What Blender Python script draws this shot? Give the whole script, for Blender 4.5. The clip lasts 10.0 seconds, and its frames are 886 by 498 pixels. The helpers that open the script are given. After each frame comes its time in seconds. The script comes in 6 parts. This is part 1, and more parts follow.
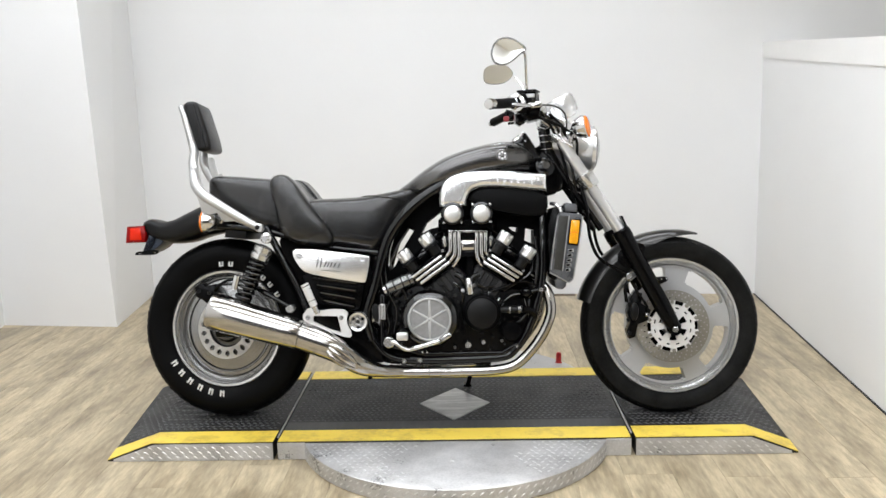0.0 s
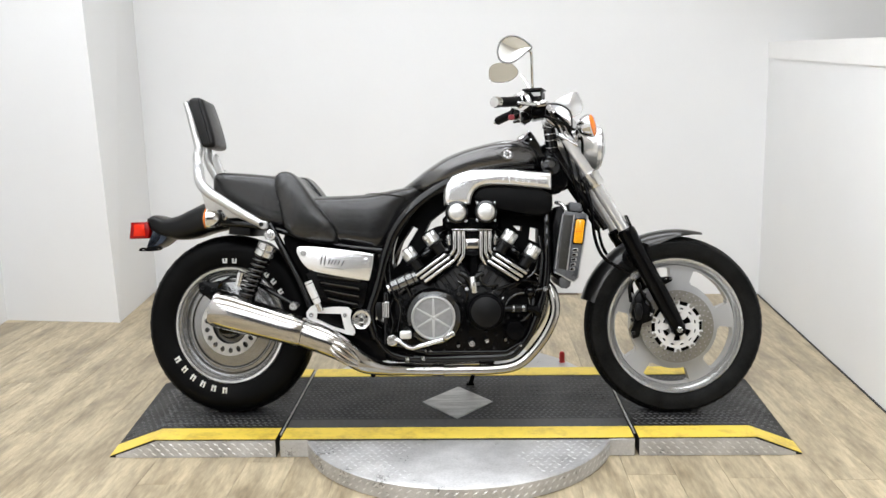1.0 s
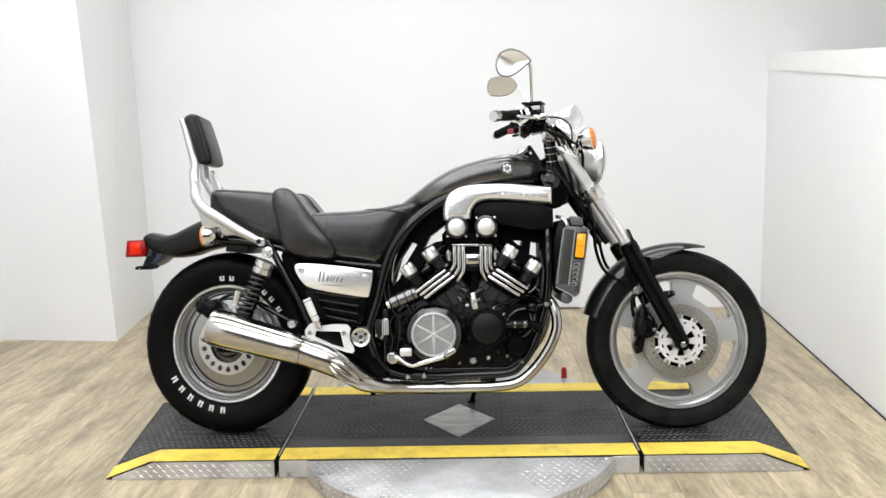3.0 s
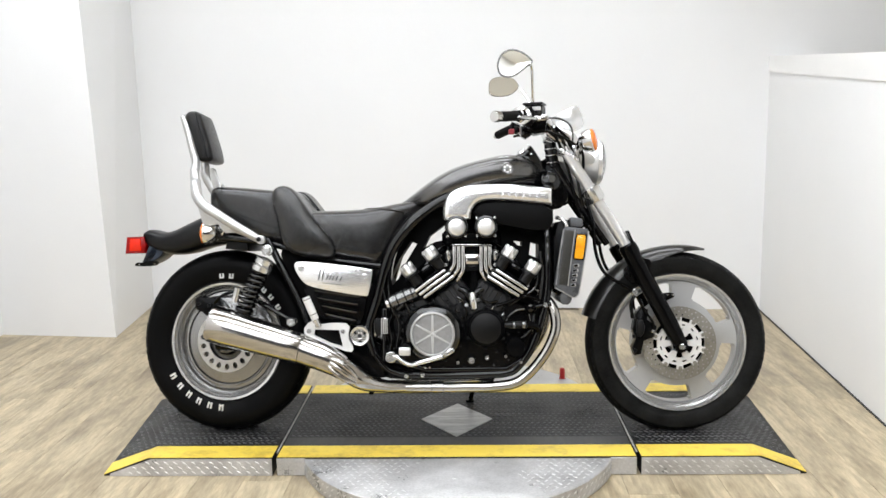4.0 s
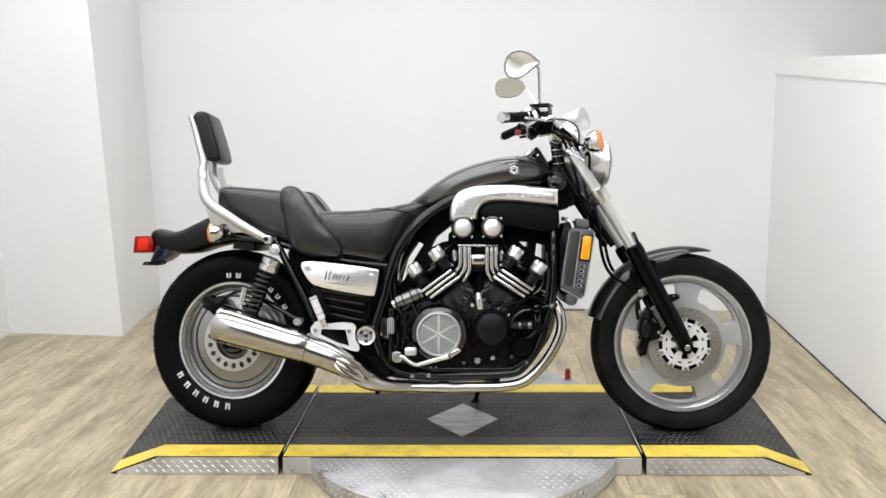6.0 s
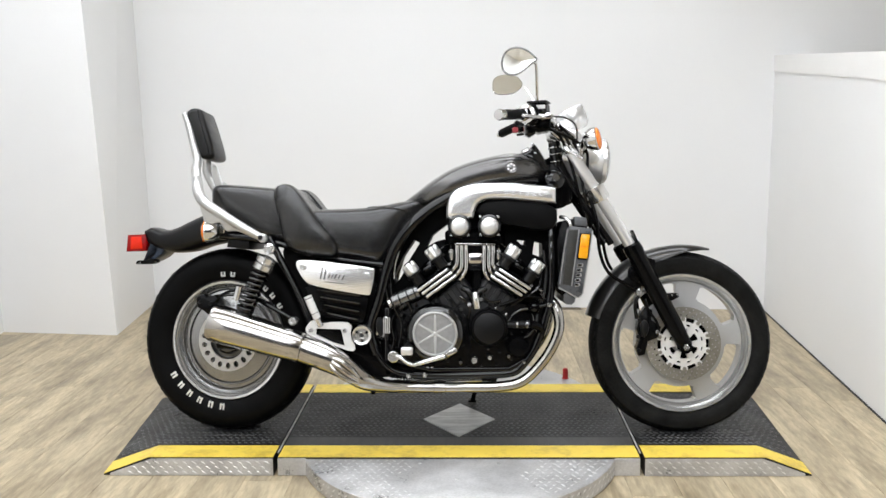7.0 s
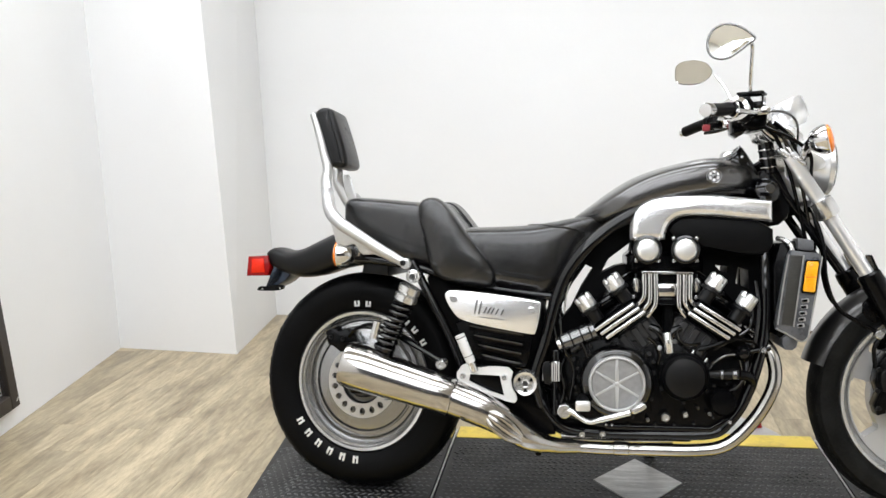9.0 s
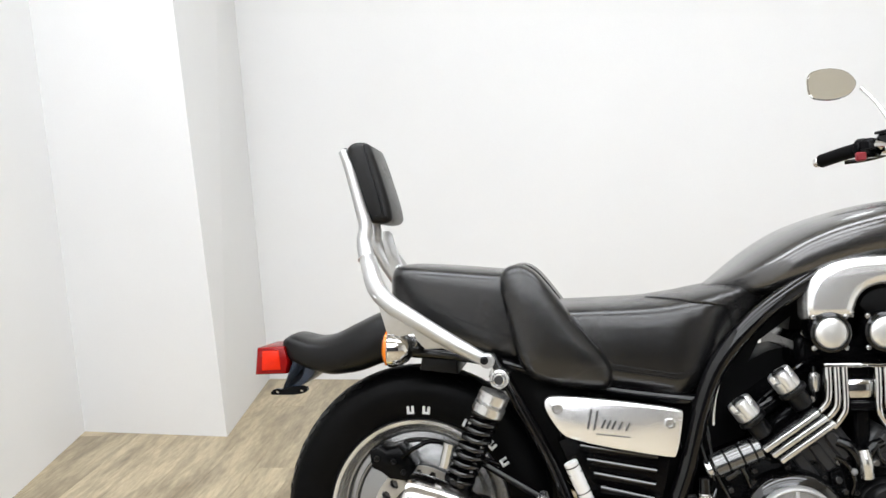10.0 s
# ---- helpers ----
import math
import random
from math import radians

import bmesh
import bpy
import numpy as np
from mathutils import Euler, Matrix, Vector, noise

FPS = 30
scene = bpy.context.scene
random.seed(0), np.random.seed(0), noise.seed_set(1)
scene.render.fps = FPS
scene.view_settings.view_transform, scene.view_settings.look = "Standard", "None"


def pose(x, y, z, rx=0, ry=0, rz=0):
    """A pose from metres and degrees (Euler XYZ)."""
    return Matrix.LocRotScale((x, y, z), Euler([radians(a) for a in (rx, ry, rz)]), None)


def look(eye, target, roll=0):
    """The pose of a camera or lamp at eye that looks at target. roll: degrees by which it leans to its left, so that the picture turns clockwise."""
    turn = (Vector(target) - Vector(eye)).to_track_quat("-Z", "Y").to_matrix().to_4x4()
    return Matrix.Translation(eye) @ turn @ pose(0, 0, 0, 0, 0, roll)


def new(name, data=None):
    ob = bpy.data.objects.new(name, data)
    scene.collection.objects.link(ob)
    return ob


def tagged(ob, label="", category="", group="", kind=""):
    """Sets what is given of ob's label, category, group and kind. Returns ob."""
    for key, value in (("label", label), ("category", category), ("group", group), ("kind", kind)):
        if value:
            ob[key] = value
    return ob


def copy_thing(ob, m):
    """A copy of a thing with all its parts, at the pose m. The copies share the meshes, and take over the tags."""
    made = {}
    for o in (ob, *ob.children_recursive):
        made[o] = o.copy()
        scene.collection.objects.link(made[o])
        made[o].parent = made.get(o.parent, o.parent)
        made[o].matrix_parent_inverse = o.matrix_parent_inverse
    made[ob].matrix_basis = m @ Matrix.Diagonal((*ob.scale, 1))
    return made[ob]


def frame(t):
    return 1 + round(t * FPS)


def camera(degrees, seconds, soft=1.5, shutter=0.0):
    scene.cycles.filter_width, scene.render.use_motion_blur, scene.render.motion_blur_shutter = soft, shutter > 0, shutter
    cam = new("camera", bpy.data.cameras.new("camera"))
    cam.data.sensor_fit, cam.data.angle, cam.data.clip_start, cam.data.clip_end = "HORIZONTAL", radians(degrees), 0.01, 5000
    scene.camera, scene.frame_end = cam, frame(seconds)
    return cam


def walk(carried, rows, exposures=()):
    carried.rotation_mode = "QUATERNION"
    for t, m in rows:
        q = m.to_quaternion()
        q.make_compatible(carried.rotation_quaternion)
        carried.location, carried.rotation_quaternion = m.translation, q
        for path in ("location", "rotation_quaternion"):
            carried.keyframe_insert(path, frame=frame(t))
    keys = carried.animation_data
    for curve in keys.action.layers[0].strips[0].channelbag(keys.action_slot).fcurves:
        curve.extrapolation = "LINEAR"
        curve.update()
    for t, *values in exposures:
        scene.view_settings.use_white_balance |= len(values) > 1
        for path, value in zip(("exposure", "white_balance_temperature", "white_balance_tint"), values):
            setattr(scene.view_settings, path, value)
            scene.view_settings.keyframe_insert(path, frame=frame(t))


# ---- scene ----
cam = camera(53.3, 10.0)
PATH = [
    (0, (0.081, -3.014, 1.184), (0.024, -1.046, 0.836), -1.4),
    (0.2, (0.087, -3.016, 1.185), (0.027, -1.046, 0.841), -1.3),
    (0.5, (0.082, -3.007, 1.189), (0.019, -1.041, 0.833), -1.0),
    (0.7, (0.08, -3.01, 1.185), (0.016, -1.043, 0.832), -0.9),
    (1, (0.074, -3.007, 1.185), (0.012, -1.04, 0.832), -1.0),
    (1.2, (0.077, -3.004, 1.182), (0.014, -1.036, 0.832), -0.8),
    (1.5, (0.076, -2.997, 1.186), (0.014, -1.031, 0.824), -1.0),
    (1.7, (0.076, -2.992, 1.177), (0.011, -1.024, 0.828), -1.2),
    (2, (0.074, -2.982, 1.186), (0.006, -1.014, 0.836), -1.4),
    (2.2, (0.074, -2.977, 1.185), (0.006, -1.009, 0.832), -1.4),
    (2.5, (0.068, -2.97, 1.179), (-0.002, -1.0, 0.843), -1.6),
    (2.7, (0.07, -2.971, 1.183), (0.007, -0.999, 0.855), -1.6),
    (3.8, (0.071, -2.969, 1.185), (0.014, -0.995, 0.868), -1.2),
    (4, (0.071, -2.973, 1.187), (0.012, -1.0, 0.863), -0.9),
    (4.2, (0.07, -2.976, 1.187), (0.01, -1.003, 0.867), -0.9),
    (4.5, (0.069, -2.98, 1.192), (0.007, -1.008, 0.868), -0.8),
    (4.7, (0.072, -2.984, 1.191), (0.009, -1.012, 0.866), -0.7),
    (5, (0.073, -2.984, 1.185), (0.011, -1.011, 0.862), -0.9),
    (5.2, (0.072, -2.986, 1.189), (0.007, -1.014, 0.86), -0.8),
    (5.5, (0.07, -2.983, 1.188), (0.009, -1.01, 0.865), -0.8),
    (5.7, (0.069, -2.984, 1.19), (-0.003, -1.012, 0.868), -0.7),
    (6.8, (0.063, -2.961, 1.18), (-0.0, -0.988, 0.854), -0.8),
    (7, (0.068, -2.952, 1.185), (0.004, -0.98, 0.858), -0.7),
    (7.2, (0.06, -2.946, 1.183), (0.005, -0.974, 0.852), -0.6),
    (7.5, (0.058, -2.932, 1.181), (0.002, -0.961, 0.845), -0.6),
    (7.7, (0.061, -2.919, 1.181), (0.005, -0.949, 0.842), -0.5),
    (8, (0.048, -2.893, 1.187), (-0.004, -0.92, 0.863), -0.8),
    (8.1, (0.046, -2.876, 1.183), (-0.015, -0.903, 0.863), -1.2),
    (8.2, (0.034, -2.865, 1.169), (-0.035, -0.89, 0.861), -0.5),
    (8.3, (0.013, -2.833, 1.182), (-0.091, -0.868, 0.825), -1.9),
    (8.4, (-0.0, -2.799, 1.183), (-0.126, -0.837, 0.817), -2.4),
    (8.5, (-0.013, -2.755, 1.179), (-0.184, -0.797, 0.813), -2.6),
    (8.6, (-0.028, -2.696, 1.171), (-0.213, -0.735, 0.825), -2.2),
    (8.7, (-0.055, -2.627, 1.18), (-0.276, -0.673, 0.814), -1.7),
    (8.8, (-0.066, -2.552, 1.172), (-0.368, -0.61, 0.802), -1.9),
    (8.9, (-0.112, -2.488, 1.181), (-0.394, -0.533, 0.867), -2.0),
    (9, (-0.137, -2.427, 1.194), (-0.45, -0.481, 0.857), -1.7),
    (9.1, (-0.172, -2.358, 1.193), (-0.547, -0.431, 0.814), -1.9),
    (9.2, (-0.215, -2.295, 1.184), (-0.587, -0.36, 0.84), -2.5),
    (9.3, (-0.269, -2.23, 1.188), (-0.605, -0.285, 0.862), -3.5),
    (9.4, (-0.312, -2.157, 1.185), (-0.602, -0.204, 0.866), -4.1),
    (9.5, (-0.344, -2.091, 1.189), (-0.616, -0.136, 0.868), -4.1),
    (9.6, (-0.389, -2.025, 1.209), (-0.628, -0.063, 0.902), -4.1),
    (9.7, (-0.414, -1.964, 1.212), (-0.631, 0.0, 0.907), -3.7),
    (9.8, (-0.437, -1.896, 1.225), (-0.639, 0.069, 0.915), -3.7),
    (9.9, (-0.466, -1.834, 1.223), (-0.68, 0.131, 0.921), -3.4),
    (10, (-0.481, -1.763, 1.22), (-0.724, 0.2, 0.925), -3.0),
]
EXPOSURES = [(0, -0.16), (0.5, -0.14), (1, -0.1), (1.5, -0.03), (2, 0.0), (4.5, 0.0), (5, -0.05), (5.5, -0.1), (6.25, -0.13), (7, -0.12), (7.5, -0.08), (8, -0.02), (8.5, 0.0), (10, 0.0)]
walk(cam, [(t, look(eye, target, roll)) for t, eye, target, roll in PATH], EXPOSURES)

# ---- geometry helpers ----
def rounded(poly, times=2, k=0.25):
    """Corner cutting of a closed outline."""
    for _ in range(times):
        out = []
        for i, a in enumerate(poly):
            b = poly[(i + 1) % len(poly)]
            out.append(tuple(p + (q - p) * k for p, q in zip(a, b)))
            out.append(tuple(p + (q - p) * (1 - k) for p, q in zip(a, b)))
        poly = out
    return poly


def spline(points, n=6):
    pts = [Vector(p) for p in points]
    if len(pts) < 3:
        return pts
    full = [2 * pts[0] - pts[1], *pts, 2 * pts[-1] - pts[-2]]
    out = []
    for i in range(1, len(full) - 2):
        p0, p1, p2, p3 = full[i - 1:i + 3]
        for k in range(n):
            t = k / n
            out.append(0.5 * (2 * p1 + (p2 - p0) * t + (2 * p0 - 5 * p1 + 4 * p2 - p3) * t * t + (3 * p1 - p0 - 3 * p2 + p3) * t ** 3))
    out.append(pts[-1])
    return out


def skin(bm, rings, closed=False, caps=True):
    """Faces between rings of vertices."""
    loops = [[bm.verts.new(p) for p in ring] for ring in rings]
    pairs = list(zip(loops, loops[1:])) + ([(loops[-1], loops[0])] if closed else [])
    for a, b in pairs:
        for i in range(len(a)):
            j = (i + 1) % len(a)
            bm.faces.new((a[i], a[j], b[j], b[i]))
    if caps and not closed:
        bm.faces.new(loops[0][::-1])
        bm.faces.new(loops[-1])
    return bm


def tube(points, r, seg=10, n=5, bm=None, flat=1.0, smooth=True):
    """A round bar along a curve; r is one radius or one for each point given."""
    bm = bm or bmesh.new()
    pts = spline(points, n) if smooth else [Vector(p) for p in points]
    if isinstance(r, (int, float)):
        rad = [r] * len(pts)
    else:
        m = len(r) - 1
        rad = []
        for i in range(len(pts)):
            q = i / (len(pts) - 1) * m
            k = min(int(q), m - 1)
            rad.append(r[k] + (r[k + 1] - r[k]) * (q - k))
    side = None
    rings = []
    for i, p in enumerate(pts):
        d = (pts[min(i + 1, len(pts) - 1)] - pts[max(i - 1, 0)]).normalized()
        if side is None:
            side = d.cross(Vector((0, 1, 0)))
            if side.length < 0.2:
                side = d.cross(Vector((0, 0, 1)))
        side = (side - d * side.dot(d)).normalized()
        up = d.cross(side)
        rings.append([p + side * math.cos(2 * math.pi * k / seg) * rad[i] + up * math.sin(2 * math.pi * k / seg) * rad[i] * flat for k in range(seg)])
    return skin(bm, rings)


def basis(axis):
    a = Vector(axis).normalized()
    u = a.cross(Vector((0, 0, 1)))
    if u.length < 0.1:
        u = a.cross(Vector((1, 0, 0)))
    u.normalize()
    return a, u, a.cross(u)


def lathe(profile, center, axis, seg=32, bm=None, closed=False):
    """A turned form: profile of (radius, place along the axis)."""
    bm = bm or bmesh.new()
    a, u, v = basis(axis)
    c = Vector(center)
    rings = [[c + a * z + (u * math.cos(2 * math.pi * k / seg) + v * math.sin(2 * math.pi * k / seg)) * max(r, 1e-4) for k in range(seg)] for r, z in profile]
    return skin(bm, rings, closed=closed)


def disc(center, axis, r, depth, seg=24, bevel=0.002, bm=None):
    """A short cylinder with a softened rim; its base at center, growing along axis."""
    b = min(bevel, r * 0.4, depth * 0.45)
    return lathe([(r - b, 0), (r, b), (r, depth - b), (r - b, depth)], center, axis, seg, bm)


def rod(a, b, r, seg=12, bm=None):
    a, b = Vector(a), Vector(b)
    return disc(a, b - a, r, (b - a).length, seg, r * 0.15, bm)


def box(center, size, turn=(0, 0, 0), bevel=0.003, bm=None, seg=1):
    bm = bm or bmesh.new()
    got = bmesh.ops.create_cube(bm, size=1.0)["verts"]
    m = Matrix.LocRotScale(center, Euler([radians(t) for t in turn]), size)
    bmesh.ops.transform(bm, matrix=m, verts=got)
    if bevel:
        edges = list({e for v in got for e in v.link_edges})
        bmesh.ops.bevel(bm, geom=edges, offset=min(bevel, min(size) * 0.45), segments=seg, profile=0.5, affect="EDGES")
    return bm


def prism(poly, s0, s1, bevel=0.003, bm=None, seg=2, holes=()):
    """An outline in (x, h), grown across from s0 (near) to s1."""
    bm = bm or bmesh.new()
    if holes:
        edges = []
        loops = []
        for loop in (poly, *holes):
            near = [bm.verts.new((x, s0, h)) for x, h in loop]
            far = [bm.verts.new((x, s1, h)) for x, h in loop]
            loops.append((near, far))
            for ring in (near, far):
                for i in range(len(ring)):
                    edges.append(bm.edges.new((ring[i], ring[(i + 1) % len(ring)])))
            for i in range(len(near)):
                j = (i + 1) % len(near)
                bm.faces.new((near[i], near[j], far[j], far[i]))
        near_edges = [e for e in edges if all(abs(v.co.y - s0) < 1e-7 for v in e.verts)]
        far_edges = [e for e in edges if e not in near_edges]
        bmesh.ops.triangle_fill(bm, edges=near_edges, use_beauty=True)
        bmesh.ops.triangle_fill(bm, edges=far_edges, use_beauty=True)
        bmesh.ops.recalc_face_normals(bm, faces=bm.faces[:])
        return bm
    near = [bm.verts.new((x, s0, h)) for x, h in poly]
    far = [bm.verts.new((x, s1, h)) for x, h in poly]
    f0 = bm.faces.new(near)
    f1 = bm.faces.new(far[::-1])
    made = [f0, f1]
    for i in range(len(near)):
        j = (i + 1) % len(near)
        made.append(bm.faces.new((near[j], near[i], far[i], far[j])))
    bmesh.ops.recalc_face_normals(bm, faces=made)
    if bevel:
        bmesh.ops.bevel(bm, geom=list(f0.edges) + list(f1.edges), offset=bevel, segments=seg, profile=0.5, affect="EDGES")
    return bm


def hull(stations, p=0.5, seg=24, bm=None, n=5):
    """A soft long body: stations of (x, low, top, half width, middle s); cross sections are rounded."""
    bm = bm or bmesh.new()
    st = spline([s[:3] for s in stations], n)
    wd = spline([(s[0], s[3], s[4] if len(s) > 4 else 0) for s in stations], n)
    rings = []
    for a, b in zip(st, wd):
        x, lo, hi = a
        w, mid = b[1], b[2]
        ring = []
        for k in range(seg):
            q = 2 * math.pi * k / seg
            cs, sn = math.cos(q), math.sin(q)
            ring.append((x, mid + w * math.copysign(abs(cs) ** p, cs), (lo + hi) / 2 + (hi - lo) / 2 * math.copysign(abs(sn) ** p, sn)))
        rings.append(ring)
    return skin(bm, rings)


def part(name, bm, material, parent=None, label="", angle=38, soft=0):
    """One mesh object, under a thing or a part."""
    bmesh.ops.recalc_face_normals(bm, faces=bm.faces[:])
    me = bpy.data.meshes.new(name)
    bm.to_mesh(me)
    bm.free()
    for poly in me.polygons:
        poly.use_smooth = True
    me.set_sharp_from_angle(angle=radians(angle))
    me.materials.append(material)
    ob = new(name, me)
    if parent:
        ob.parent = parent
    if soft:
        mod = ob.modifiers.new("subsurf", "SUBSURF")
        mod.levels = mod.render_levels = soft
    return tagged(ob, label=label)


def thing(name, label, category, group="", m=None):
    ob = new(name)
    ob.empty_display_size = 0.1
    if m is not None:
        ob.matrix_basis = m
    return tagged(ob, label, category, group)


def structure(name, bm, material, label="", angle=30):
    return tagged(part(name, bm, material, None, label, angle), kind="structure")


# ---- light: unseen ceiling panels of a closed showroom ----
room_world = bpy.data.worlds.new("room")
room_world.use_nodes = True
room_world.node_tree.nodes["Background"].inputs[0].default_value = (0.9, 0.95, 1.0, 1)
room_world.node_tree.nodes["Background"].inputs[1].default_value = 0.15
scene.world = room_world
CEILING = 3.0
# the last two rows are added behind the viewer to brighten near faces
ROWS_Y = (0.35, -1.35, -3.05, -4.75, -6.45)
for py in ROWS_Y:
    lamp = bpy.data.lights.new("row_light", "AREA")
    lamp.shape, lamp.size, lamp.size_y = "RECTANGLE", 3.66, 0.72
    lamp.energy, lamp.color = 55.0, (0.95, 1.0, 1.085)
    ob = new("row_light", lamp)
    ob.matrix_basis = pose(-0.4, py, CEILING - 0.035, 0, 0, 0)
PANELS = [(x, y) for y in ROWS_Y for x in (-1.62, -0.4, 0.82)]

# ---- materials ----
def mat(name, base, rough=0.5, metal=0.0, vary=0.0, scale=6.0, fine=120.0, bump=0.0, rough_vary=0.0, stretch=(1, 1, 1), tint=None, spec=0.5, coat=0.0, pieces=0.0, span=(0.45, 1.0)):
    """A surface with two scales of variation: soft blotches and fine grain, in metres."""
    m = bpy.data.materials.new(name)
    m.use_nodes = True
    nt = m.node_tree
    n, l = nt.nodes, nt.links
    b = n["Principled BSDF"]
    b.inputs["Base Color"].default_value = (*base, 1)
    b.inputs["Roughness"].default_value = rough
    b.inputs["Metallic"].default_value = metal
    b.inputs["Specular IOR Level"].default_value = spec
    b.inputs["Coat Weight"].default_value = coat
    b.inputs["Coat Roughness"].default_value = 0.08
    co = n.new("ShaderNodeTexCoord")
    mp = n.new("ShaderNodeMapping")
    mp.inputs["Scale"].default_value = stretch
    l.new(co.outputs["Object"], mp.inputs["Vector"])
    big = n.new("ShaderNodeTexNoise")
    big.inputs["Scale"].default_value, big.inputs["Detail"].default_value = scale, 5
    small = n.new("ShaderNodeTexNoise")
    small.inputs["Scale"].default_value, small.inputs["Detail"].default_value = fine, 3
    for t in (big, small):
        l.new(mp.outputs["Vector"], t.inputs["Vector"])
    add = n.new("ShaderNodeMath")
    add.operation = "MULTIPLY_ADD"
    add.inputs[1].default_value = 0.45
    l.new(small.outputs["Fac"], add.inputs[0])
    l.new(big.outputs["Fac"], add.inputs[2])
    if vary or pieces:
        ramp = n.new("ShaderNodeMapRange")
        ramp.inputs["From Min"].default_value, ramp.inputs["From Max"].default_value = span
        ramp.inputs["To Min"].default_value, ramp.inputs["To Max"].default_value = 0.0, 1.0
        l.new(add.outputs[0], ramp.inputs["Value"])
        mix = n.new("ShaderNodeMix")
        mix.data_type = "RGBA"
        dark = tint or tuple(c * (1 - vary) for c in base)
        mix.inputs["A"].default_value = (*dark, 1)
        mix.inputs["B"].default_value = (*base, 1)
        l.new(ramp.outputs["Result"], mix.inputs["Factor"])
        out = mix.outputs["Result"]
        if pieces:
            info = n.new("ShaderNodeObjectInfo")
            lift = n.new("ShaderNodeMapRange")
            lift.inputs["To Min"].default_value, lift.inputs["To Max"].default_value = 1 - pieces, 1 + pieces
            l.new(info.outputs["Random"], lift.inputs["Value"])
            hsv = n.new("ShaderNodeHueSaturation")
            l.new(lift.outputs["Result"], hsv.inputs["Value"])
            l.new(out, hsv.inputs["Color"])
            out = hsv.outputs["Color"]
            shift = n.new("ShaderNodeVectorMath")
            shift.operation = "SCALE"
            l.new(info.outputs["Location"], shift.inputs[0])
            shift.inputs["Scale"].default_value = 3.7
            l.new(shift.outputs["Vector"], mp.inputs["Location"])
        l.new(out, b.inputs["Base Color"])
    if rough_vary:
        rr = n.new("ShaderNodeMapRange")
        rr.inputs["From Min"].default_value, rr.inputs["From Max"].default_value = 0.4, 1.05
        rr.inputs["To Min"].default_value, rr.inputs["To Max"].default_value = max(0.02, rough - rough_vary), min(1, rough + rough_vary)
        l.new(add.outputs[0], rr.inputs["Value"])
        l.new(rr.outputs["Result"], b.inputs["Roughness"])
    if bump:
        bp = n.new("ShaderNodeBump")
        bp.inputs["Strength"].default_value = 0.6
        bp.inputs["Distance"].default_value = bump
        l.new(small.outputs["Fac"], bp.inputs["Height"])
        l.new(bp.outputs["Normal"], b.inputs["Normal"])
    return m


def machined(m, amount):
    """Fine turning marks round a wheel's axle."""
    nt = m.node_tree
    t = nt.nodes.new("ShaderNodeTangent")
    t.direction_type, t.axis = "RADIAL", "Y"
    b = nt.nodes["Principled BSDF"]
    b.inputs["Anisotropic"].default_value = amount
    nt.links.new(t.outputs["Tangent"], b.inputs["Tangent"])


def grain(m):
    """Wandering growth rings and small knots over a board's soft colour patches."""
    nt = m.node_tree
    n, l = nt.nodes, nt.links
    b = n["Principled BSDF"]
    old = b.inputs["Base Color"].links[0].from_socket
    mp = n["Mapping"]
    wave = n.new("ShaderNodeTexWave")
    wave.bands_direction = "X"
    wave.inputs["Scale"].default_value, wave.inputs["Distortion"].default_value = 0.55, 7.0
    wave.inputs["Detail"].default_value, wave.inputs["Detail Scale"].default_value = 3.0, 1.3
    knot = n.new("ShaderNodeTexVoronoi")
    knot.inputs["Scale"].default_value = 1.1
    for t in (wave, knot):
        l.new(mp.outputs["Vector"], t.inputs["Vector"])
    ring = n.new("ShaderNodeMapRange")
    ring.inputs["From Min"].default_value, ring.inputs["From Max"].default_value = 0.0, 0.5
    ring.inputs["To Min"].default_value, ring.inputs["To Max"].default_value = 0.90, 1.03
    l.new(wave.outputs["Fac"], ring.inputs["Value"])
    eye = n.new("ShaderNodeMapRange")
    eye.inputs["From Min"].default_value, eye.inputs["From Max"].default_value = 0.02, 0.12
    eye.inputs["To Min"].default_value, eye.inputs["To Max"].default_value = 0.62, 1.0
    l.new(knot.outputs["Distance"], eye.inputs["Value"])
    both = n.new("ShaderNodeMath")
    both.operation = "MULTIPLY"
    l.new(ring.outputs["Result"], both.inputs[0])
    l.new(eye.outputs["Result"], both.inputs[1])
    stretch = n.new("ShaderNodeMapping")
    stretch.inputs["Scale"].default_value = (2.6, 1.5, 1)
    l.new(mp.outputs["Vector"], stretch.inputs["Vector"])
    fleck = n.new("ShaderNodeTexNoise")
    fleck.inputs["Scale"].default_value, fleck.inputs["Detail"].default_value, fleck.inputs["Roughness"].default_value = 5.0, 6.0, 0.68
    l.new(stretch.outputs["Vector"], fleck.inputs["Vector"])
    short = n.new("ShaderNodeMapRange")
    short.inputs["From Min"].default_value, short.inputs["From Max"].default_value = 0.34, 0.6
    short.inputs["To Min"].default_value, short.inputs["To Max"].default_value = 0.74, 1.06
    l.new(fleck.outputs["Fac"], short.inputs["Value"])
    all_three = n.new("ShaderNodeMath")
    all_three.operation = "MULTIPLY"
    l.new(both.outputs[0], all_three.inputs[0])
    l.new(short.outputs["Result"], all_three.inputs[1])
    hsv = n.new("ShaderNodeHueSaturation")
    l.new(all_three.outputs[0], hsv.inputs["Value"])
    l.new(old, hsv.inputs["Color"])
    l.new(hsv.outputs["Color"], b.inputs["Base Color"])


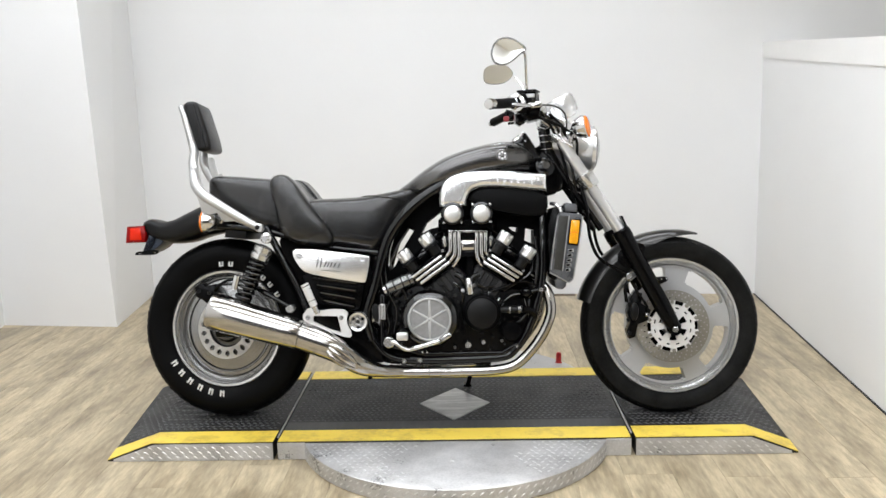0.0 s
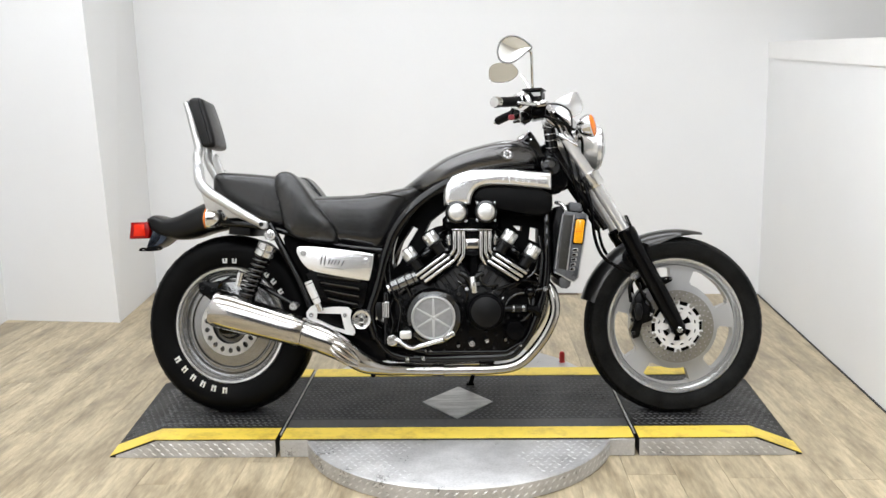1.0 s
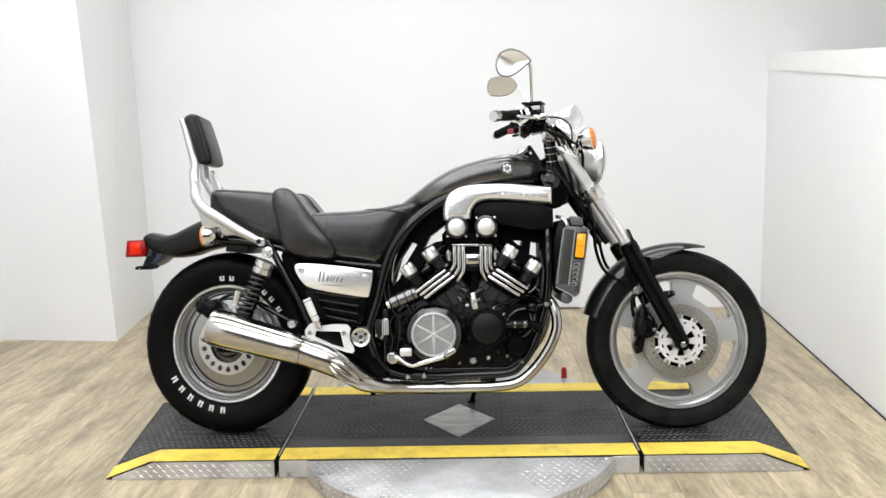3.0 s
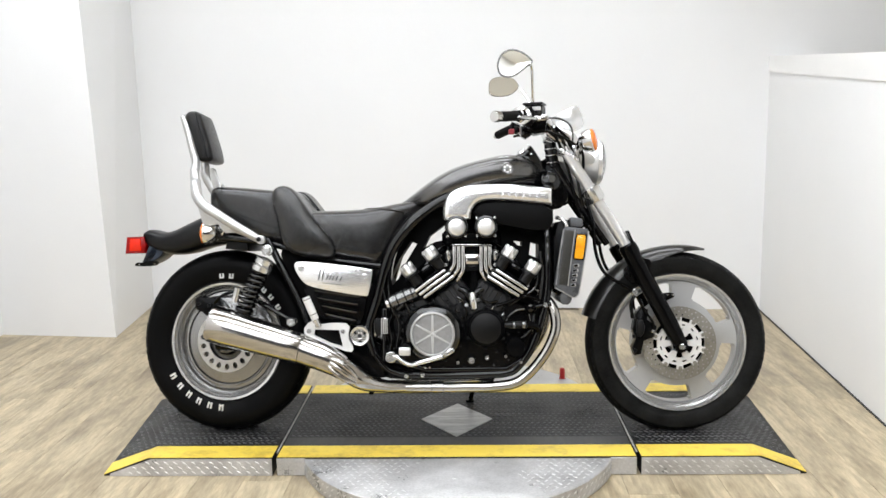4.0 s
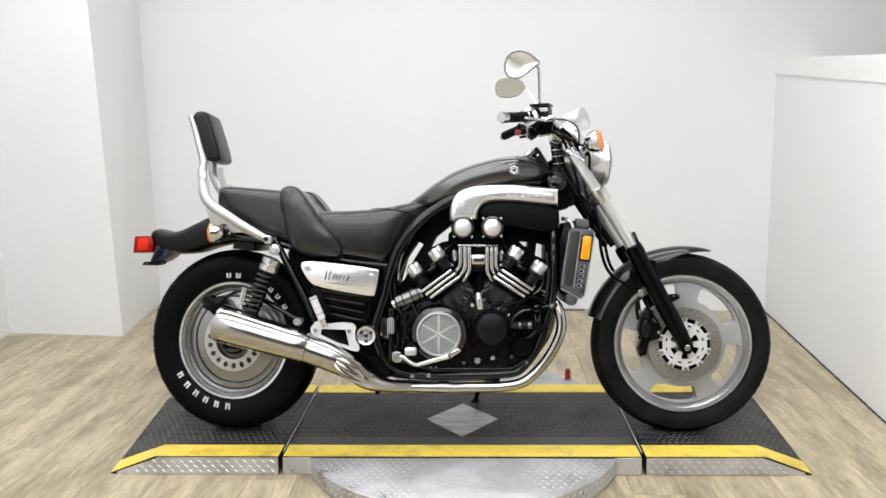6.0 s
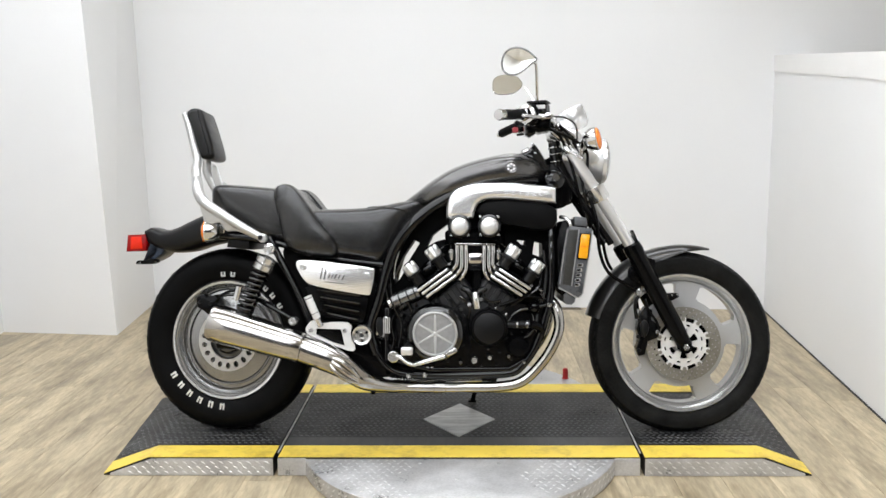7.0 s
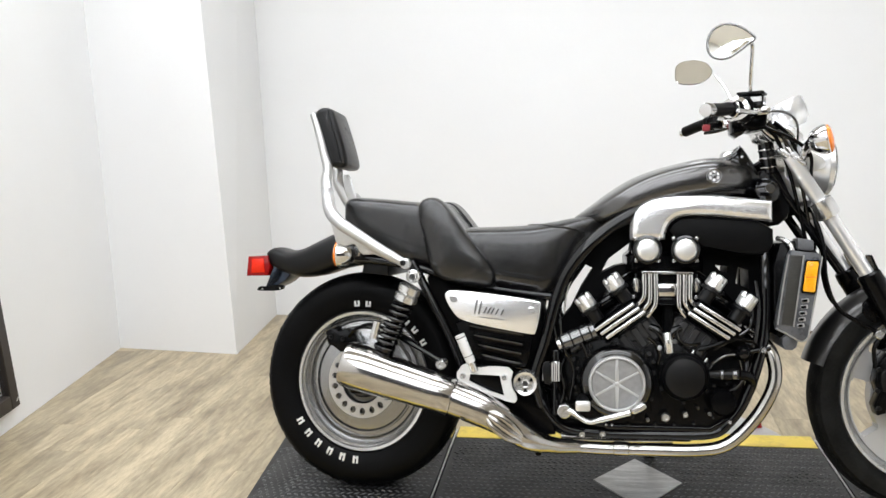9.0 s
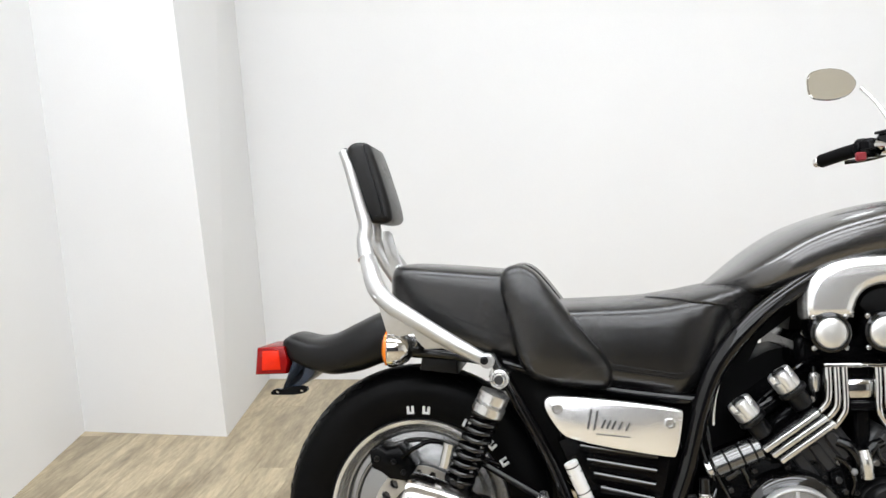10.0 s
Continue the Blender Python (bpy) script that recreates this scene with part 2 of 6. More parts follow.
WALL = mat("white_wall_paint", (0.82, 0.82, 0.815), 0.6, vary=0.05, scale=1.3, fine=220, bump=0.0006)
CEIL = mat("ceiling_white", (0.86, 0.84, 0.79), 0.8, vary=0.05, scale=2)
# near black, so that chrome and engine paint mirror something dark
BACK_WALL = mat("dark_reflection_paint", (0.05, 0.05, 0.052), 0.6, vary=0.1, scale=1.3, fine=220)
PLANK = mat("oak_look_plank", (0.50, 0.417, 0.278), 0.42, vary=0.64, scale=2.4, fine=14, tint=(0.215, 0.165, 0.098), stretch=(5.0, 1.1, 1), bump=0.0004, rough_vary=0.12, pieces=0.11, span=(0.45, 0.86))
grain(PLANK)
JOINT = mat("plank_joint_dark", (0.12, 0.09, 0.06), 0.8)
RUBBER_DECK = mat("black_deck_coating", (0.0095, 0.0096, 0.0099), 0.45, vary=0.6, scale=7, fine=180, bump=0.0006, rough_vary=0.12, spec=0.35)
YELLOW = mat("yellow_safety_paint", (0.80, 0.60, 0.085), 0.5, vary=0.35, scale=11, fine=70, tint=(0.42, 0.28, 0.04), bump=0.0004, rough_vary=0.1, span=(0.35, 0.75))
TREAD = mat("aluminium_tread_plate", (0.64, 0.635, 0.63), 0.36, 0.5, vary=0.45, scale=9, fine=140, bump=0.0004, rough_vary=0.14)
TREAD_BUMP = mat("aluminium_tread_bar", (0.74, 0.74, 0.735), 0.32, 0.7, vary=0.1, scale=30)
# bars paler than the deck: their specular glint is painted in
DECK_BAR = mat("worn_glinting_deck_bar", (0.125, 0.126, 0.129), 0.34, vary=0.75, scale=9, fine=180, rough_vary=0.1)
DIAMOND = mat("worn_steel_plate", (0.66, 0.66, 0.65), 0.42, 0.4, vary=0.45, scale=9, fine=70, stretch=(1, 7, 1), rough_vary=0.14, bump=0.0003, span=(0.55, 0.9))
DARK_STRIP = mat("dark_strip", (0.015, 0.015, 0.015), 0.7)
RED_PLASTIC = mat("red_plastic", (0.45, 0.02, 0.02), 0.35, vary=0.2, scale=40)
DARK_WOOD = mat("dark_stained_wood", (0.024, 0.018, 0.014), 0.5, vary=0.6, scale=5, fine=60, stretch=(1, 1, 0.2), tint=(0.02, 0.015, 0.012), bump=0.0008)
MESH_WIRE = mat("dark_wire", (0.014, 0.014, 0.016), 0.45, 0.6)
ZINC_STAPLE = mat("bright_steel_staple", (0.6, 0.6, 0.6), 0.3, 0.9, vary=0.2, scale=60)
PANEL_FRAME = mat("white_metal_frame", (0.8, 0.8, 0.8), 0.4)
TRIM = mat("white_gloss_trim", (0.84, 0.83, 0.81), 0.35, vary=0.05, scale=3, fine=80)

DIFFUSER = bpy.data.materials.new("light_diffuser")
DIFFUSER.use_nodes = True
_b = DIFFUSER.node_tree.nodes["Principled BSDF"]
_b.inputs["Base Color"].default_value = (0.9, 0.9, 0.9, 1)
_b.inputs["Emission Color"].default_value = (1, 0.985, 0.96, 1)
_b.inputs["Emission Strength"].default_value = 1.5

# ---- the room ----
BACK_L, BACK_R = Vector((-1.87, 2.28)), Vector((1.727, 2.0))
RIGHT_NEAR = Vector((1.536, -0.6))
PIL_FOOT, LEFT_FOOT = Vector((-1.794, 1.495)), Vector((-2.44, 1.57))
LEFT_BEND = Vector((-2.12, -0.8))


def wall_between(bm, a, b, height, thick, low=0.0, lean=(0, 0), high_b=None):
    """A wall whose face runs from a to b; its thickness lies to the left of that way."""
    a, b = Vector(a), Vector(b)
    d = (b - a).normalized()
    n = Vector((-d.y, d.x)) * thick
    lean = Vector(lean)
    hb = height if high_b is None else high_b
    ring = [a, b, b + n, a + n]
    lo = [bm.verts.new((*p, low)) for p in ring]
    hi = [bm.verts.new((*(p + lean), h)) for p, h in zip(ring, (height, hb, hb, height))]
    for i in range(4):
        j = (i + 1) % 4
        bm.faces.new((lo[i], lo[j], hi[j], hi[i]))
    bm.faces.new(lo[::-1])
    bm.faces.new(hi)
    return bm


# the far wall goes on past the half-height wall
far_dir = (BACK_R - BACK_L).normalized()
structure("wall_north", wall_between(bmesh.new(), BACK_L - far_dir * 0.03, BACK_L + far_dir * 6.2, CEILING, 0.12), WALL, "smooth white painted far wall")
# boxed pillar whose face leans a little
bm = bmesh.new()
foot = [PIL_FOOT, BACK_L + Vector((0.0, 0.02)), Vector((-2.55, 2.31)), LEFT_FOOT + Vector((-0.1, 0.012))]
head = [p + Vector(o) for p, o in zip(foot, ((-0.10, 0.0), (-0.03, 0), (-0.03, 0), (-0.10, 0)))]
skin(bm, [[(*p, 0.0) for p in foot], [(*p, CEILING) for p in head]])
structure("pillar", bm, WALL, "white boxed-out wall corner")
structure("wall_west", wall_between(bmesh.new(), LEFT_BEND, LEFT_FOOT, CEILING, 0.12, lean=(-0.04, 0)), WALL, "white painted side wall")
structure("wall_west_near", wall_between(bmesh.new(), (-2.12, -7.7), LEFT_BEND, CEILING, 0.12, lean=(-0.04, 0)), WALL, "white painted side wall")
# half-height wall with a cap
half_dir = (RIGHT_NEAR - BACK_R).normalized()
half_end = BACK_R + half_dir * 3.3
structure("wall_east", wall_between(bmesh.new(), BACK_R, half_end, 1.336, 0.14, high_b=1.162), WALL, "white half-height partition wall")
out = Vector((half_dir.y, -half_dir.x))
structure("wall_cap", wall_between(bmesh.new(), BACK_R + out * 0.007, half_end + out * 0.007 + half_dir * 0.02, 1.408, 0.19, low=1.0), TRIM, "white cap on the half-height wall")
cap = bpy.data.objects["wall_cap"].data
for v in cap.vertices:
    along = (Vector(v.co[:2]) - BACK_R).dot(half_dir)
    v.co.z = 1.418 - 0.041 * along if v.co.z > 1.2 else 1.332 - 0.053 * along
structure("wall_east_outer", wall_between(bmesh.new(), (4.2, 2.4), (4.2, -7.7), CEILING, 0.12), WALL, "white painted outer wall")
# unseen wall, added dark to shape the reflections
structure("wall_south", wall_between(bmesh.new(), (4.3, -7.6), (-2.4, -7.6), CEILING, 0.12), BACK_WALL, "unseen dark wall added behind the viewer to darken reflections")
structure("ceiling", box((0.9, -2.7, CEILING + 0.05), (7.2, 10.4, 0.1), bevel=0), CEIL, "plain white ceiling")
structure("floor_gap", wall_between(bmesh.new(), BACK_R + out * 0.0085, half_end + out * 0.0085, 0.003, 0.008), DARK_STRIP, "dark strip along the foot of the partition")

# ceiling light fittings, out of view; the two southern rows are extra
bm = bmesh.new()
for sx, sy, lx, ly in ((0, 0.375, 1.22, 0.03), (0, -0.375, 1.22, 0.03), (0.602, 0, 0.012, 0.718), (-0.602, 0, 0.012, 0.718)):
    box((sx, sy, 0), (lx, ly, 0.03), bevel=0.003, bm=bm)
fit = thing("ceiling_light", "unseen white rectangular ceiling light panel, switched on", "ceiling light", "ceiling lights", pose(*PANELS[0], CEILING - 0.016))
part("frame", bm, PANEL_FRAME, fit)
part("diffuser", box((0, 0, 0.004), (1.19, 0.716, 0.012), bevel=0), DIFFUSER, fit, "glowing white diffuser")
for px, py in PANELS[1:]:
    copy_thing(fit, pose(px, py, CEILING - 0.016))

# floor bed; the planks lie on it at the end of the file
structure("floor", box((0.9, -2.7, -0.053), (7.2, 10.4, 0.1), bevel=0), JOINT, "pale oak-look plank floor")

# dark framed wire screen on the side wall
screen = thing("wire_screen", "dark wooden framed screen of diamond wire mesh on the white wall", "screen")
SX = -2.285
SY0, SY1, SZ0, SZ1 = -0.45, 0.51, 0.085, 1.5
bm = bmesh.new()
box((SX, SY1 - 0.029, (SZ0 + SZ1) / 2), (0.045, 0.058, SZ1 - SZ0), bevel=0.004, bm=bm)
part("stile", bm, DARK_WOOD, screen)
part("stile", box((SX, SY0 + 0.029, (SZ0 + SZ1) / 2), (0.045, 0.058, SZ1 - SZ0), bevel=0.004), DARK_WOOD, screen)
part("rail", box((SX + 0.001, (SY0 + SY1) / 2, SZ0 + 0.029), (0.045, SY1 - SY0 - 0.118, 0.058), bevel=0.004), DARK_WOOD, screen)
part("rail", box((SX + 0.001, (SY0 + SY1) / 2, SZ1 - 0.029), (0.045, SY1 - SY0 - 0.118, 0.058), bevel=0.004), DARK_WOOD, screen)
part("corner_staple", box((SX + 0.0235, SY1 - 0.016, SZ0 + 0.03), (0.002, 0.022, 0.005), (35, 0, 0), 0.0005), ZINC_STAPLE, screen, "small bright steel staple")
bm = bmesh.new()
yy0, yy1, zz0, zz1 = SY0 + 0.05, SY1 - 0.05, SZ0 + 0.05, SZ1 - 0.05
step = 0.04
for sign in (1, -1):
    k = -60
    while k < 90:
        # slanted wire: z = z0 + sign * 0.55 * (y - c)
        c = yy0 + k * step
        pts = []
        for i in range(2):
            y = yy0 if i == 0 else yy1
            pts.append((y, (zz0 + zz1) / 2 + sign * 0.55 * (y - c)))
        (y0, z0), (y1, z1) = pts
        ta, tb = 0.0, 1.0
        for lo_hi, sgn in ((zz0, 1), (zz1, -1)):
            da, db = (z0 - lo_hi) * sgn, (z1 - lo_hi) * sgn
            if da < 0 and db < 0:
                ta, tb = 1, 0
                break
            if da < 0:
                ta = max(ta, da / (da - db))
            if db < 0:
                tb = min(tb, da / (da - db))
        if tb > ta:
            tube([(SX + 0.004 * sign, y0 + (y1 - y0) * ta, z0 + (z1 - z0) * ta), (SX + 0.004 * sign, y0 + (y1 - y0) * tb, z0 + (z1 - z0) * tb)], 0.0013, 4, bm=bm)
        k += 1
tagged(part("wire_mesh", bm, MESH_WIRE, screen, "fine diamond wire mesh"), kind="stuff")

for ob in screen.children:
    for v in ob.data.vertices:
        v.co.x += 0.134 * (SY1 - v.co.y)
        v.co.y -= 0.106 * (v.co.z - SZ0)

# ---- turntable and ramps ----
TOP = 0.06
NEAR, FAR = -0.265, 0.48


def lozenges(spots, m_of, size, height):
    """Raised tread bars in one mesh."""
    verts, faces = [], []
    L, W = size
    for spot in spots:
        m = m_of(spot)
        i = len(verts)
        for x, y, z in ((-L, 0, 0), (0, -W, 0), (L, 0, 0), (0, W, 0), (-L * 0.45, 0, height), (0, -W * 0.35, height), (L * 0.45, 0, height), (0, W * 0.35, height)):
            verts.append(m @ Vector((x, y, z)))
        for a, b in ((0, 1), (1, 2), (2, 3), (3, 0)):
            faces.append((i + a, i + b, i + b + 4, i + a + 4))
        faces.append((i + 4, i + 5, i + 6, i + 7))
    return verts, faces


def stuff_mesh(name, data, material, parent, label=""):
    me = bpy.data.meshes.new(name)
    me.from_pydata(data[0], [], data[1])
    me.materials.append(material)
    ob = new(name, me)
    ob.parent = parent
    return tagged(ob, label, kind="stuff")


table = thing("turntable", "aluminium tread-plate turntable with a black deck and yellow edges", "turntable")
# round plate: two bows joined under the deck
CX, R_BOW = 0.025, 0.55
outline = []
for k in range(49):
    a = math.pi + math.pi * k / 48
    outline.append((CX + R_BOW * math.cos(a) * 0.965, -0.075 + R_BOW * math.sin(a)))
for k in range(49):
    a = math.pi * k / 48
    outline.append((CX + R_BOW * math.cos(a) * 0.965, 0.29 + R_BOW * math.sin(a)))
bm = bmesh.new()
skin(bm, [[(x, y, 0.002) for x, y in outline], [(x, y, TOP - 0.008) for x, y in outline], [(CX + (x - CX) * 0.994, 0.1 + (y - 0.1) * 0.994, TOP - 0.005) for x, y in outline]])
part("round_plate", bm, TREAD, table, "silver aluminium tread plate")


def on_plate(x, y):
    c = -0.075 if y < -0.075 else (0.29 if y > 0.29 else y)
    return ((x - CX) / 0.965) ** 2 + (y - c) ** 2 < (R_BOW - 0.02) ** 2


spots = []
for i in range(-36, 37):
    for j in range(-40, 60):
        x, y = CX + i * 0.026 + (0.013 if j % 2 else 0), -0.64 + j * 0.0225
        worn = abs(x - CX - 0.02) + 0.04 * math.sin(31 * y + 7 * x)
        if on_plate(x, y) and y < NEAR - 0.012 and worn > 0.2:
            spots.append((x, y, i + j))
stuff_mesh("plate_tread", lozenges(spots, lambda s: pose(s[0], s[1], TOP - 0.0052, 0, 0, 45 if s[2] % 2 else -45), (0.0105, 0.003), 0.0016), TREAD_BUMP, table)
rim = []
for k in range(60):
    for row in range(2):
        a = math.pi + math.pi * (k + 0.5 + 0.5 * row) / 60
        rim.append((a, 0.016 + 0.022 * row, k))
stuff_mesh("rim_tread", lozenges(rim, lambda s: Matrix.Translation((CX + (R_BOW + 0.0002) * 0.965 * math.cos(s[0]), -0.075 + (R_BOW + 0.0002) * math.sin(s[0]), s[1])) @ Matrix.Rotation(s[0] + math.pi / 2, 4, "Z") @ pose(0, 0, 0, 90, 0, 0) @ pose(0, 0, 0, 0, 0, 35), (0.0105, 0.003), 0.0014), TREAD_BUMP, table)
# bolts on the round plate
for x, y in ((-0.33, -0.33), (-0.10, -0.3), (0.15, -0.3), (0.39, -0.33), (-0.2, -0.47), (0.25, -0.47), (0.02, -0.42)):
    part("bolt", disc((x, y, TOP - 0.006), (0, 0, 1), 0.007, 0.004, 10), DIAMOND, table)

DX0, DX1 = -0.563, 0.603
part("deck", box(((DX0 + DX1) / 2, (NEAR + FAR) / 2, 0.03), (DX1 - DX0, FAR - NEAR, 0.06), bevel=0.0015), RUBBER_DECK, table, "black coated deck")
for y0, y1 in ((NEAR + 0.001, NEAR + 0.097), (FAR - 0.1, FAR - 0.002)):
    part("edge_stripe", box(((DX0 + DX1) / 2, (y0 + y1) / 2, TOP + 0.0012), (DX1 - DX0 - 0.004, y1 - y0, 0.0022), bevel=0.0008), YELLOW, table, "yellow painted edge stripe")
# side plates beside the bow
for x0, x1 in ((DX0 + 0.001, -0.47), (0.52, DX1 - 0.001)):
    part("side_plate", box(((x0 + x1) / 2, NEAR - 0.003, 0.0295), (x1 - x0, 0.006, 0.057), bevel=0.001), TREAD, table, "silver tread-plate side")
# worn steel lozenge
bm = bmesh.new()
loz = [(-0.108, 0.078), (0.021, -0.09), (0.149, 0.078), (0.021, 0.243)]
skin(bm, [[(x, y, TOP - 0.001) for x, y in loz], [(x, y, TOP + 0.0035) for x, y in loz], [(0.021 + (x - 0.021) * 0.98, 0.078 + (y - 0.078) * 0.98, TOP + 0.0042) for x, y in loz]])
part("diamond_plate", bm, DIAMOND, table, "bare worn steel diamond in the deck")


def in_loz(x, y):
    return abs(x - 0.021) / 0.137 + abs(y - 0.078) / 0.176 < 1


def deck_spots(x0, x1, y0, y1, hole=False):
    got = []
    nx, ny = int((x1 - x0) / 0.021), int((y1 - y0) / 0.023)
    for i in range(nx):
        for j in range(ny):
            x = x0 + (i + 0.5 + 0.5 * (j % 2)) * (x1 - x0) / (nx + 0.5)
            y = y0 + (j + 0.5) * (y1 - y0) / ny
            if not (hole and in_loz(x, y)):
                got.append((x, y, j))
    return got


WORN = mat("worn_grey_deck", (0.045, 0.0455, 0.047), 0.45, vary=0.4, scale=14, fine=120, stretch=(5, 1, 1), rough_vary=0.1)
part("worn_strip", box(((DX0 + DX1) / 2, NEAR + 0.136, TOP + 0.0006), (DX1 - DX0 - 0.006, 0.074, 0.0012), bevel=0.0004), WORN, table, "scuffed grey strip worn smooth")
DECK_Y0, DECK_Y1 = NEAR + 0.178, FAR - 0.106
stuff_mesh("deck_tread", lozenges(deck_spots(DX0 + 0.01, DX1 - 0.01, DECK_Y0, DECK_Y1, True), lambda s: pose(s[0], s[1], TOP - 0.0003, 0, 0, 40 if s[2] % 2 else -40), (0.0135, 0.0052), 0.0026), DECK_BAR, table)


def ramp(side, x_in, kinks, ends):
    """An end ramp: flat deck, then a short slope down to the floor."""
    ob = thing("ramp", "black end ramp with yellow edges and tread-plate side", "ramp", "end ramps")
    (kn, kf), (en, ef) = kinks, ends

    def slab(y_a, y_b, lift, thick, inset=0.0):
        """A strip from y_a to y_b that follows the ramp's top."""
        def x_at(near_x, far_x, y):
            return near_x + (far_x - near_x) * (y - NEAR) / (FAR - NEAR)
        rings = []
        for x_n, x_f, z in ((x_in, x_in, TOP), (kn, kf, TOP), (en - side * inset, ef - side * inset, 0.004)):
            rings.append([(x_at(x_n, x_f, y_a), y_a, z + lift), (x_at(x_n, x_f, y_b), y_b, z + lift), (x_at(x_n, x_f, y_b), y_b, max(z + lift - thick, 0.0)), (x_at(x_n, x_f, y_a), y_a, max(z + lift - thick, 0.0))])
        return skin(bmesh.new(), rings)
    part("deck", slab(NEAR, FAR, 0, 0.062), RUBBER_DECK, ob, "black coated deck", 20)
    part("edge_stripe", slab(NEAR + 0.001, NEAR + 0.097, 0.0023, 0.0022, 0.0), YELLOW, ob, "yellow painted edge stripe", 20)
    part("edge_stripe", slab(FAR - 0.1, FAR - 0.002, 0.0023, 0.0022, 0.01), YELLOW, ob, "yellow painted edge stripe", 20)
    bm = bmesh.new()
    rings = [[(x, NEAR - 0.0005, 0.001), (x, NEAR - 0.0005, z), (x, NEAR - 0.006, z), (x, NEAR - 0.006, 0.001)] for x, z in ((x_in + side * 0.001, TOP - 0.003), (kn - side * 0.01, TOP - 0.003), (en - side * 0.022, 0.008))]
    part("side_plate", skin(bm, rings), TREAD, ob, "silver tread-plate side", 20)
    bars = []
    n = int(abs(kn - x_in) / 0.03)
    for i in range(n + 3):
        for row in range(3):
            x, z = x_in + side * (0.018 + 0.03 * i + 0.015 * (row % 2)), 0.012 + 0.0165 * row
            reach = abs(en - kn) * (1 - z / TOP) - 0.03
            if abs(x - x_in) < abs(kn - x_in) + reach:
                bars.append((x, z, i))
    stuff_mesh("side_tread", lozenges(bars, lambda s: pose(s[0], NEAR - 0.006, s[1], 90, 0, 0) @ pose(0, 0, 0, 0, 0, -32), (0.0105, 0.0028), 0.0014), TREAD_BUMP, ob)
    marks = []
    for j in range(int((FAR - NEAR - 0.222) / 0.023)):
        y = NEAR + 0.125 + j * 0.023
        q = (y - NEAR) / (FAR - NEAR)
        kink, tip = kn + (kf - kn) * q, en + (ef - en) * q
        for i in range(int(abs(tip - x_in) / 0.021) - 1):
            x = x_in + side * (0.016 + (i + 0.5 * (j % 2)) * 0.021)
            down = max(0.0, (x - kink) / (tip - kink))
            marks.append((x, y, TOP - 0.0003 - (TOP - 0.004) * down + (0.0022 if down else 0.0), j, side * (20.5 - 5.2 * q) if down else 0.0))
    stuff_mesh("deck_tread", lozenges(marks, lambda s: pose(s[0], s[1], s[2], 0, s[4], 0) @ pose(0, 0, 0, 0, 0, 40 if s[3] % 2 else -40), (0.0135, 0.0052), 0.0026), DECK_BAR, ob)
    part("hinge_rod", rod((x_in - side * 0.006, NEAR + 0.05, TOP - 0.004), (x_in - side * 0.006, FAR - 0.02, TOP - 0.004), 0.0032), DIAMOND, ob, "bare steel hinge rod")
    return ob


ramp(-1, -0.577, (-0.985, -0.99), (-1.135, -1.2))
ramp(1, 0.617, (1.0, 1.0), (1.145, 1.19))
# a red stop pin on the plate behind the machine
pin = thing("stop_pin", "small red plastic stop pin standing on the turntable", "pin", m=pose(0.4525, 0.572, TOP - 0.006))
part("body", lathe([(0.0, 0), (0.011, 0), (0.011, 0.038), (0.008, 0.045), (0.0, 0.047)], (0, 0, 0), (0, 0, 1), 16), RED_PLASTIC, pin)
part("collar", disc((0, 0, 0.0), (0, 0, 1), 0.014, 0.005, 16), RED_PLASTIC, pin)

# ---- the motorcycle; places are (along, across, up) from its own ground line ----
CHROME = mat("chrome", (0.64, 0.635, 0.63), 0.07, 1.0, vary=0.05, scale=14, fine=600, rough_vary=0.03)
POLISHED = mat("polished_aluminium", (0.70, 0.70, 0.695), 0.25, 0.92, vary=0.07, scale=14, fine=90, rough_vary=0.03)
BRUSHED = mat("brushed_steel_panel", (0.88, 0.88, 0.88), 0.23, 0.8, vary=0.03, scale=3, fine=60, stretch=(1, 1, 5))
WHEEL_SILVER = mat("silver_wheel_paint", (0.41, 0.41, 0.408), 0.38, 0.35, vary=0.06, scale=9, fine=90)
WHEEL_GREY = mat("grey_machined_wheel_face", (0.30, 0.30, 0.299), 0.24, 0.95, vary=0.15, scale=9, fine=90)
WHEEL_LIP = mat("machined_rim_lip", (0.68, 0.68, 0.675), 0.25, 0.82, vary=0.04, scale=8, fine=60)
# chrome made paler and less metallic; bright reflections are put into its colour
LIT_CHROME = mat("lit_chrome", (0.86, 0.865, 0.875), 0.2, 0.65, vary=0.04, scale=14, fine=60)
DISC_STEEL = mat("brake_disc_steel", (0.27, 0.255, 0.222), 0.35, 0.6, vary=0.15, scale=30, fine=120)
REAR_DISC = mat("bright_rear_disc_steel", (0.54, 0.53, 0.51), 0.3, 0.75, vary=0.1, scale=30, fine=120)
CARRIER = mat("bright_disc_carrier", (0.78, 0.78, 0.77), 0.36, 0.35, vary=0.08, scale=30, fine=200)
BLACK_GLOSS = mat("black_gloss_paint", (0.0025, 0.0025, 0.0028), 0.07, vary=0.2, scale=12, spec=0.4, rough_vary=0.04)
BLACK_SATIN = mat("black_satin_engine_paint", (0.0028, 0.0028, 0.003), 0.2, vary=0.35, scale=18, fine=220, bump=0.0003, rough_vary=0.08, spec=0.1)
BLACK_COVER = mat("dark_grey_cover_paint", (0.0042, 0.0042, 0.0044), 0.34, vary=0.25, scale=15, fine=250, bump=0.0002, rough_vary=0.08, spec=0.24)
GREY_HEAD = mat("dark_grey_cylinder_paint", (0.032, 0.032, 0.033), 0.34, vary=0.3, scale=15, fine=250, bump=0.0003, rough_vary=0.1, spec=0.35)
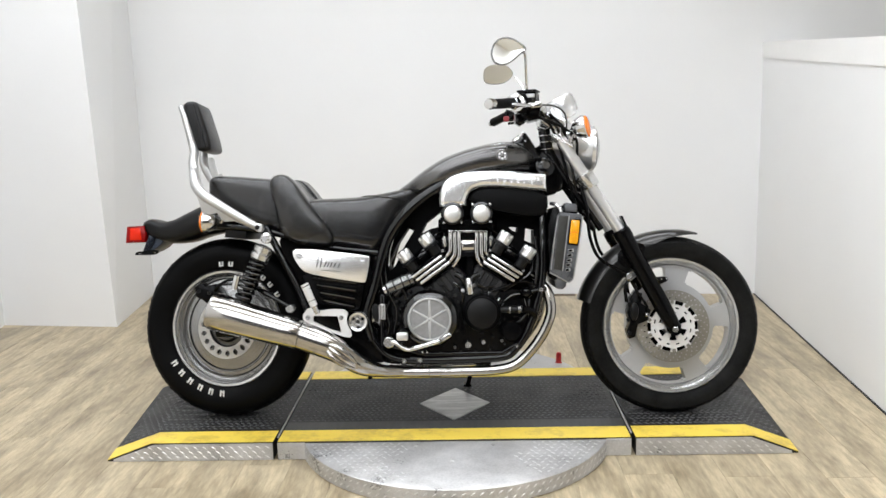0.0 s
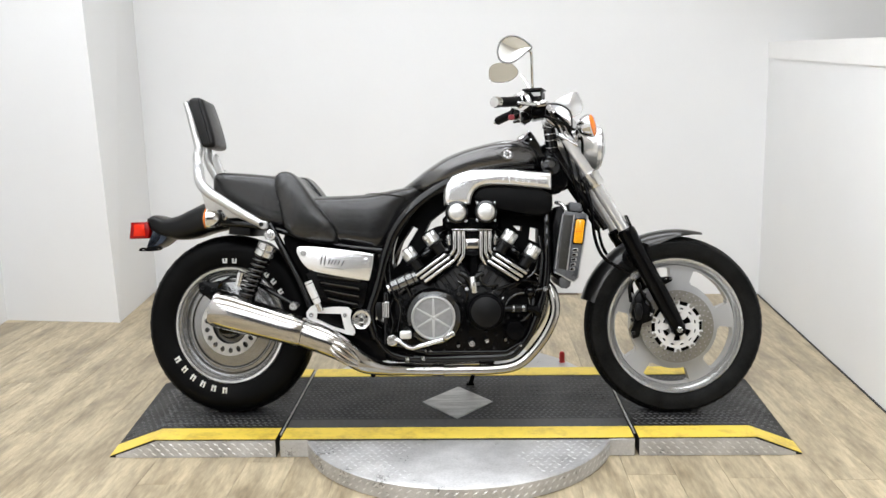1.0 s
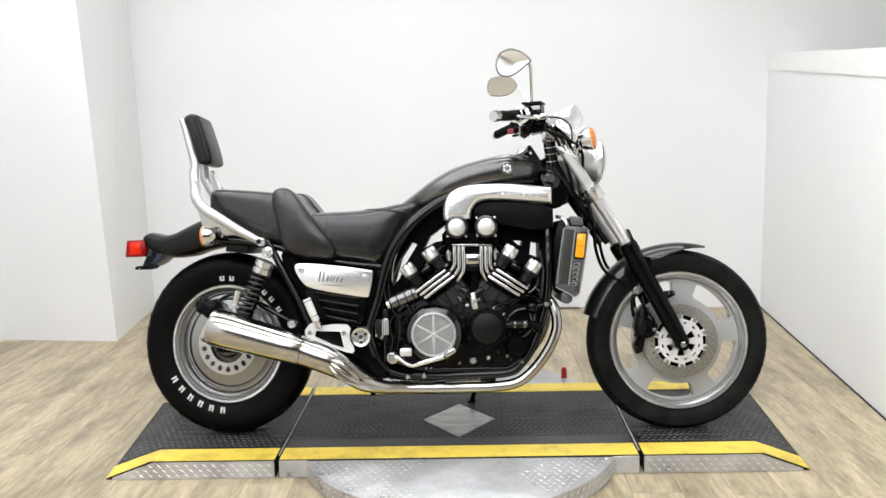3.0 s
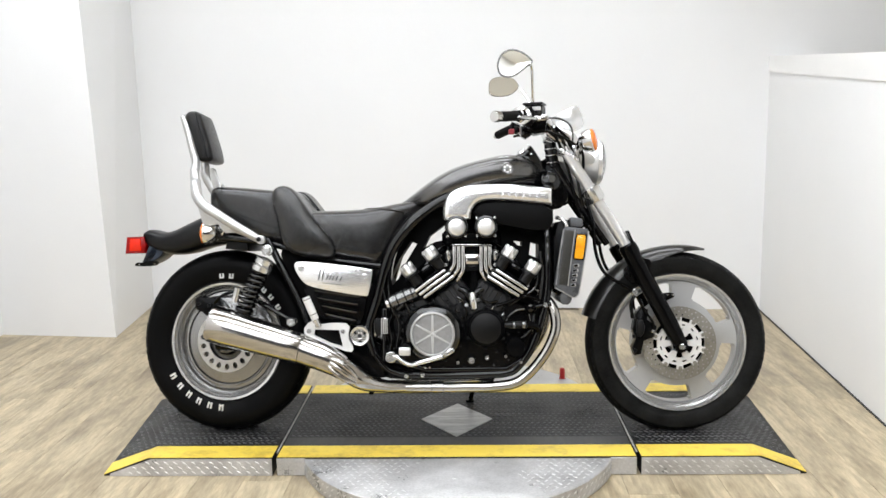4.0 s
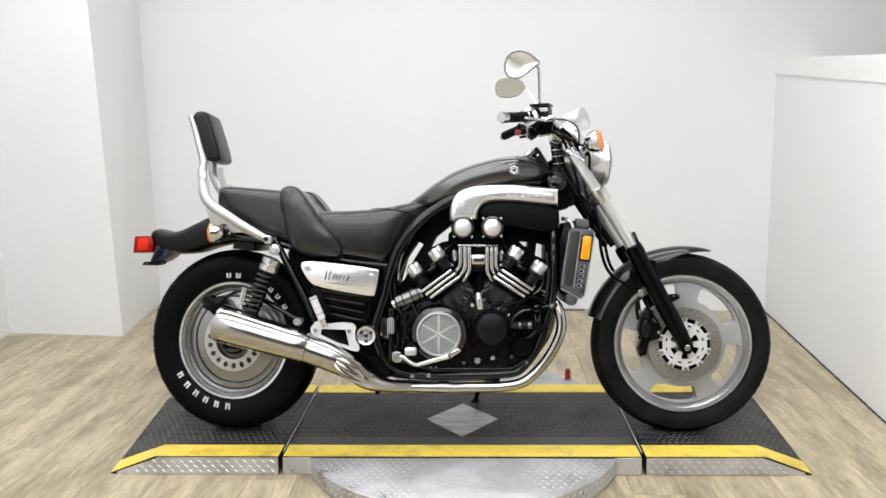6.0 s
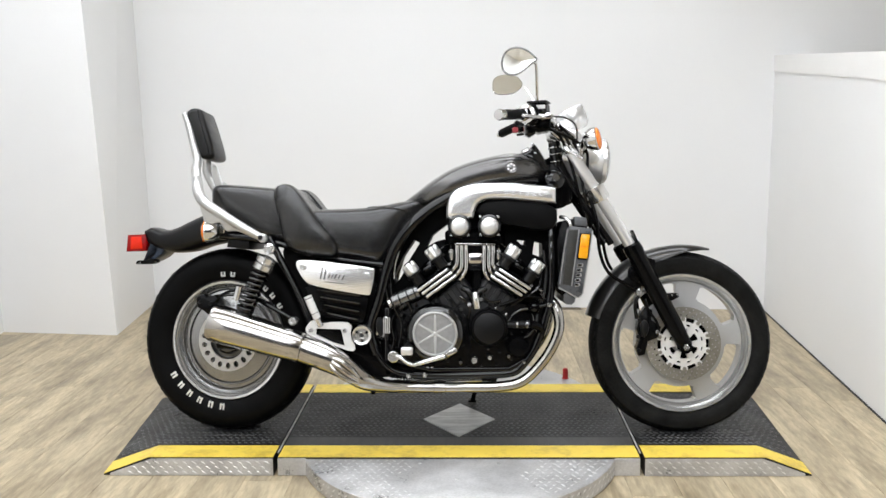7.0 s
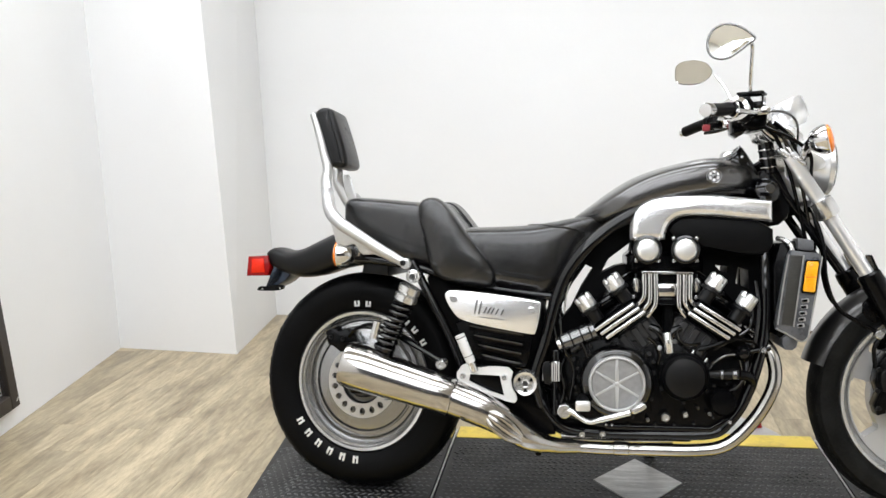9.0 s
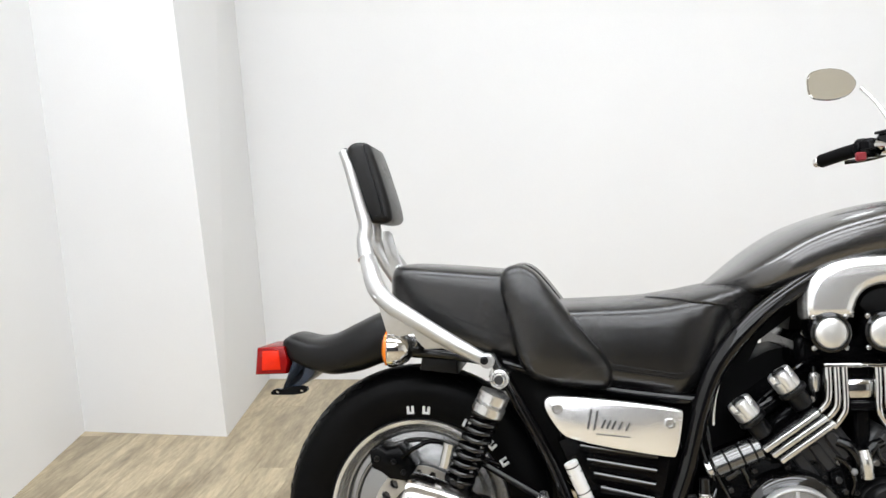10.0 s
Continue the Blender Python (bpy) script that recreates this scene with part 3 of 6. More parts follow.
GUNMETAL = mat("charcoal_metallic_paint", (0.105, 0.103, 0.102), 0.26, 0.85, vary=0.08, scale=20, fine=900, coat=0.45)
LEATHER = mat("black_seat_vinyl", (0.007, 0.0069, 0.0071), 0.25, vary=0.3, scale=7, fine=900, bump=0.0004, rough_vary=0.1, spec=0.65)
TYRE = mat("black_tyre_rubber", (0.0034, 0.0034, 0.0036), 0.4, vary=0.4, scale=10, fine=180, bump=0.0005, rough_vary=0.14, spec=0.07)
DUSTY_TYRE = mat("dusty_tyre_rubber", (0.0125, 0.0125, 0.012), 0.55, vary=0.9, scale=14, fine=140, bump=0.0006, rough_vary=0.1, spec=0.1)
SPRING_BLACK = mat("glossy_black_spring_enamel", (0.003, 0.003, 0.0032), 0.12, vary=0.2, scale=20, spec=0.6, coat=0.25)
PAD_VINYL = mat("black_cushion_vinyl", (0.005, 0.0048, 0.0048), 0.34, vary=0.3, scale=9, fine=700, bump=0.0005, rough_vary=0.12, spec=0.28)
PLASTIC = mat("black_plastic", (0.003, 0.003, 0.0032), 0.5, vary=0.25, scale=25, fine=300, bump=0.0002, rough_vary=0.1, spec=0.08)
GREY_PLASTIC = mat("blue_grey_plastic", (0.026, 0.04, 0.068), 0.36, vary=0.5, scale=40, fine=120, rough_vary=0.1)
RED_LENS = mat("red_lens", (0.72, 0.022, 0.004), 0.25, vary=0.15, scale=60, spec=0.2)
DARK_RED = mat("dark_red_lens", (0.22, 0.003, 0.003), 0.25, spec=0.25)
AMBER = mat("amber_lens", (0.9, 0.23, 0.02), 0.15, vary=0.15, scale=80, coat=0.5)
AMBER_REFLECTOR = mat("amber_reflector", (0.9, 0.4, 0.01), 0.2, vary=0.2, scale=120, coat=0.5)
WHITE_LETTER = mat("white_rubber_letter", (0.75, 0.75, 0.73), 0.6, vary=0.1, scale=60)
WHITE_CAP = mat("satin_chrome_cap", (0.78, 0.78, 0.77), 0.36, 0.85, vary=0.08, scale=20)
SATIN = mat("satin_aluminium", (0.56, 0.56, 0.555), 0.33, 0.8, vary=0.15, scale=14, fine=120, rough_vary=0.06)
DARK_METAL = mat("dark_bright_metal", (0.12, 0.12, 0.12), 0.22, 0.85, vary=0.3, scale=25, fine=160)
EXHAUST = mat("exhaust_chrome", (0.47, 0.455, 0.435), 0.15, 1.0, vary=0.1, scale=8, fine=200, rough_vary=0.05)
MOTOR = mat("grey_motor_metal", (0.2, 0.2, 0.2), 0.2, 0.9, vary=0.25, scale=25, fine=160)
COVER_SILVER = mat("matt_silver_cover", (0.5, 0.5, 0.495), 0.42, 0.55, vary=0.12, scale=30, fine=300)
BLACK_BOLT = mat("black_oxide_bolt", (0.03, 0.03, 0.03), 0.25, 0.6, vary=0.2, scale=40)
ZINC = mat("zinc_plated_bolt", (0.2, 0.2, 0.198), 0.3, 0.9, vary=0.2, scale=40)
MIRROR = mat("mirror_glass", (0.92, 0.92, 0.9), 0.02, 1.0)
MARK = mat("dark_grey_script", (0.1, 0.1, 0.1), 0.4, 0.4)
RED_SWITCH = mat("red_switch", (0.22, 0.008, 0.015), 0.4)
for _m in (WHEEL_GREY, WHEEL_SILVER, WHEEL_LIP, DISC_STEEL):
    machined(_m, 0.75)
GLASS = bpy.data.materials.new("clear_lens")
GLASS.use_nodes = True
_b = GLASS.node_tree.nodes["Principled BSDF"]
_b.inputs["Transmission Weight"].default_value, _b.inputs["Roughness"].default_value, _b.inputs["IOR"].default_value = 1.0, 0.03, 1.45

bike = thing("motorcycle", "charcoal and black muscle motorcycle with chrome trim on its stand", "motorcycle",
             m=Matrix.Translation((0, 0, TOP)) @ Matrix.Rotation(radians(-9.0), 4, "X"))


def mir(points):
    return [(x, -s, h) for x, s, h in points]


def bolt(x, s, h, r, parent, material=None, deep=0.008, name="bolt"):
    """A domed bolt head towards the near side."""
    return part(name, lathe([(r, 0), (r, deep * 0.6), (r * 0.75, deep), (r * 0.4, deep), (r * 0.38, deep * 0.55), (0, deep * 0.55)], (x, s, h), (0, -1, 0), 12), material or POLISHED, parent)


def polar_plate(cx, ch, s0, s1, rings, gone, cells, bm=None):
    """A flat ring plate with windows: gone(ring, cell) tells what is cut away."""
    bm = bm or bmesh.new()
    cache = {}

    def vert(i, k, s):
        key = (i, k % cells, s)
        if key not in cache:
            a = 2 * math.pi * (k % cells) / cells
            cache[key] = bm.verts.new((cx + rings[i] * math.cos(a), s, ch + rings[i] * math.sin(a)))
        return cache[key]

    full = {(i, k) for i in range(len(rings) - 1) for k in range(cells) if not gone(i, k)}
    for i, k in full:
        for s in (s0, s1):
            bm.faces.new((vert(i, k, s), vert(i + 1, k, s), vert(i + 1, k + 1, s), vert(i, k + 1, s)))
        for (ni, nk), a, b in (((i - 1, k), (i, k), (i, k + 1)), ((i + 1, k), (i + 1, k), (i + 1, k + 1)), ((i, (k - 1) % cells), (i, k), (i + 1, k)), ((i, (k + 1) % cells), (i, k + 1), (i + 1, k + 1))):
            if (ni, nk) not in full:
                bm.faces.new((vert(*a, s0), vert(*b, s0), vert(*b, s1), vert(*a, s1)))
    return bm


def tyre_profile(R, rim, w):
    mid = rim + (R - rim) * 0.5
    half = [(rim + 0.001, 0.60), (rim + 0.008, 0.82), (rim + (R - rim) * 0.25, 0.95), (mid, 1.0), (rim + (R - rim) * 0.72, 0.985), (R - 0.024, 0.9), (R - 0.020, 0.86), (R - 0.012, 0.68), (R - 0.004, 0.38), (R, 0.0)]
    return [(r, -q * w) for r, q in half] + [(r, q * w) for r, q in half[-2::-1]]


def rim_profile(rim, w, depth):
    return [(rim + 0.004, -w), (rim + 0.002, -w - 0.003), (rim - 0.006, -w - 0.002), (rim - 0.010, -w + 0.006), (rim - 0.016, -w + 0.010), (rim - 0.020, -w + 0.022), (rim - depth, -w + 0.034), (rim - depth, w - 0.034), (rim - 0.020, w - 0.022), (rim - 0.010, w - 0.006), (rim - 0.006, w + 0.002), (rim + 0.004, w), (rim - 0.004, w - 0.01), (rim - 0.006, 0), (rim - 0.004, -w + 0.01)]


# front wheel
FX, FH, FR, FRIM = 0.782, 0.304, 0.3105, 0.232
front = part("front_wheel", lathe(rim_profile(FRIM, 0.045, 0.026), (FX, 0, FH), (0, 1, 0), 72, closed=True), WHEEL_LIP, bike, "silver cast front wheel")
part("tyre", lathe(tyre_profile(FR, FRIM, 0.058), (FX, 0, FH), (0, 1, 0), 96, closed=True), DUSTY_TYRE, front, "worn black tyre")


def slot_gone(i, k, cells=150, first=25, turn=30):
    q = (k + first) % turn
    return i in (2, 3, 4) and (4 <= q < 24 if i == 3 else 5 <= q < 23)


part("spoke_plate", polar_plate(FX, FH, -0.022, 0.022, [0.03, 0.06, 0.152, 0.157, 0.2, 0.205, 0.209], slot_gone, 150), WHEEL_SILVER, front, "silver plate with five curved windows")
part("hub", lathe([(0.02, -0.065), (0.028, -0.062), (0.03, -0.03), (0.045, 0), (0.03, 0.03), (0.028, 0.062), (0.02, 0.065)], (FX, 0, FH), (0, 1, 0), 32), WHEEL_SILVER, front)
# black ring added for the shade in the carrier's openings
part("hub_recess", lathe([(0.03, -0.0245), (0.097, -0.0245), (0.097, 0.0245), (0.03, 0.0245)], (FX, 0, FH), (0, 1, 0), 40, closed=True), BLACK_SATIN, front)
for side in (-1, 1):
    def disc_gone(i, k):
        return i in (1, 3, 5) and (k + i * 2) % 10 in (0, 1)
    s = side * 0.072
    part("brake_disc", polar_plate(FX, FH, s - 0.0025, s + 0.0025, [0.088, 0.0945, 0.1, 0.1055, 0.111, 0.1155, 0.12, 0.125], disc_gone, 300), DISC_STEEL, front, "drilled steel brake disc")

    def carrier_gone(i, k):
        if i == 0:
            return 5 <= k % 20 < 15
        if i == 2:
            return k % 10 in (3, 4, 5, 6)
        if i == 4:
            return k % 12 not in (4, 5, 6, 7, 8)
        return False
    part("disc_carrier", polar_plate(FX, FH, s + side * -0.006, s + side * 0.004, [0.03, 0.05, 0.0605, 0.066, 0.075, 0.089], carrier_gone, 120), CARRIER, front, "bright slotted disc carrier")
    for k in range(10):
        a = 2 * math.pi * (k * 12 + 6.5) / 120
        part("bobbin", lathe([(0.0065, 0), (0.0065, 0.004), (0.003, 0.005), (0.003, 0.002), (0, 0.002)], (FX + 0.084 * math.cos(a), s + side * 0.004, FH + 0.084 * math.sin(a)), (0, side, 0), 12), DISC_STEEL, front)

for r, s in ((0.2185, -0.0285), (0.2185, 0.0285)):
    part("rim_ring", lathe([(r - 0.003, s - 0.003), (r + 0.003, s - 0.003), (r + 0.003, s + 0.003), (r - 0.003, s + 0.003)], (FX, 0, FH), (0, 1, 0), 72, closed=True), WHEEL_LIP, front)

# rear wheel
RX, RH, RR, RRIM = -0.777, 0.317, 0.318, 0.203
rear = part("rear_wheel", lathe(rim_profile(RRIM, 0.058, 0.022), (RX, 0, RH), (0, 1, 0), 72, closed=True), WHEEL_LIP, bike, "silver cast rear wheel")
part("tyre", lathe(tyre_profile(RR, RRIM, 0.076), (RX, 0, RH), (0, 1, 0), 96, closed=True), TYRE, rear, "wide black tyre with white sidewall marks")
part("spoke_plate", lathe([(0.03, -0.03), (0.075, -0.034), (0.11, -0.03), (0.15, -0.02), (0.155, -0.026), (0.159, -0.026), (0.161, -0.02), (0.172, -0.018), (0.178, -0.024), (0.184, -0.024), (0.184, 0.02), (0.11, 0.03), (0.03, 0.03)], (RX, 0, RH), (0, 1, 0), 72), WHEEL_GREY, rear, "grey dished wheel face")
def hole_gone(i, k):
    q = k % 9
    return (i == 2 and 2 <= q <= 6) or (i in (1, 3) and 3 <= q <= 5)


part("brake_disc", polar_plate(RX, RH, -0.062, -0.056, [0.066, 0.078, 0.083, 0.095, 0.1, 0.108], hole_gone, 162), REAR_DISC, rear, "drilled bright rear disc ring")
part("hub", lathe([(0.02, -0.075), (0.04, -0.07), (0.05, -0.05), (0.064, -0.047), (0.098, -0.046), (0.098, -0.042), (0.066, -0.04), (0.066, 0.05), (0.02, 0.07)], (RX, 0, RH), (0, 1, 0), 32), DARK_METAL, rear)
part("axle_nut", disc((RX, -0.075, RH), (0, -1, 0), 0.018, 0.02, 6), POLISHED, rear)


def side_mark(a, r, long=0.02):
    """A plain raised white mark on the sidewall: two short bars."""
    bm = bmesh.new()
    for off in (-0.0055, 0.0055):
        aa = a + off / r
        box((RX + r * math.cos(aa), -0.0735, RH + r * math.sin(aa)), (long, 0.004, 0.0062), (0, -math.degrees(a), 0), 0.001, bm=bm)
    box((RX + (r - 0.006) * math.cos(a), -0.0735, RH + (r - 0.006) * math.sin(a)), (0.005, 0.0036, 0.01), (0, -math.degrees(a), 0), 0.001, bm=bm)
    part("sidewall_mark", bm, WHITE_LETTER, rear)


for k in range(6):
    side_mark(radians(211 + 10.8 * k), 0.229, 0.0225)
for a in (93, 84, 60, 51, 42, 31):
    side_mark(radians(a), 0.229, 0.017)

# tread: slanted shoulder blocks, one joined mesh a tyre
def tread_blocks(cx, ch, R, w, count, wheel_part, rubber, proud):
    bm = bmesh.new()
    for k in range(count):
        for sgn in (-1, 1):
            a = 2 * math.pi * (k + (0.25 if sgn > 0 else 0)) / count
            for s, r, size, skew in ((0.62, R - 0.0118, (0.72, 0.018), 25), (0.3, R - 0.0048, (0.72, 0.016), 30), (0.80, R - 0.0196, (0.6, 0.012), 15)):
                step = 2 * math.pi * R / count * size[0]
                m = Matrix.Translation((cx, 0, ch)) @ Matrix.Rotation(-a, 4, "Y") @ Matrix.Translation((r, sgn * s * w, 0)) @ Matrix.Rotation(sgn * radians({0.62: 20, 0.3: 8, 0.80: 40}[s]), 4, "Z") @ Matrix.Rotation(sgn * radians(skew), 4, "X")
                got = bmesh.ops.create_cube(bm, size=1.0)["verts"]
                bmesh.ops.transform(bm, matrix=m @ Matrix.Diagonal((proud, size[1], step, 1)), verts=got)
    tagged(part("tread_block", bm, rubber, wheel_part), kind="stuff")


tread_blocks(FX, FH, FR, 0.058, 64, front, DUSTY_TYRE, 0.0018)
tread_blocks(RX, RH, RR, 0.076, 40, rear, TYRE, 0.0036)
# the bars are turned a touch, so the front wheel stands nearer
for ob in (front, *front.children):
    for v in ob.data.vertices:
        v.co.y -= 0.016
        v.co.z -= 0.002
for ob in (rear, *rear.children):
    for v in ob.data.vertices:
        v.co.x = RX + (v.co.x - RX) * 0.938

# frame tubes
frame_part = part("frame", tube([(0.34, -0.06, 0.86), (0.22, -0.11, 0.855), (0.09, -0.125, 0.845), (-0.01, -0.142, 0.797), (-0.105, -0.165, 0.732), (-0.178, -0.165, 0.645), (-0.212, -0.165, 0.562), (-0.240, -0.165, 0.455), (-0.268, -0.165, 0.36), (-0.25, -0.16, 0.28)], 0.0185, 14), BLACK_GLOSS, bike, "glossy black tubular frame")
part("frame_tube", tube(mir([(0.34, -0.06, 0.86), (0.22, -0.11, 0.855), (0.09, -0.125, 0.845), (-0.01, -0.142, 0.797), (-0.105, -0.165, 0.732), (-0.178, -0.165, 0.645), (-0.212, -0.165, 0.562), (-0.240, -0.165, 0.455), (-0.268, -0.165, 0.36)]), 0.0185, 12), BLACK_GLOSS, frame_part)
for sg in (1, -1):
    low = [(0.335, -0.09 * sg, 0.83), (0.335, -0.135 * sg, 0.66), (0.332, -0.15 * sg, 0.5), (0.313, -0.152 * sg, 0.40), (0.28, -0.152 * sg, 0.305), (0.238, -0.152 * sg, 0.243), (0.195, -0.15 * sg, 0.214), (0.08, -0.15 * sg, 0.208), (-0.1, -0.15 * sg, 0.208), (-0.2, -0.15 * sg, 0.225), (-0.26, -0.15 * sg, 0.30)]
    part("down_tube", tube(low, 0.0145, 12), BLACK_GLOSS, frame_part)
    part("rear_tube", tube([(-0.612, -0.14 * sg, 0.672), (-0.565, -0.15 * sg, 0.584), (-0.505, -0.155 * sg, 0.47), (-0.47, -0.16 * sg, 0.385)], 0.0125, 12), BLACK_GLOSS, frame_part)
    part("seat_rail", tube([(-0.80, -0.115 * sg, 0.68), (-0.62, -0.13 * sg, 0.66), (-0.4, -0.13 * sg, 0.60), (-0.22, -0.14 * sg, 0.575)], 0.0125, 10), BLACK_GLOSS, frame_part)
    part("swingarm", tube([(-0.29, -0.15 * sg, 0.34), (-0.5, -0.15 * sg, 0.33), (-0.64, -0.135 * sg, 0.315), (-0.79, -0.125 * sg, RH)], [0.03, 0.027, 0.024, 0.024], 14), BLACK_SATIN, frame_part, "black swingarm tube")
part("torque_rod", rod((-0.69, -0.14, 0.485), (-0.525, -0.165, 0.395), 0.008), BLACK_GLOSS, frame_part)
part("inner_fender", prism(rounded([(-0.60, 0.65), (-0.48, 0.62), (-0.40, 0.56), (-0.36, 0.42), (-0.40, 0.36), (-0.48, 0.40), (-0.53, 0.50)], 2), -0.09, 0.09, 0.01), PLASTIC, frame_part, "black inner rear mudguard")
part("battery_box", prism([(-0.50, 0.57), (-0.26, 0.56), (-0.235, 0.44), (-0.27, 0.37), (-0.44, 0.385), (-0.47, 0.47)], -0.135, 0.135, 0.01), PLASTIC, frame_part, "black plastic box behind the side panel")

# side panels with a plain script shape
panel_shape = rounded([(-0.529, 0.59), (-0.50, 0.603), (-0.262, 0.573), (-0.258, 0.56), (-0.272, 0.482), (-0.284, 0.478), (-0.472, 0.512), (-0.50, 0.535)], 2)
for sg in (-1, 1):
    pan = part("side_panel", prism(panel_shape, sg * 0.178, sg * 0.162, 0.004), BRUSHED, bike, "bright brushed metal side panel")
    for x, h in ((-0.497, 0.576), (-0.285, 0.545)):
        part("screw", lathe([(0.0105, 0), (0.0105, 0.003), (0.0085, 0.005), (0.005, 0.005), (0.0045, 0.002), (0, 0.002)], (x, sg * 0.178, h), (0, sg, 0), 16), POLISHED, pan)
    if sg < 0:
        for k, (x, low, high) in enumerate(((-0.436, 0.536, 0.574), (-0.424, 0.534, 0.571), (-0.41, 0.537, 0.553), (-0.4, 0.536, 0.552), (-0.39, 0.535, 0.551), (-0.378, 0.534, 0.549), (-0.364, 0.532, 0.547))):
            part("script_stroke", tube([(x - 0.004, -0.1785, low), (x + 0.004, -0.1785, high)], 0.002, 6), MARK, pan)
        part("script_stroke", tube([(-0.425, -0.1785, 0.526), (-0.36, -0.1785, 0.519)], 0.0011, 6), MARK, pan)
# black louvred cover
louvre = part("louvre_cover", prism(rounded([(-0.50, 0.53), (-0.27, 0.49), (-0.285, 0.40), (-0.30, 0.378), (-0.41, 0.385), (-0.455, 0.42)], 1), -0.158, -0.12, 0.006), BLACK_SATIN, bike, "black louvred lower cover")
for k in range(4):
    h = 0.487 - 0.0265 * k
    part("louvre", prism([(-0.452 + 0.012 * k, h + 0.014), (-0.296 - 0.003 * k, h - 0.01), (-0.298 - 0.003 * k, h - 0.019), (-0.448 + 0.012 * k, h - 0.002)], -0.172 - 0.001 * k, -0.155, 0.003), BLACK_SATIN, louvre)

for k in range(4):
    h = 0.487 - 0.0265 * k
    part("louvre_edge", tube([(-0.446 + 0.012 * k, -0.1725 - 0.001 * k, h + 0.0105), (-0.3 - 0.003 * k, -0.1725 - 0.001 * k, h - 0.012)], 0.004, 8), SPRING_BLACK, louvre)

# foot peg hanger
hang = part("peg_bracket", prism(rounded([(-0.486, 0.362), (-0.458, 0.402), (-0.428, 0.384), (-0.384, 0.391), (-0.325, 0.387), (-0.334, 0.343), (-0.313, 0.304), (-0.325, 0.290), (-0.40, 0.318), (-0.455, 0.338)], 1), -0.2, -0.188, 0.002, holes=[[(-0.443, 0.369), (-0.362, 0.366), (-0.35, 0.311), (-0.39, 0.323), (-0.446, 0.35)]]), CARRIER, bike, "bright aluminium peg bracket")
for x, h in ((-0.462, 0.364), (-0.349, 0.362)):
    bolt(x, -0.2, h, 0.008, hang)
part("passenger_peg", tube([(-0.467, -0.228, 0.478), (-0.45, -0.226, 0.437), (-0.437, -0.222, 0.405)], [0.0135, 0.0135, 0.0125], 14), CARRIER, hang, "folded silver passenger peg")
# dark rings, slightly proud, put the shade of the knurling into colour
for k in range(5):
    q = (k + 0.6) / 6
    at_peg = Vector((-0.467, -0.228, 0.478)).lerp(Vector((-0.437, -0.222, 0.405)), q)
    part("peg_groove", disc(at_peg - Vector((0.018, 0.003, -0.041)).normalized() * 0.0012, (0.38, 0.08, -0.92), 0.0141, 0.0026, 14, 0.0004), DARK_METAL, hang)
part("frame_gusset", prism([(-0.46, 0.36), (-0.30, 0.34), (-0.235, 0.31), (-0.215, 0.2), (-0.27, 0.195), (-0.35, 0.235), (-0.42, 0.29)], -0.15, -0.08, 0.004), BLACK_SATIN, hang, "black frame plate behind the bracket")
part("peg_clevis", rod((-0.439, -0.222, 0.41), (-0.427, -0.215, 0.378), 0.0105), POLISHED, hang)
bolt(-0.521, -0.2, 0.394, 0.0155, hang, POLISHED, 0.014)
part("bolt_boss", rod((-0.521, -0.15, 0.394), (-0.521, -0.2, 0.394), 0.011), POLISHED, hang)
part("bracket_backing", prism([(-0.455, 0.395), (-0.335, 0.385), (-0.325, 0.30), (-0.40, 0.325), (-0.455, 0.345)], -0.182, -0.14, 0.003), BLACK_SATIN, hang)
pivot = part("pivot_cover", lathe([(0, 0.002), (0.021, 0.002), (0.024, 0.010), (0.031, 0.012), (0.033, 0.006), (0.033, -0.03), (0, -0.03)], (-0.294, -0.19, 0.346), (0, -1, 0), 36), POLISHED, bike, "round polished swingarm pivot cover")
part("pivot_bolt", lathe([(0.012, 0), (0.012, 0.006), (0.008, 0.009), (0, 0.009)], (-0.294, -0.191, 0.346), (0, -1, 0), 6), CHROME, pivot)
# raised black discs imitate the darkness of three recesses
for a in (30, 150, 270):
    part("pivot_recess", disc((-0.294 + 0.018 * math.cos(radians(a)), -0.193, 0.346 + 0.018 * math.sin(radians(a))), (0, -1, 0), 0.0042, 0.003, 10, 0.0005), BLACK_SATIN, pivot)

# engine
engine = part("engine", prism([(-0.2, 0.44), (-0.215, 0.34), (-0.18, 0.25), (-0.08, 0.22), (0.2, 0.22), (0.265, 0.265), (0.285, 0.35), (0.265, 0.44), (0.14, 0.47), (0.08, 0.46), (0.02, 0.47), (-0.1, 0.48)], -0.15, 0.15, 0.012), BLACK_SATIN, bike, "black V-four engine with chrome trim")
part("oil_pan", prism([(-0.13, 0.235), (0.18, 0.235), (0.15, 0.175), (-0.1, 0.175)], -0.1, 0.1, 0.012), BLACK_SATIN, engine)
part("lower_guard", prism([(-0.26, 0.33), (-0.245, 0.205), (-0.2, 0.184), (0.13, 0.184), (0.13, 0.235), (-0.1, 0.26)], -0.09, 0.1, 0.006), BLACK_SATIN, engine, "black underside of the engine")
CX2, CH2 = -0.052, 0.351
part("clutch_housing", lathe([(0.098, -0.03), (0.098, 0.025), (0.092, 0.038), (0.080, 0.046), (0.0, 0.046)], (CX2, -0.15, CH2), (0, -1, 0), 56), SPRING_BLACK, engine, "round glossy black clutch housing")
for k in range(9):
    a = 2 * math.pi * k / 9 + 0.25
    bolt(CX2 + 0.101 * math.cos(a), -0.165, CH2 + 0.101 * math.sin(a), 0.0065, engine, BLACK_BOLT, 0.01)
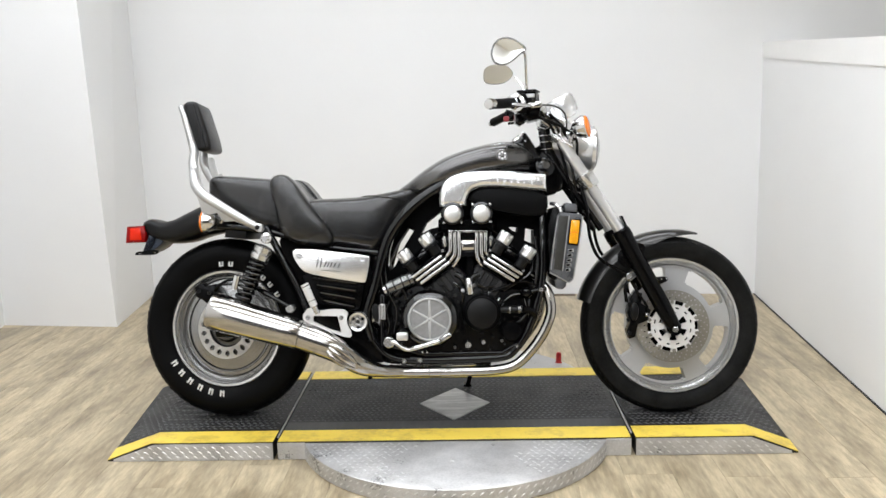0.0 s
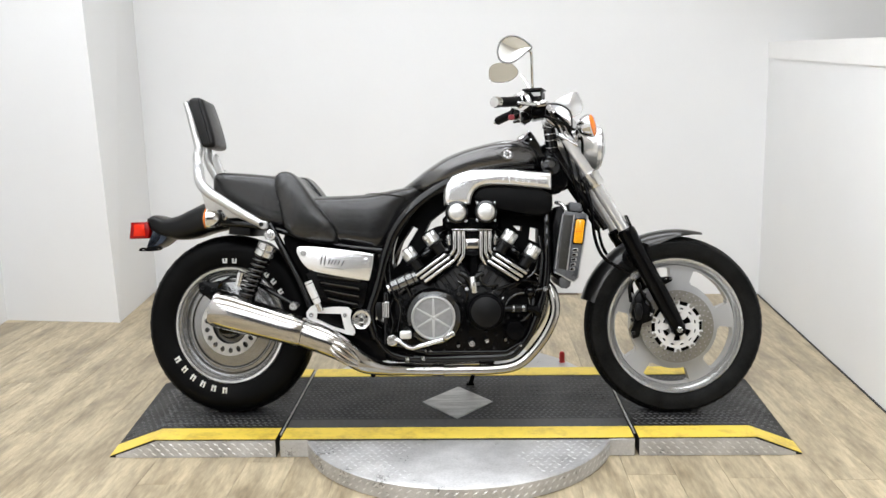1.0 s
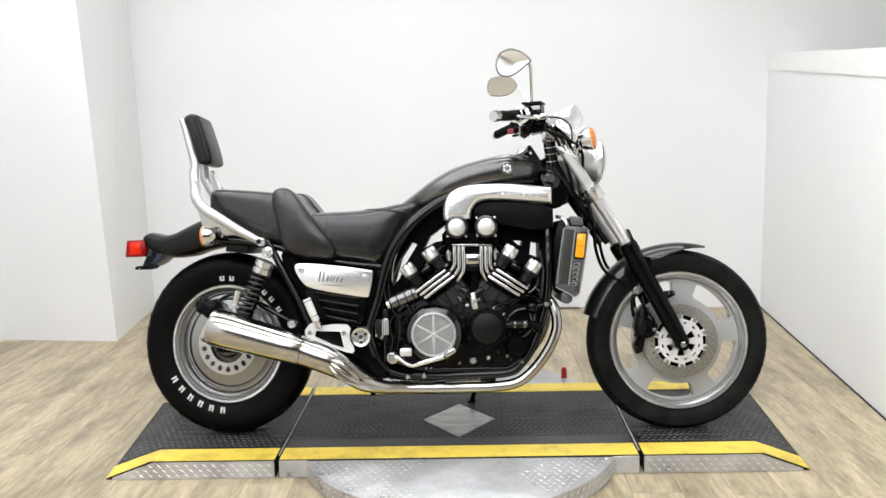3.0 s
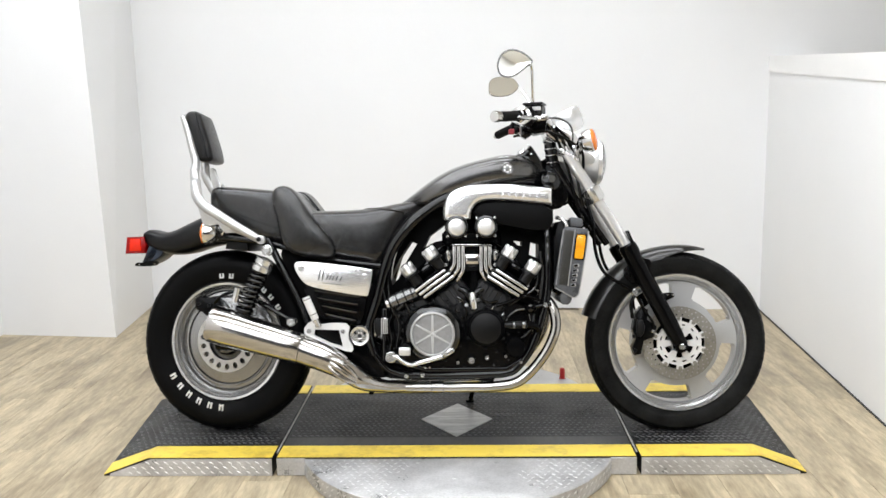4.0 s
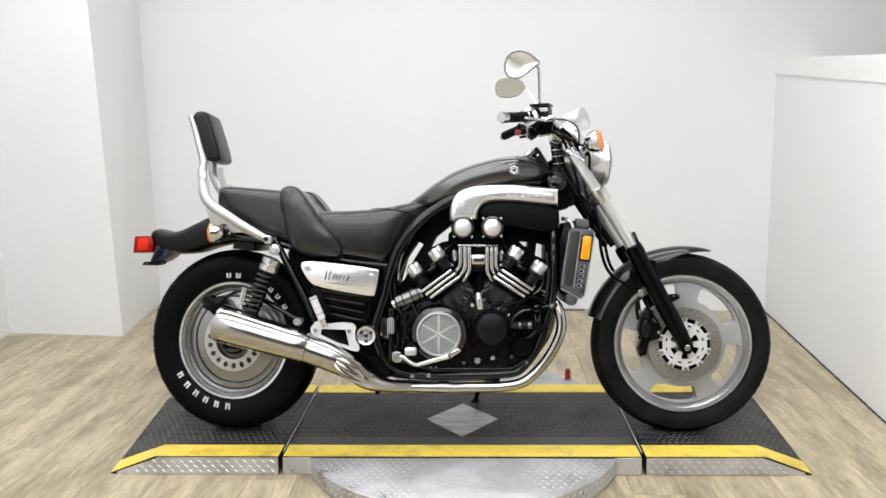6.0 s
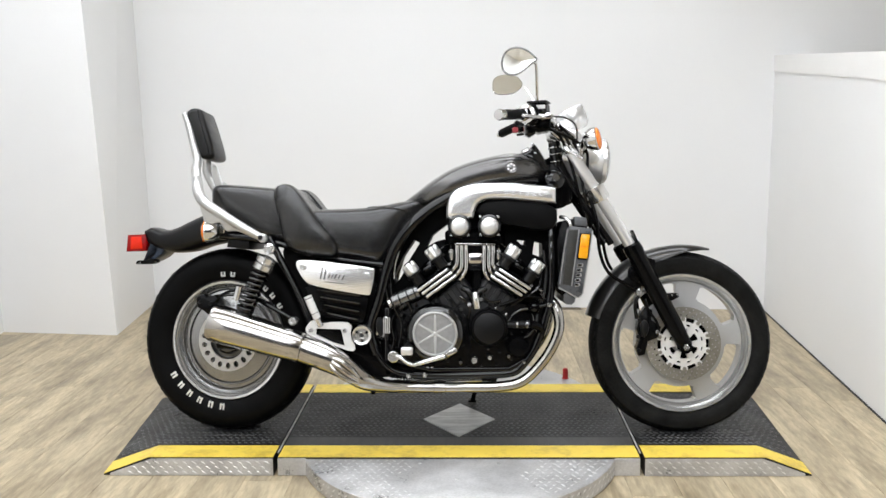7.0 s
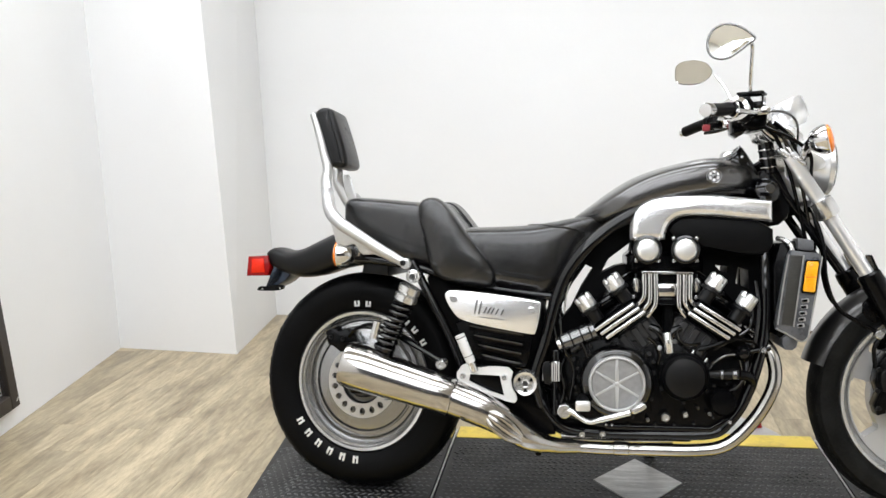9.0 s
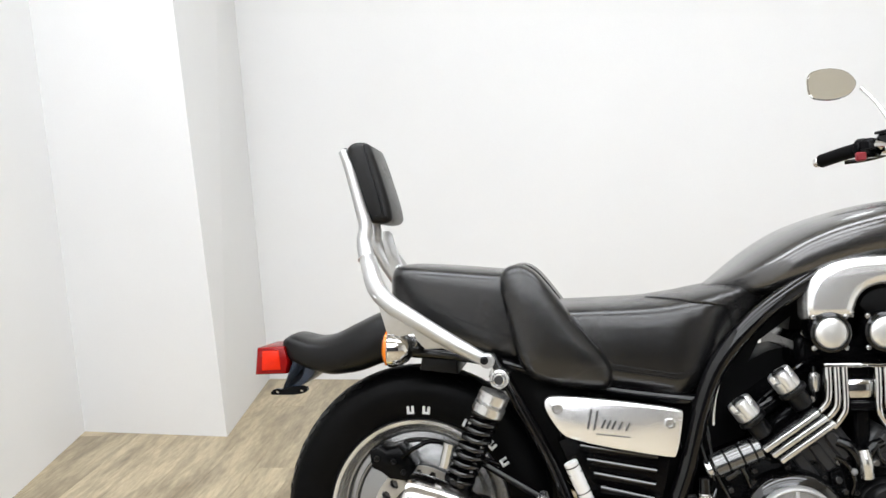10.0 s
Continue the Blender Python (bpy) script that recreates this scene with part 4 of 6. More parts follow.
cover = part("clutch_cover", lathe([(0.0745, 0.0), (0.0745, 0.014), (0.0725, 0.018), (0.069, 0.019), (0.0665, 0.017), (0.066, 0.010), (0.0, 0.010)], (CX2, -0.194, CH2), (0, -1, 0), 56), COVER_SILVER, engine, "silver clutch cover with a six-spoke star")
part("cover_mesh", disc((CX2, -0.2045, CH2), (0, -1, 0), 0.0655, 0.002, 48), mat("grey_cast_face", (0.33, 0.33, 0.328), 0.42, 0.5, vary=0.25, scale=60, fine=400, bump=0.0004), cover, "grey cast face")
for k in range(6):
    a = math.pi / 2 + math.pi / 3 * k
    c, sn = math.cos(a), math.sin(a)
    wide = 0.0052 if k % 3 == 0 else 0.0042
    poly = [(CX2 + c * r - sn * w, CH2 + sn * r + c * w) for r, w in ((0, wide), (0.0655, wide * 0.62), (0.0655, -wide * 0.62), (0, -wide))]
    part("star_spoke", prism(poly, -0.2085, -0.206, 0.0006), COVER_SILVER, cover)
part("star_hub", lathe([(0.006, 0), (0.006, 0.005), (0.004, 0.0065), (0, 0.0065)], (CX2, -0.206, CH2), (0, -1, 0), 20), COVER_SILVER, cover)
part("generator_cover", lathe([(0.064, -0.02), (0.064, 0.008), (0.0595, 0.016), (0.0575, 0.018), (0.0565, 0.03), (0.05, 0.039), (0.03, 0.043), (0.0, 0.044)], (0.125, -0.15, 0.366), (0, -1, 0), 48), BLACK_COVER, engine, "domed dark grey engine cover")
for k in range(6):
    a = 2 * math.pi * k / 6 + 0.5
    bolt(0.125 + 0.068 * math.cos(a), -0.155, 0.366 + 0.068 * math.sin(a), 0.0065, engine, BLACK_BOLT, 0.01)
for x, h, r in ((0.076, 0.258, 0.0125), (0.127, 0.267, 0.0085), (-0.143, 0.207, 0.0092), (-0.089, 0.21, 0.0092), (-0.08, 0.236, 0.0045), (-0.064, 0.236, 0.0045), (0.225, 0.302, 0.0085), (0.24, 0.251, 0.006), (-0.2, 0.262, 0.005)):
    bolt(x, -0.163, h, r, engine, POLISHED, 0.012)
part("water_pump", lathe([(0.036, 0), (0.036, 0.03), (0.03, 0.038), (0, 0.04)], (0.222, -0.14, 0.302), (0, -1, 0), 28), BLACK_SATIN, engine)
part("water_pipe", tube([(0.188, -0.178, 0.376), (0.215, -0.182, 0.377), (0.26, -0.182, 0.378)], [0.009, 0.012, 0.0125], 12), BLACK_COVER, engine, "dark grey coolant fitting")
part("pipe_clip", rod((0.212, -0.182, 0.377), (0.222, -0.182, 0.377), 0.0145), MOTOR, engine)
part("pipe_clip", rod((0.243, -0.182, 0.378), (0.256, -0.182, 0.378), 0.0145), MOTOR, engine)
part("hose", tube([(0.26, -0.18, 0.378), (0.285, -0.17, 0.372), (0.30, -0.15, 0.35), (0.28, -0.14, 0.30)], 0.013, 10), BLACK_SATIN, engine)
part("hose", tube([(0.16, -0.17, 0.44), (0.2, -0.175, 0.452), (0.25, -0.175, 0.47), (0.30, -0.16, 0.46), (0.33, -0.15, 0.43)], 0.006, 8), BLACK_SATIN, engine)
part("crank_pipe", tube([(0.08, -0.165, 0.482), (0.083, -0.17, 0.46), (0.086, -0.165, 0.432)], 0.0125, 12), POLISHED, engine, "short silver coolant pipe")
part("centre_post", box((0.086, -0.12, 0.50), (0.03, 0.06, 0.13), bevel=0.006), BLACK_SATIN, engine)
part("centre_post", box((0.082, -0.15, 0.565), (0.05, 0.03, 0.02), bevel=0.004), BLACK_GLOSS, engine)

for bank, ang in ((-1, 35.5), (1, 33.0)):
    # bank -1 leans back, bank 1 leans forward; u runs along the head, v up the cylinder
    u = Vector((math.cos(radians(ang)), 0, -bank * math.sin(radians(ang))))
    v = Vector((bank * math.sin(radians(ang)), 0, math.cos(radians(ang))))
    mid = Vector((-0.043, 0, 0.515)) if bank < 0 else Vector((0.195, 0, 0.516))
    turn = (0, bank * ang, 0)

    def at(a, s, b):
        return mid + u * a + v * b + Vector((0, s, 0))
    part("cylinder", box(at(0.015 * -bank, 0, -0.07), (0.125, 0.30, 0.075), turn, 0.008), GREY_HEAD, engine, "dark grey cylinder block")
    for k in range(3):
        part("cylinder_rib", box(at(0.015 * -bank - 0.036 + 0.036 * k, -0.152, -0.068), (0.022, 0.014, 0.06), turn, 0.004), GREY_HEAD, engine)
    part("cylinder_flange", box(at(0.012 * -bank, 0, -0.112), (0.14, 0.29, 0.012), turn, 0.003), BLACK_SATIN, engine)
    part("cylinder_head", box(at(0, 0, 0.012), (0.135, 0.29, 0.05), turn, 0.008), BLACK_SATIN, engine, "black cylinder head")
    part("valve_cover", box(at(0, 0, 0.058), (0.12, 0.25, 0.04), turn, 0.014, seg=2), BLACK_GLOSS, engine)
    for k in range(3):
        off = (k - 1) * 0.0165
        c = at(-off * 0.35 * bank, -0.2, 0.002 - off)
        part("head_fin", box(c, (0.122, 0.02, 0.0098), turn, 0.0025, seg=2), POLISHED, engine, "bright polished trim bar")
    part("fin_backing", box(at(0.0, -0.178, 0.0), (0.118, 0.03, 0.052), turn, 0.004), BLACK_SATIN, engine)
    for a in (-0.046, 0.046):
        q = -bank
        base, tip = at(a, -0.165, 0.03), at(a, -0.17, 0.108)
        part("plug_well", rod(base, at(a, -0.168, 0.082), 0.0195, 14), BLACK_COVER, engine)
        cap_ob = part("plug_cap", disc(at(a, -0.168, 0.072), v, 0.0225, 0.026, 24, 0.003), WHITE_CAP, engine, "chrome head bolt cap")
        for turn_deg in (30, 150, 270):
            co_a, si_a = math.cos(radians(turn_deg)), math.sin(radians(turn_deg))
            foot = at(a, -0.168, 0.078) + u * (0.0142 * co_a) + Vector((0, 0.0142 * si_a, 0))
            part("cap_lobe", lathe([(0.0, -0.002), (0.0122, -0.002), (0.0122, 0.027), (0.0105, 0.032), (0.006, 0.0345), (0.0, 0.035)], foot, v, 16), WHITE_CAP, cap_ob)
        part("cap_top", lathe([(0.014, 0), (0.014, 0.008), (0.01, 0.011), (0, 0.011)], at(a, -0.168, 0.104), v, 12), DARK_METAL, cap_ob)
        part("plug_collar", disc(at(a, -0.168, 0.062), v, 0.0275, 0.010, 20), BLACK_COVER, engine)

# nuts, wires and fittings over the engine
det = random.Random(11)
for bank, ang in ((-1, 35.5), (1, 33.0)):
    u = Vector((math.cos(radians(ang)), 0, -bank * math.sin(radians(ang))))
    v = Vector((bank * math.sin(radians(ang)), 0, math.cos(radians(ang))))
    mid = Vector((-0.043, 0, 0.515)) if bank < 0 else Vector((0.195, 0, 0.516))
    for a in (-0.06, -0.02, 0.02, 0.06):
        p = mid + u * (a + 0.012 * -bank) + v * -0.102
        part("flange_nut", disc((p.x, -0.146, p.z), v, 0.0058, 0.012, 6, 0.001), POLISHED if a > 0 else BLACK_COVER, engine)
    for a in (-0.066, 0.066):
        p = mid + u * a + v * 0.03
        part("head_nut", disc((p.x, -0.15, p.z), (0, -1, 0), 0.0062, 0.01, 6, 0.001), POLISHED, engine)
    for a in (-0.03, 0.03):
        p0, p1 = mid + u * a + v * 0.07, Vector((0.08, 0, 0.66))
        part("plug_wire", tube([(p0.x, -0.12, p0.z), (p0.x + (p1.x - p0.x) * 0.3, -0.13, p0.z + 0.05), (p1.x, -0.1, p1.z)], 0.0042, 8), BLACK_GLOSS, engine)
    p = mid + v * -0.06 + u * (0.055 * -bank)
    part("coolant_joint", tube([(p.x, -0.155, p.z), (p.x - bank * 0.022, -0.162, p.z - 0.012), (0.082, -0.16, 0.445)], [0.010, 0.011, 0.011], 10), BLACK_GLOSS, engine)
for x, s, h, r, ln, ax in ((-0.165, -0.16, 0.41, 0.006, 0.02, (0, -1, 0)), (-0.155, -0.16, 0.385, 0.005, 0.016, (0, -1, 0)), (-0.16, -0.16, 0.335, 0.005, 0.016, (0, -1, 0)), (-0.17, -0.165, 0.43, 0.009, 0.03, (0.7, -0.3, 0.6)),
                          (0.03, -0.158, 0.425, 0.008, 0.014, (0.3, -1, 0.2)), (0.045, -0.155, 0.405, 0.006, 0.016, (0, -1, 0)), (0.06, -0.16, 0.44, 0.007, 0.016, (0, -1, 0.3)), (0.2, -0.158, 0.345, 0.005, 0.014, (0, -1, 0)),
                          (0.27, -0.15, 0.42, 0.007, 0.016, (0, -1, 0)), (0.255, -0.155, 0.345, 0.006, 0.014, (0, -1, 0)), (0.19, -0.16, 0.27, 0.005, 0.012, (0, -1, 0)), (0.16, -0.158, 0.285, 0.0045, 0.012, (0, -1, 0)), (0.03, -0.16, 0.25, 0.005, 0.012, (0, -1, 0)),
                          (0.285, -0.15, 0.46, 0.008, 0.02, (0.6, -0.5, -0.3)), (0.31, -0.15, 0.505, 0.006, 0.014, (0, -1, 0)), (0.1, -0.16, 0.46, 0.006, 0.016, (0, -1, 0)), (-0.12, -0.16, 0.445, 0.006, 0.014, (0, -1, 0))):
    part("fitting", disc((x, s, h), ax, r, ln, 10, 0.0015), ZINC if det.random() < 0.3 else BLACK_BOLT, engine)
for pts, r in (([(-0.2, -0.16, 0.5), (-0.19, -0.175, 0.44), (-0.165, -0.175, 0.38), (-0.175, -0.17, 0.30)], 0.0035), ([(-0.22, -0.165, 0.52), (-0.21, -0.175, 0.47), (-0.195, -0.178, 0.43)], 0.003), ([(0.3, -0.15, 0.56), (0.29, -0.165, 0.5), (0.25, -0.17, 0.47), (0.2, -0.16, 0.44)], 0.0045),
               ([(0.31, -0.14, 0.62), (0.315, -0.155, 0.55), (0.31, -0.16, 0.49), (0.3, -0.155, 0.43)], 0.006), ([(-0.19, -0.12, 0.62), (-0.205, -0.15, 0.56), (-0.20, -0.16, 0.5)], 0.0045)):
    part("wire", tube(pts, r, 8), BLACK_GLOSS, engine)
for pts in ([(-0.182, -0.15, 0.62), (-0.2, -0.155, 0.56), (-0.205, -0.155, 0.51)], [(-0.17, -0.15, 0.63), (-0.185, -0.155, 0.58), (-0.19, -0.155, 0.53)]):
    part("steel_cable", tube(pts, 0.0028, 8), POLISHED, engine)
for x, h in ((-0.185, 0.30), (-0.175, 0.345), (-0.15, 0.27), (-0.11, 0.24), (-0.02, 0.234), (0.05, 0.236), (0.1, 0.236), (0.15, 0.24), (0.2, 0.258), (0.255, 0.3), (0.268, 0.385), (0.26, 0.43), (0.21, 0.44), (0.045, 0.47), (0.02, 0.46), (-0.03, 0.455), (-0.09, 0.465), (0.235, 0.35), (0.15, 0.445)):
    part("case_screw", lathe([(0.0045, 0), (0.0045, 0.004), (0.0025, 0.006), (0, 0.005)], (x, -0.152, h), (0, -1, 0), 8), BLACK_BOLT, engine)
for pts, r in (([(0.03, -0.165, 0.47), (0.05, -0.17, 0.455), (0.062, -0.168, 0.425), (0.058, -0.162, 0.40)], 0.0045), ([(0.105, -0.165, 0.49), (0.112, -0.17, 0.465), (0.135, -0.17, 0.452), (0.165, -0.165, 0.455)], 0.004), ([(-0.145, -0.165, 0.50), (-0.15, -0.172, 0.47), (-0.135, -0.172, 0.435), (-0.125, -0.168, 0.41)], 0.004),
               ([(0.285, -0.158, 0.41), (0.28, -0.166, 0.375), (0.262, -0.166, 0.345), (0.24, -0.16, 0.33)], 0.0055), ([(-0.19, -0.165, 0.41), (-0.2, -0.172, 0.38), (-0.19, -0.172, 0.33), (-0.2, -0.168, 0.29)], 0.0035)):
    part("wire", tube(pts, r, 8), BLACK_GLOSS, engine)
part("cover_web", prism([(0.02, 0.44), (0.045, 0.445), (0.07, 0.30), (0.055, 0.26), (0.04, 0.27)], -0.16, -0.14, 0.004), BLACK_SATIN, engine)
part("sump_edge", prism([(-0.19, 0.262), (-0.07, 0.232), (0.19, 0.232), (0.26, 0.272), (0.262, 0.262), (0.195, 0.22), (-0.075, 0.22), (-0.19, 0.252)], -0.158, -0.145, 0.002), BLACK_GLOSS, engine)

# dark mass behind the engine, open where daylight shows through
part("airbox", prism([(-0.27, 0.38), (-0.235, 0.55), (-0.195, 0.655), (-0.12, 0.745), (-0.03, 0.81), (0.10, 0.845), (0.33, 0.85), (0.36, 0.70), (0.35, 0.46), (0.30, 0.34), (0.0, 0.30), (-0.20, 0.32)], -0.05, 0.07, 0.0, holes=[[(-0.002, 0.724), (-0.012, 0.663), (-0.048, 0.655), (-0.088, 0.634), (-0.066, 0.676)], [(-0.13, 0.659), (-0.109, 0.649), (-0.143, 0.595), (-0.174, 0.531), (-0.196, 0.507), (-0.202, 0.532), (-0.17, 0.6)], [(0.223, 0.657), (0.256, 0.654), (0.254, 0.636), (0.237, 0.642)], [(0.284, 0.652), (0.311, 0.644), (0.313, 0.592), (0.278, 0.608)]]), PLASTIC, engine, "black airbox and wiring")

# ribbed intake covers
intake = part("intake_bridge", box((0.08, -0.2, 0.643), (0.134, 0.03, 0.008), (0, 1, 0), 0.003), CHROME, bike, "chrome intake bridge with ribbed runners")
for k, (x0, x1, h1, x2, h2) in enumerate(((0.022, 0.0205, 0.582, 0.002, 0.556), (0.0365, 0.036, 0.572, 0.015, 0.541), (0.051, 0.051, 0.565, 0.029, 0.527))):
    part("runner_rib", tube([(x0, -0.205, 0.64), (x0, -0.207, 0.61), (x1, -0.207, h1), ((x1 + x2) / 2 + 0.003, -0.206, (h1 + h2) / 2), (x2, -0.203, h2)], 0.0068, 10), CHROME, intake)
for k, (x0, x1, h1, x2, h2) in enumerate(((0.11, 0.1095, 0.562, 0.127, 0.528), (0.125, 0.125, 0.571, 0.139, 0.545), (0.139, 0.1385, 0.58, 0.152, 0.558))):
    part("runner_rib", tube([(x0, -0.205, 0.64), (x0, -0.207, 0.61), (x1, -0.207, h1), ((x1 + x2) / 2 - 0.003, -0.206, (h1 + h2) / 2), (x2, -0.203, h2)], 0.0068, 10), CHROME, intake)
part("runner_back", box((0.0365, -0.19, 0.60), (0.045, 0.022, 0.08), bevel=0.004), BLACK_GLOSS, intake)
part("runner_back", box((0.1245, -0.19, 0.60), (0.045, 0.022, 0.08), bevel=0.004), BLACK_GLOSS, intake)
part("middle_block", box((0.0805, -0.19, 0.597), (0.054, 0.02, 0.036), bevel=0.007, seg=2), CHROME, intake)
part("middle_recess", box((0.0805, -0.18, 0.62), (0.05, 0.02, 0.04), bevel=0.003), BLACK_SATIN, intake)
part("middle_bar", box((0.0805, -0.188, 0.612), (0.05, 0.02, 0.006), bevel=0.002), POLISHED, intake)
part("carburettor_block", box((0.08, 0, 0.66), (0.2, 0.3, 0.075), bevel=0.015), BLACK_SATIN, intake)
for x in (0.003, 0.157):
    part("side_fitting", lathe([(0.008, 0), (0.011, 0.01), (0.011, 0.03), (0.006, 0.036), (0, 0.036)], (x, -0.185, 0.592), (0, 0, 1), 12), POLISHED, intake)
    part("side_fitting", rod((x, -0.185, 0.575), (x, -0.185, 0.64), 0.005), BLACK_GLOSS, intake)
for x in (0.0305, 0.1275):
    ring_ob = part("carburettor_cap", lathe([(0.039, -0.05), (0.039, 0.004), (0.037, 0.009), (0.033, 0.011), (0.0315, 0.006), (0, 0.006)], (x, -0.196, 0.703), (0, -1, 0), 40), BLACK_GLOSS, bike, "round carburettor cap with a bright face")
    part("bright_face", lathe([(0.0305, 0), (0.0305, 0.006), (0.027, 0.0095), (0.015, 0.0115), (0, 0.012)], (x, -0.2, 0.703), (0, -1, 0), 40), WHITE_CAP, ring_ob)
    part("chrome_ring", lathe([(0.0335, 0), (0.0335, 0.010), (0.0315, 0.011), (0.031, 0.009), (0.031, 0)], (x, -0.201, 0.703), (0, -1, 0), 40, closed=True), BLACK_GLOSS, ring_ob)
    for a in (45, 135, 225, 315):
        part("cap_screw", disc((x + 0.041 * math.cos(radians(a)), -0.19, 0.703 + 0.041 * math.sin(radians(a))), (0, -1, 0), 0.005, 0.012, 10), POLISHED, ring_ob)
part("starter_motor", rod((-0.195, -0.165, 0.452), (-0.105, -0.165, 0.49), 0.024, 20), MOTOR, engine, "grey metal cylindrical motor")
for q in (0.25, 0.55, 0.8):
    p = Vector((-0.195, -0.165, 0.452)).lerp(Vector((-0.105, -0.165, 0.49)), q)
    part("motor_band", disc(p, (0.09, 0, 0.038), 0.0252, 0.006, 20), BLACK_GLOSS, engine)
part("motor_cap", disc((-0.197, -0.165, 0.451), (-0.09, 0, -0.038), 0.018, 0.012, 16), POLISHED, engine)

# rear brake pedal, peg and cylinder
pedal = part("brake_pedal", tube([(-0.2, -0.215, 0.284), (-0.167, -0.225, 0.277), (-0.131, -0.235, 0.256), (-0.1, -0.24, 0.26), (-0.019, -0.245, 0.283)], [0.011, 0.0085, 0.0075, 0.0075, 0.008], 10), POLISHED, bike, "polished rear brake pedal")
part("pedal_pad", box((0.002, -0.25, 0.297), (0.04, 0.035, 0.016), (0, -28, 0), 0.004), POLISHED, pedal)
part("pedal_pivot", disc((-0.188, -0.2, 0.278), (0, -1, 0), 0.018, 0.03, 20), POLISHED, pedal)
peg = part("rider_peg", rod((-0.14, -0.17, 0.303), (-0.14, -0.272, 0.303), 0.0165, 18), PLASTIC, bike, "rubber rider foot peg")
part("peg_end", box((-0.14, -0.274, 0.303), (0.038, 0.012, 0.027), bevel=0.008, seg=2), WHITE_CAP, peg, "bright peg end cap")
master = part("master_cylinder", rod((-0.213, -0.18, 0.35), (-0.212, -0.18, 0.405), 0.012, 16), POLISHED, bike, "ribbed silver brake cylinder")
for q in range(4):
    part("cylinder_rib", rod((-0.2215 + 0.006 * q, -0.192, 0.352), (-0.2215 + 0.006 * q, -0.192, 0.402), 0.0022, 8), CHROME, master)
part("cylinder_foot", rod((-0.214, -0.18, 0.26), (-0.213, -0.18, 0.35), 0.008), BLACK_GLOSS, master)
part("cylinder_cap", disc((-0.212, -0.18, 0.405), (0, 0, 1), 0.011, 0.03, 12), BLACK_GLOSS, master)
part("bracket_plate", prism(rounded([(-0.25, 0.40), (-0.225, 0.405), (-0.222, 0.34), (-0.245, 0.345)], 1), -0.185, -0.178, 0.002), BLACK_COVER, master)

# exhaust
for sg in (1, -1):
    S = [-0.16 * sg, -0.185 * sg, -0.215 * sg, -0.222 * sg]
    axis = Vector((0.29, 0, -0.086)).normalized()
    muff = part("muffler", lathe([(0.0, 0.03), (0.045, 0.03), (0.048, 0.0), (0.058, -0.012), (0.0635, 0.0), (0.0625, 0.05), (0.0535, 0.24), (0.0505, 0.297), (0.0485, 0.300), (0.02, 0.300)], (-0.787, S[3], 0.393), axis, 44), EXHAUST, bike, "chrome cone muffler")
    part("muffler_band", lathe([(0.0470, 0.3005), (0.0492, 0.301), (0.0492, 0.3035), (0.0470, 0.304)], (-0.787, S[3], 0.393), axis, 44, closed=True), BLACK_SATIN, muff)
    part("collector", tube([(-0.50, S[3], 0.308), (-0.43, S[3], 0.281), (-0.36, S[2], 0.246), (-0.29, S[2], 0.202), (-0.22, S[1], 0.178), (-0.15, S[0], 0.17)], [0.0495, 0.047, 0.042, 0.033, 0.022, 0.018], 20), EXHAUST, muff, "tapering chrome collector")
    for o, reach in ((0.017, 0.9), (0.0, 1.0), (-0.017, 0.9)):
        run = [Vector((-0.412, S[2] * 1.18, 0.279)), Vector((-0.38, S[2] * 1.2, 0.256)), Vector((-0.335, S[2] * 1.18, 0.224)), Vector((-0.285, S[2] * 1.1, 0.19))]
        across = Vector((0.5, 0, 0.86)) * o
        pts = [run[0], run[1] + across, run[2] + across, run[3]]
        part("collector_flute", tube(pts, [0.004, 0.011 * reach, 0.011 * reach, 0.004], 12), EXHAUST, muff)
    part("exhaust_foot", box((-0.262, S[1], 0.163), (0.016, 0.02, 0.026), bevel=0.003), BLACK_SATIN, muff)
    part("header_pipe", tube([(-0.19, S[0], 0.172), (-0.1, S[0], 0.168), (0.05, S[0], 0.168), (0.155, S[0], 0.17), (0.225, S[0], 0.183), (0.276, S[0], 0.222), (0.328, S[0], 0.29), (0.356, S[0], 0.36), (0.352, S[0] * 0.97, 0.42), (0.332, S[0] * 0.9, 0.455), (0.29, S[0] * 0.7, 0.49)], 0.0175, 18), EXHAUST, muff, "long chrome header pipe")
    part("pipe_joint", rod((-0.06, S[0], 0.168), (-0.018, S[0], 0.168), 0.0195, 18), EXHAUST, muff)
    part("second_pipe", tube([(-0.2, S[0] * 0.75, 0.19), (-0.05, S[0] * 0.7, 0.185), (0.1, S[0] * 0.7, 0.19)], 0.017, 12), EXHAUST, muff)

# tank cover and air scoops
tank = part("tank_cover", hull([(-0.16, 0.782, 0.794, 0.05), (-0.12, 0.768, 0.822, 0.1), (-0.06, 0.768, 0.866, 0.132), (0.01, 0.797, 0.905, 0.146), (0.1, 0.828, 0.934, 0.152), (0.2, 0.842, 0.953, 0.146), (0.27, 0.85, 0.945, 0.12), (0.315, 0.865, 0.915, 0.085), (0.33, 0.875, 0.89, 0.05)], 0.6, 40), GUNMETAL, bike, "charcoal metallic dummy tank cover")
emb = part("round_emblem", lathe([(0.021, -0.004), (0.021, 0.003), (0.019, 0.0045), (0.0165, 0.0025), (0.0165, -0.004)], (0.203, -0.147, 0.898), (0.04, -1, 0.12), 32, closed=True), MOTOR, tank, "small round silver emblem")
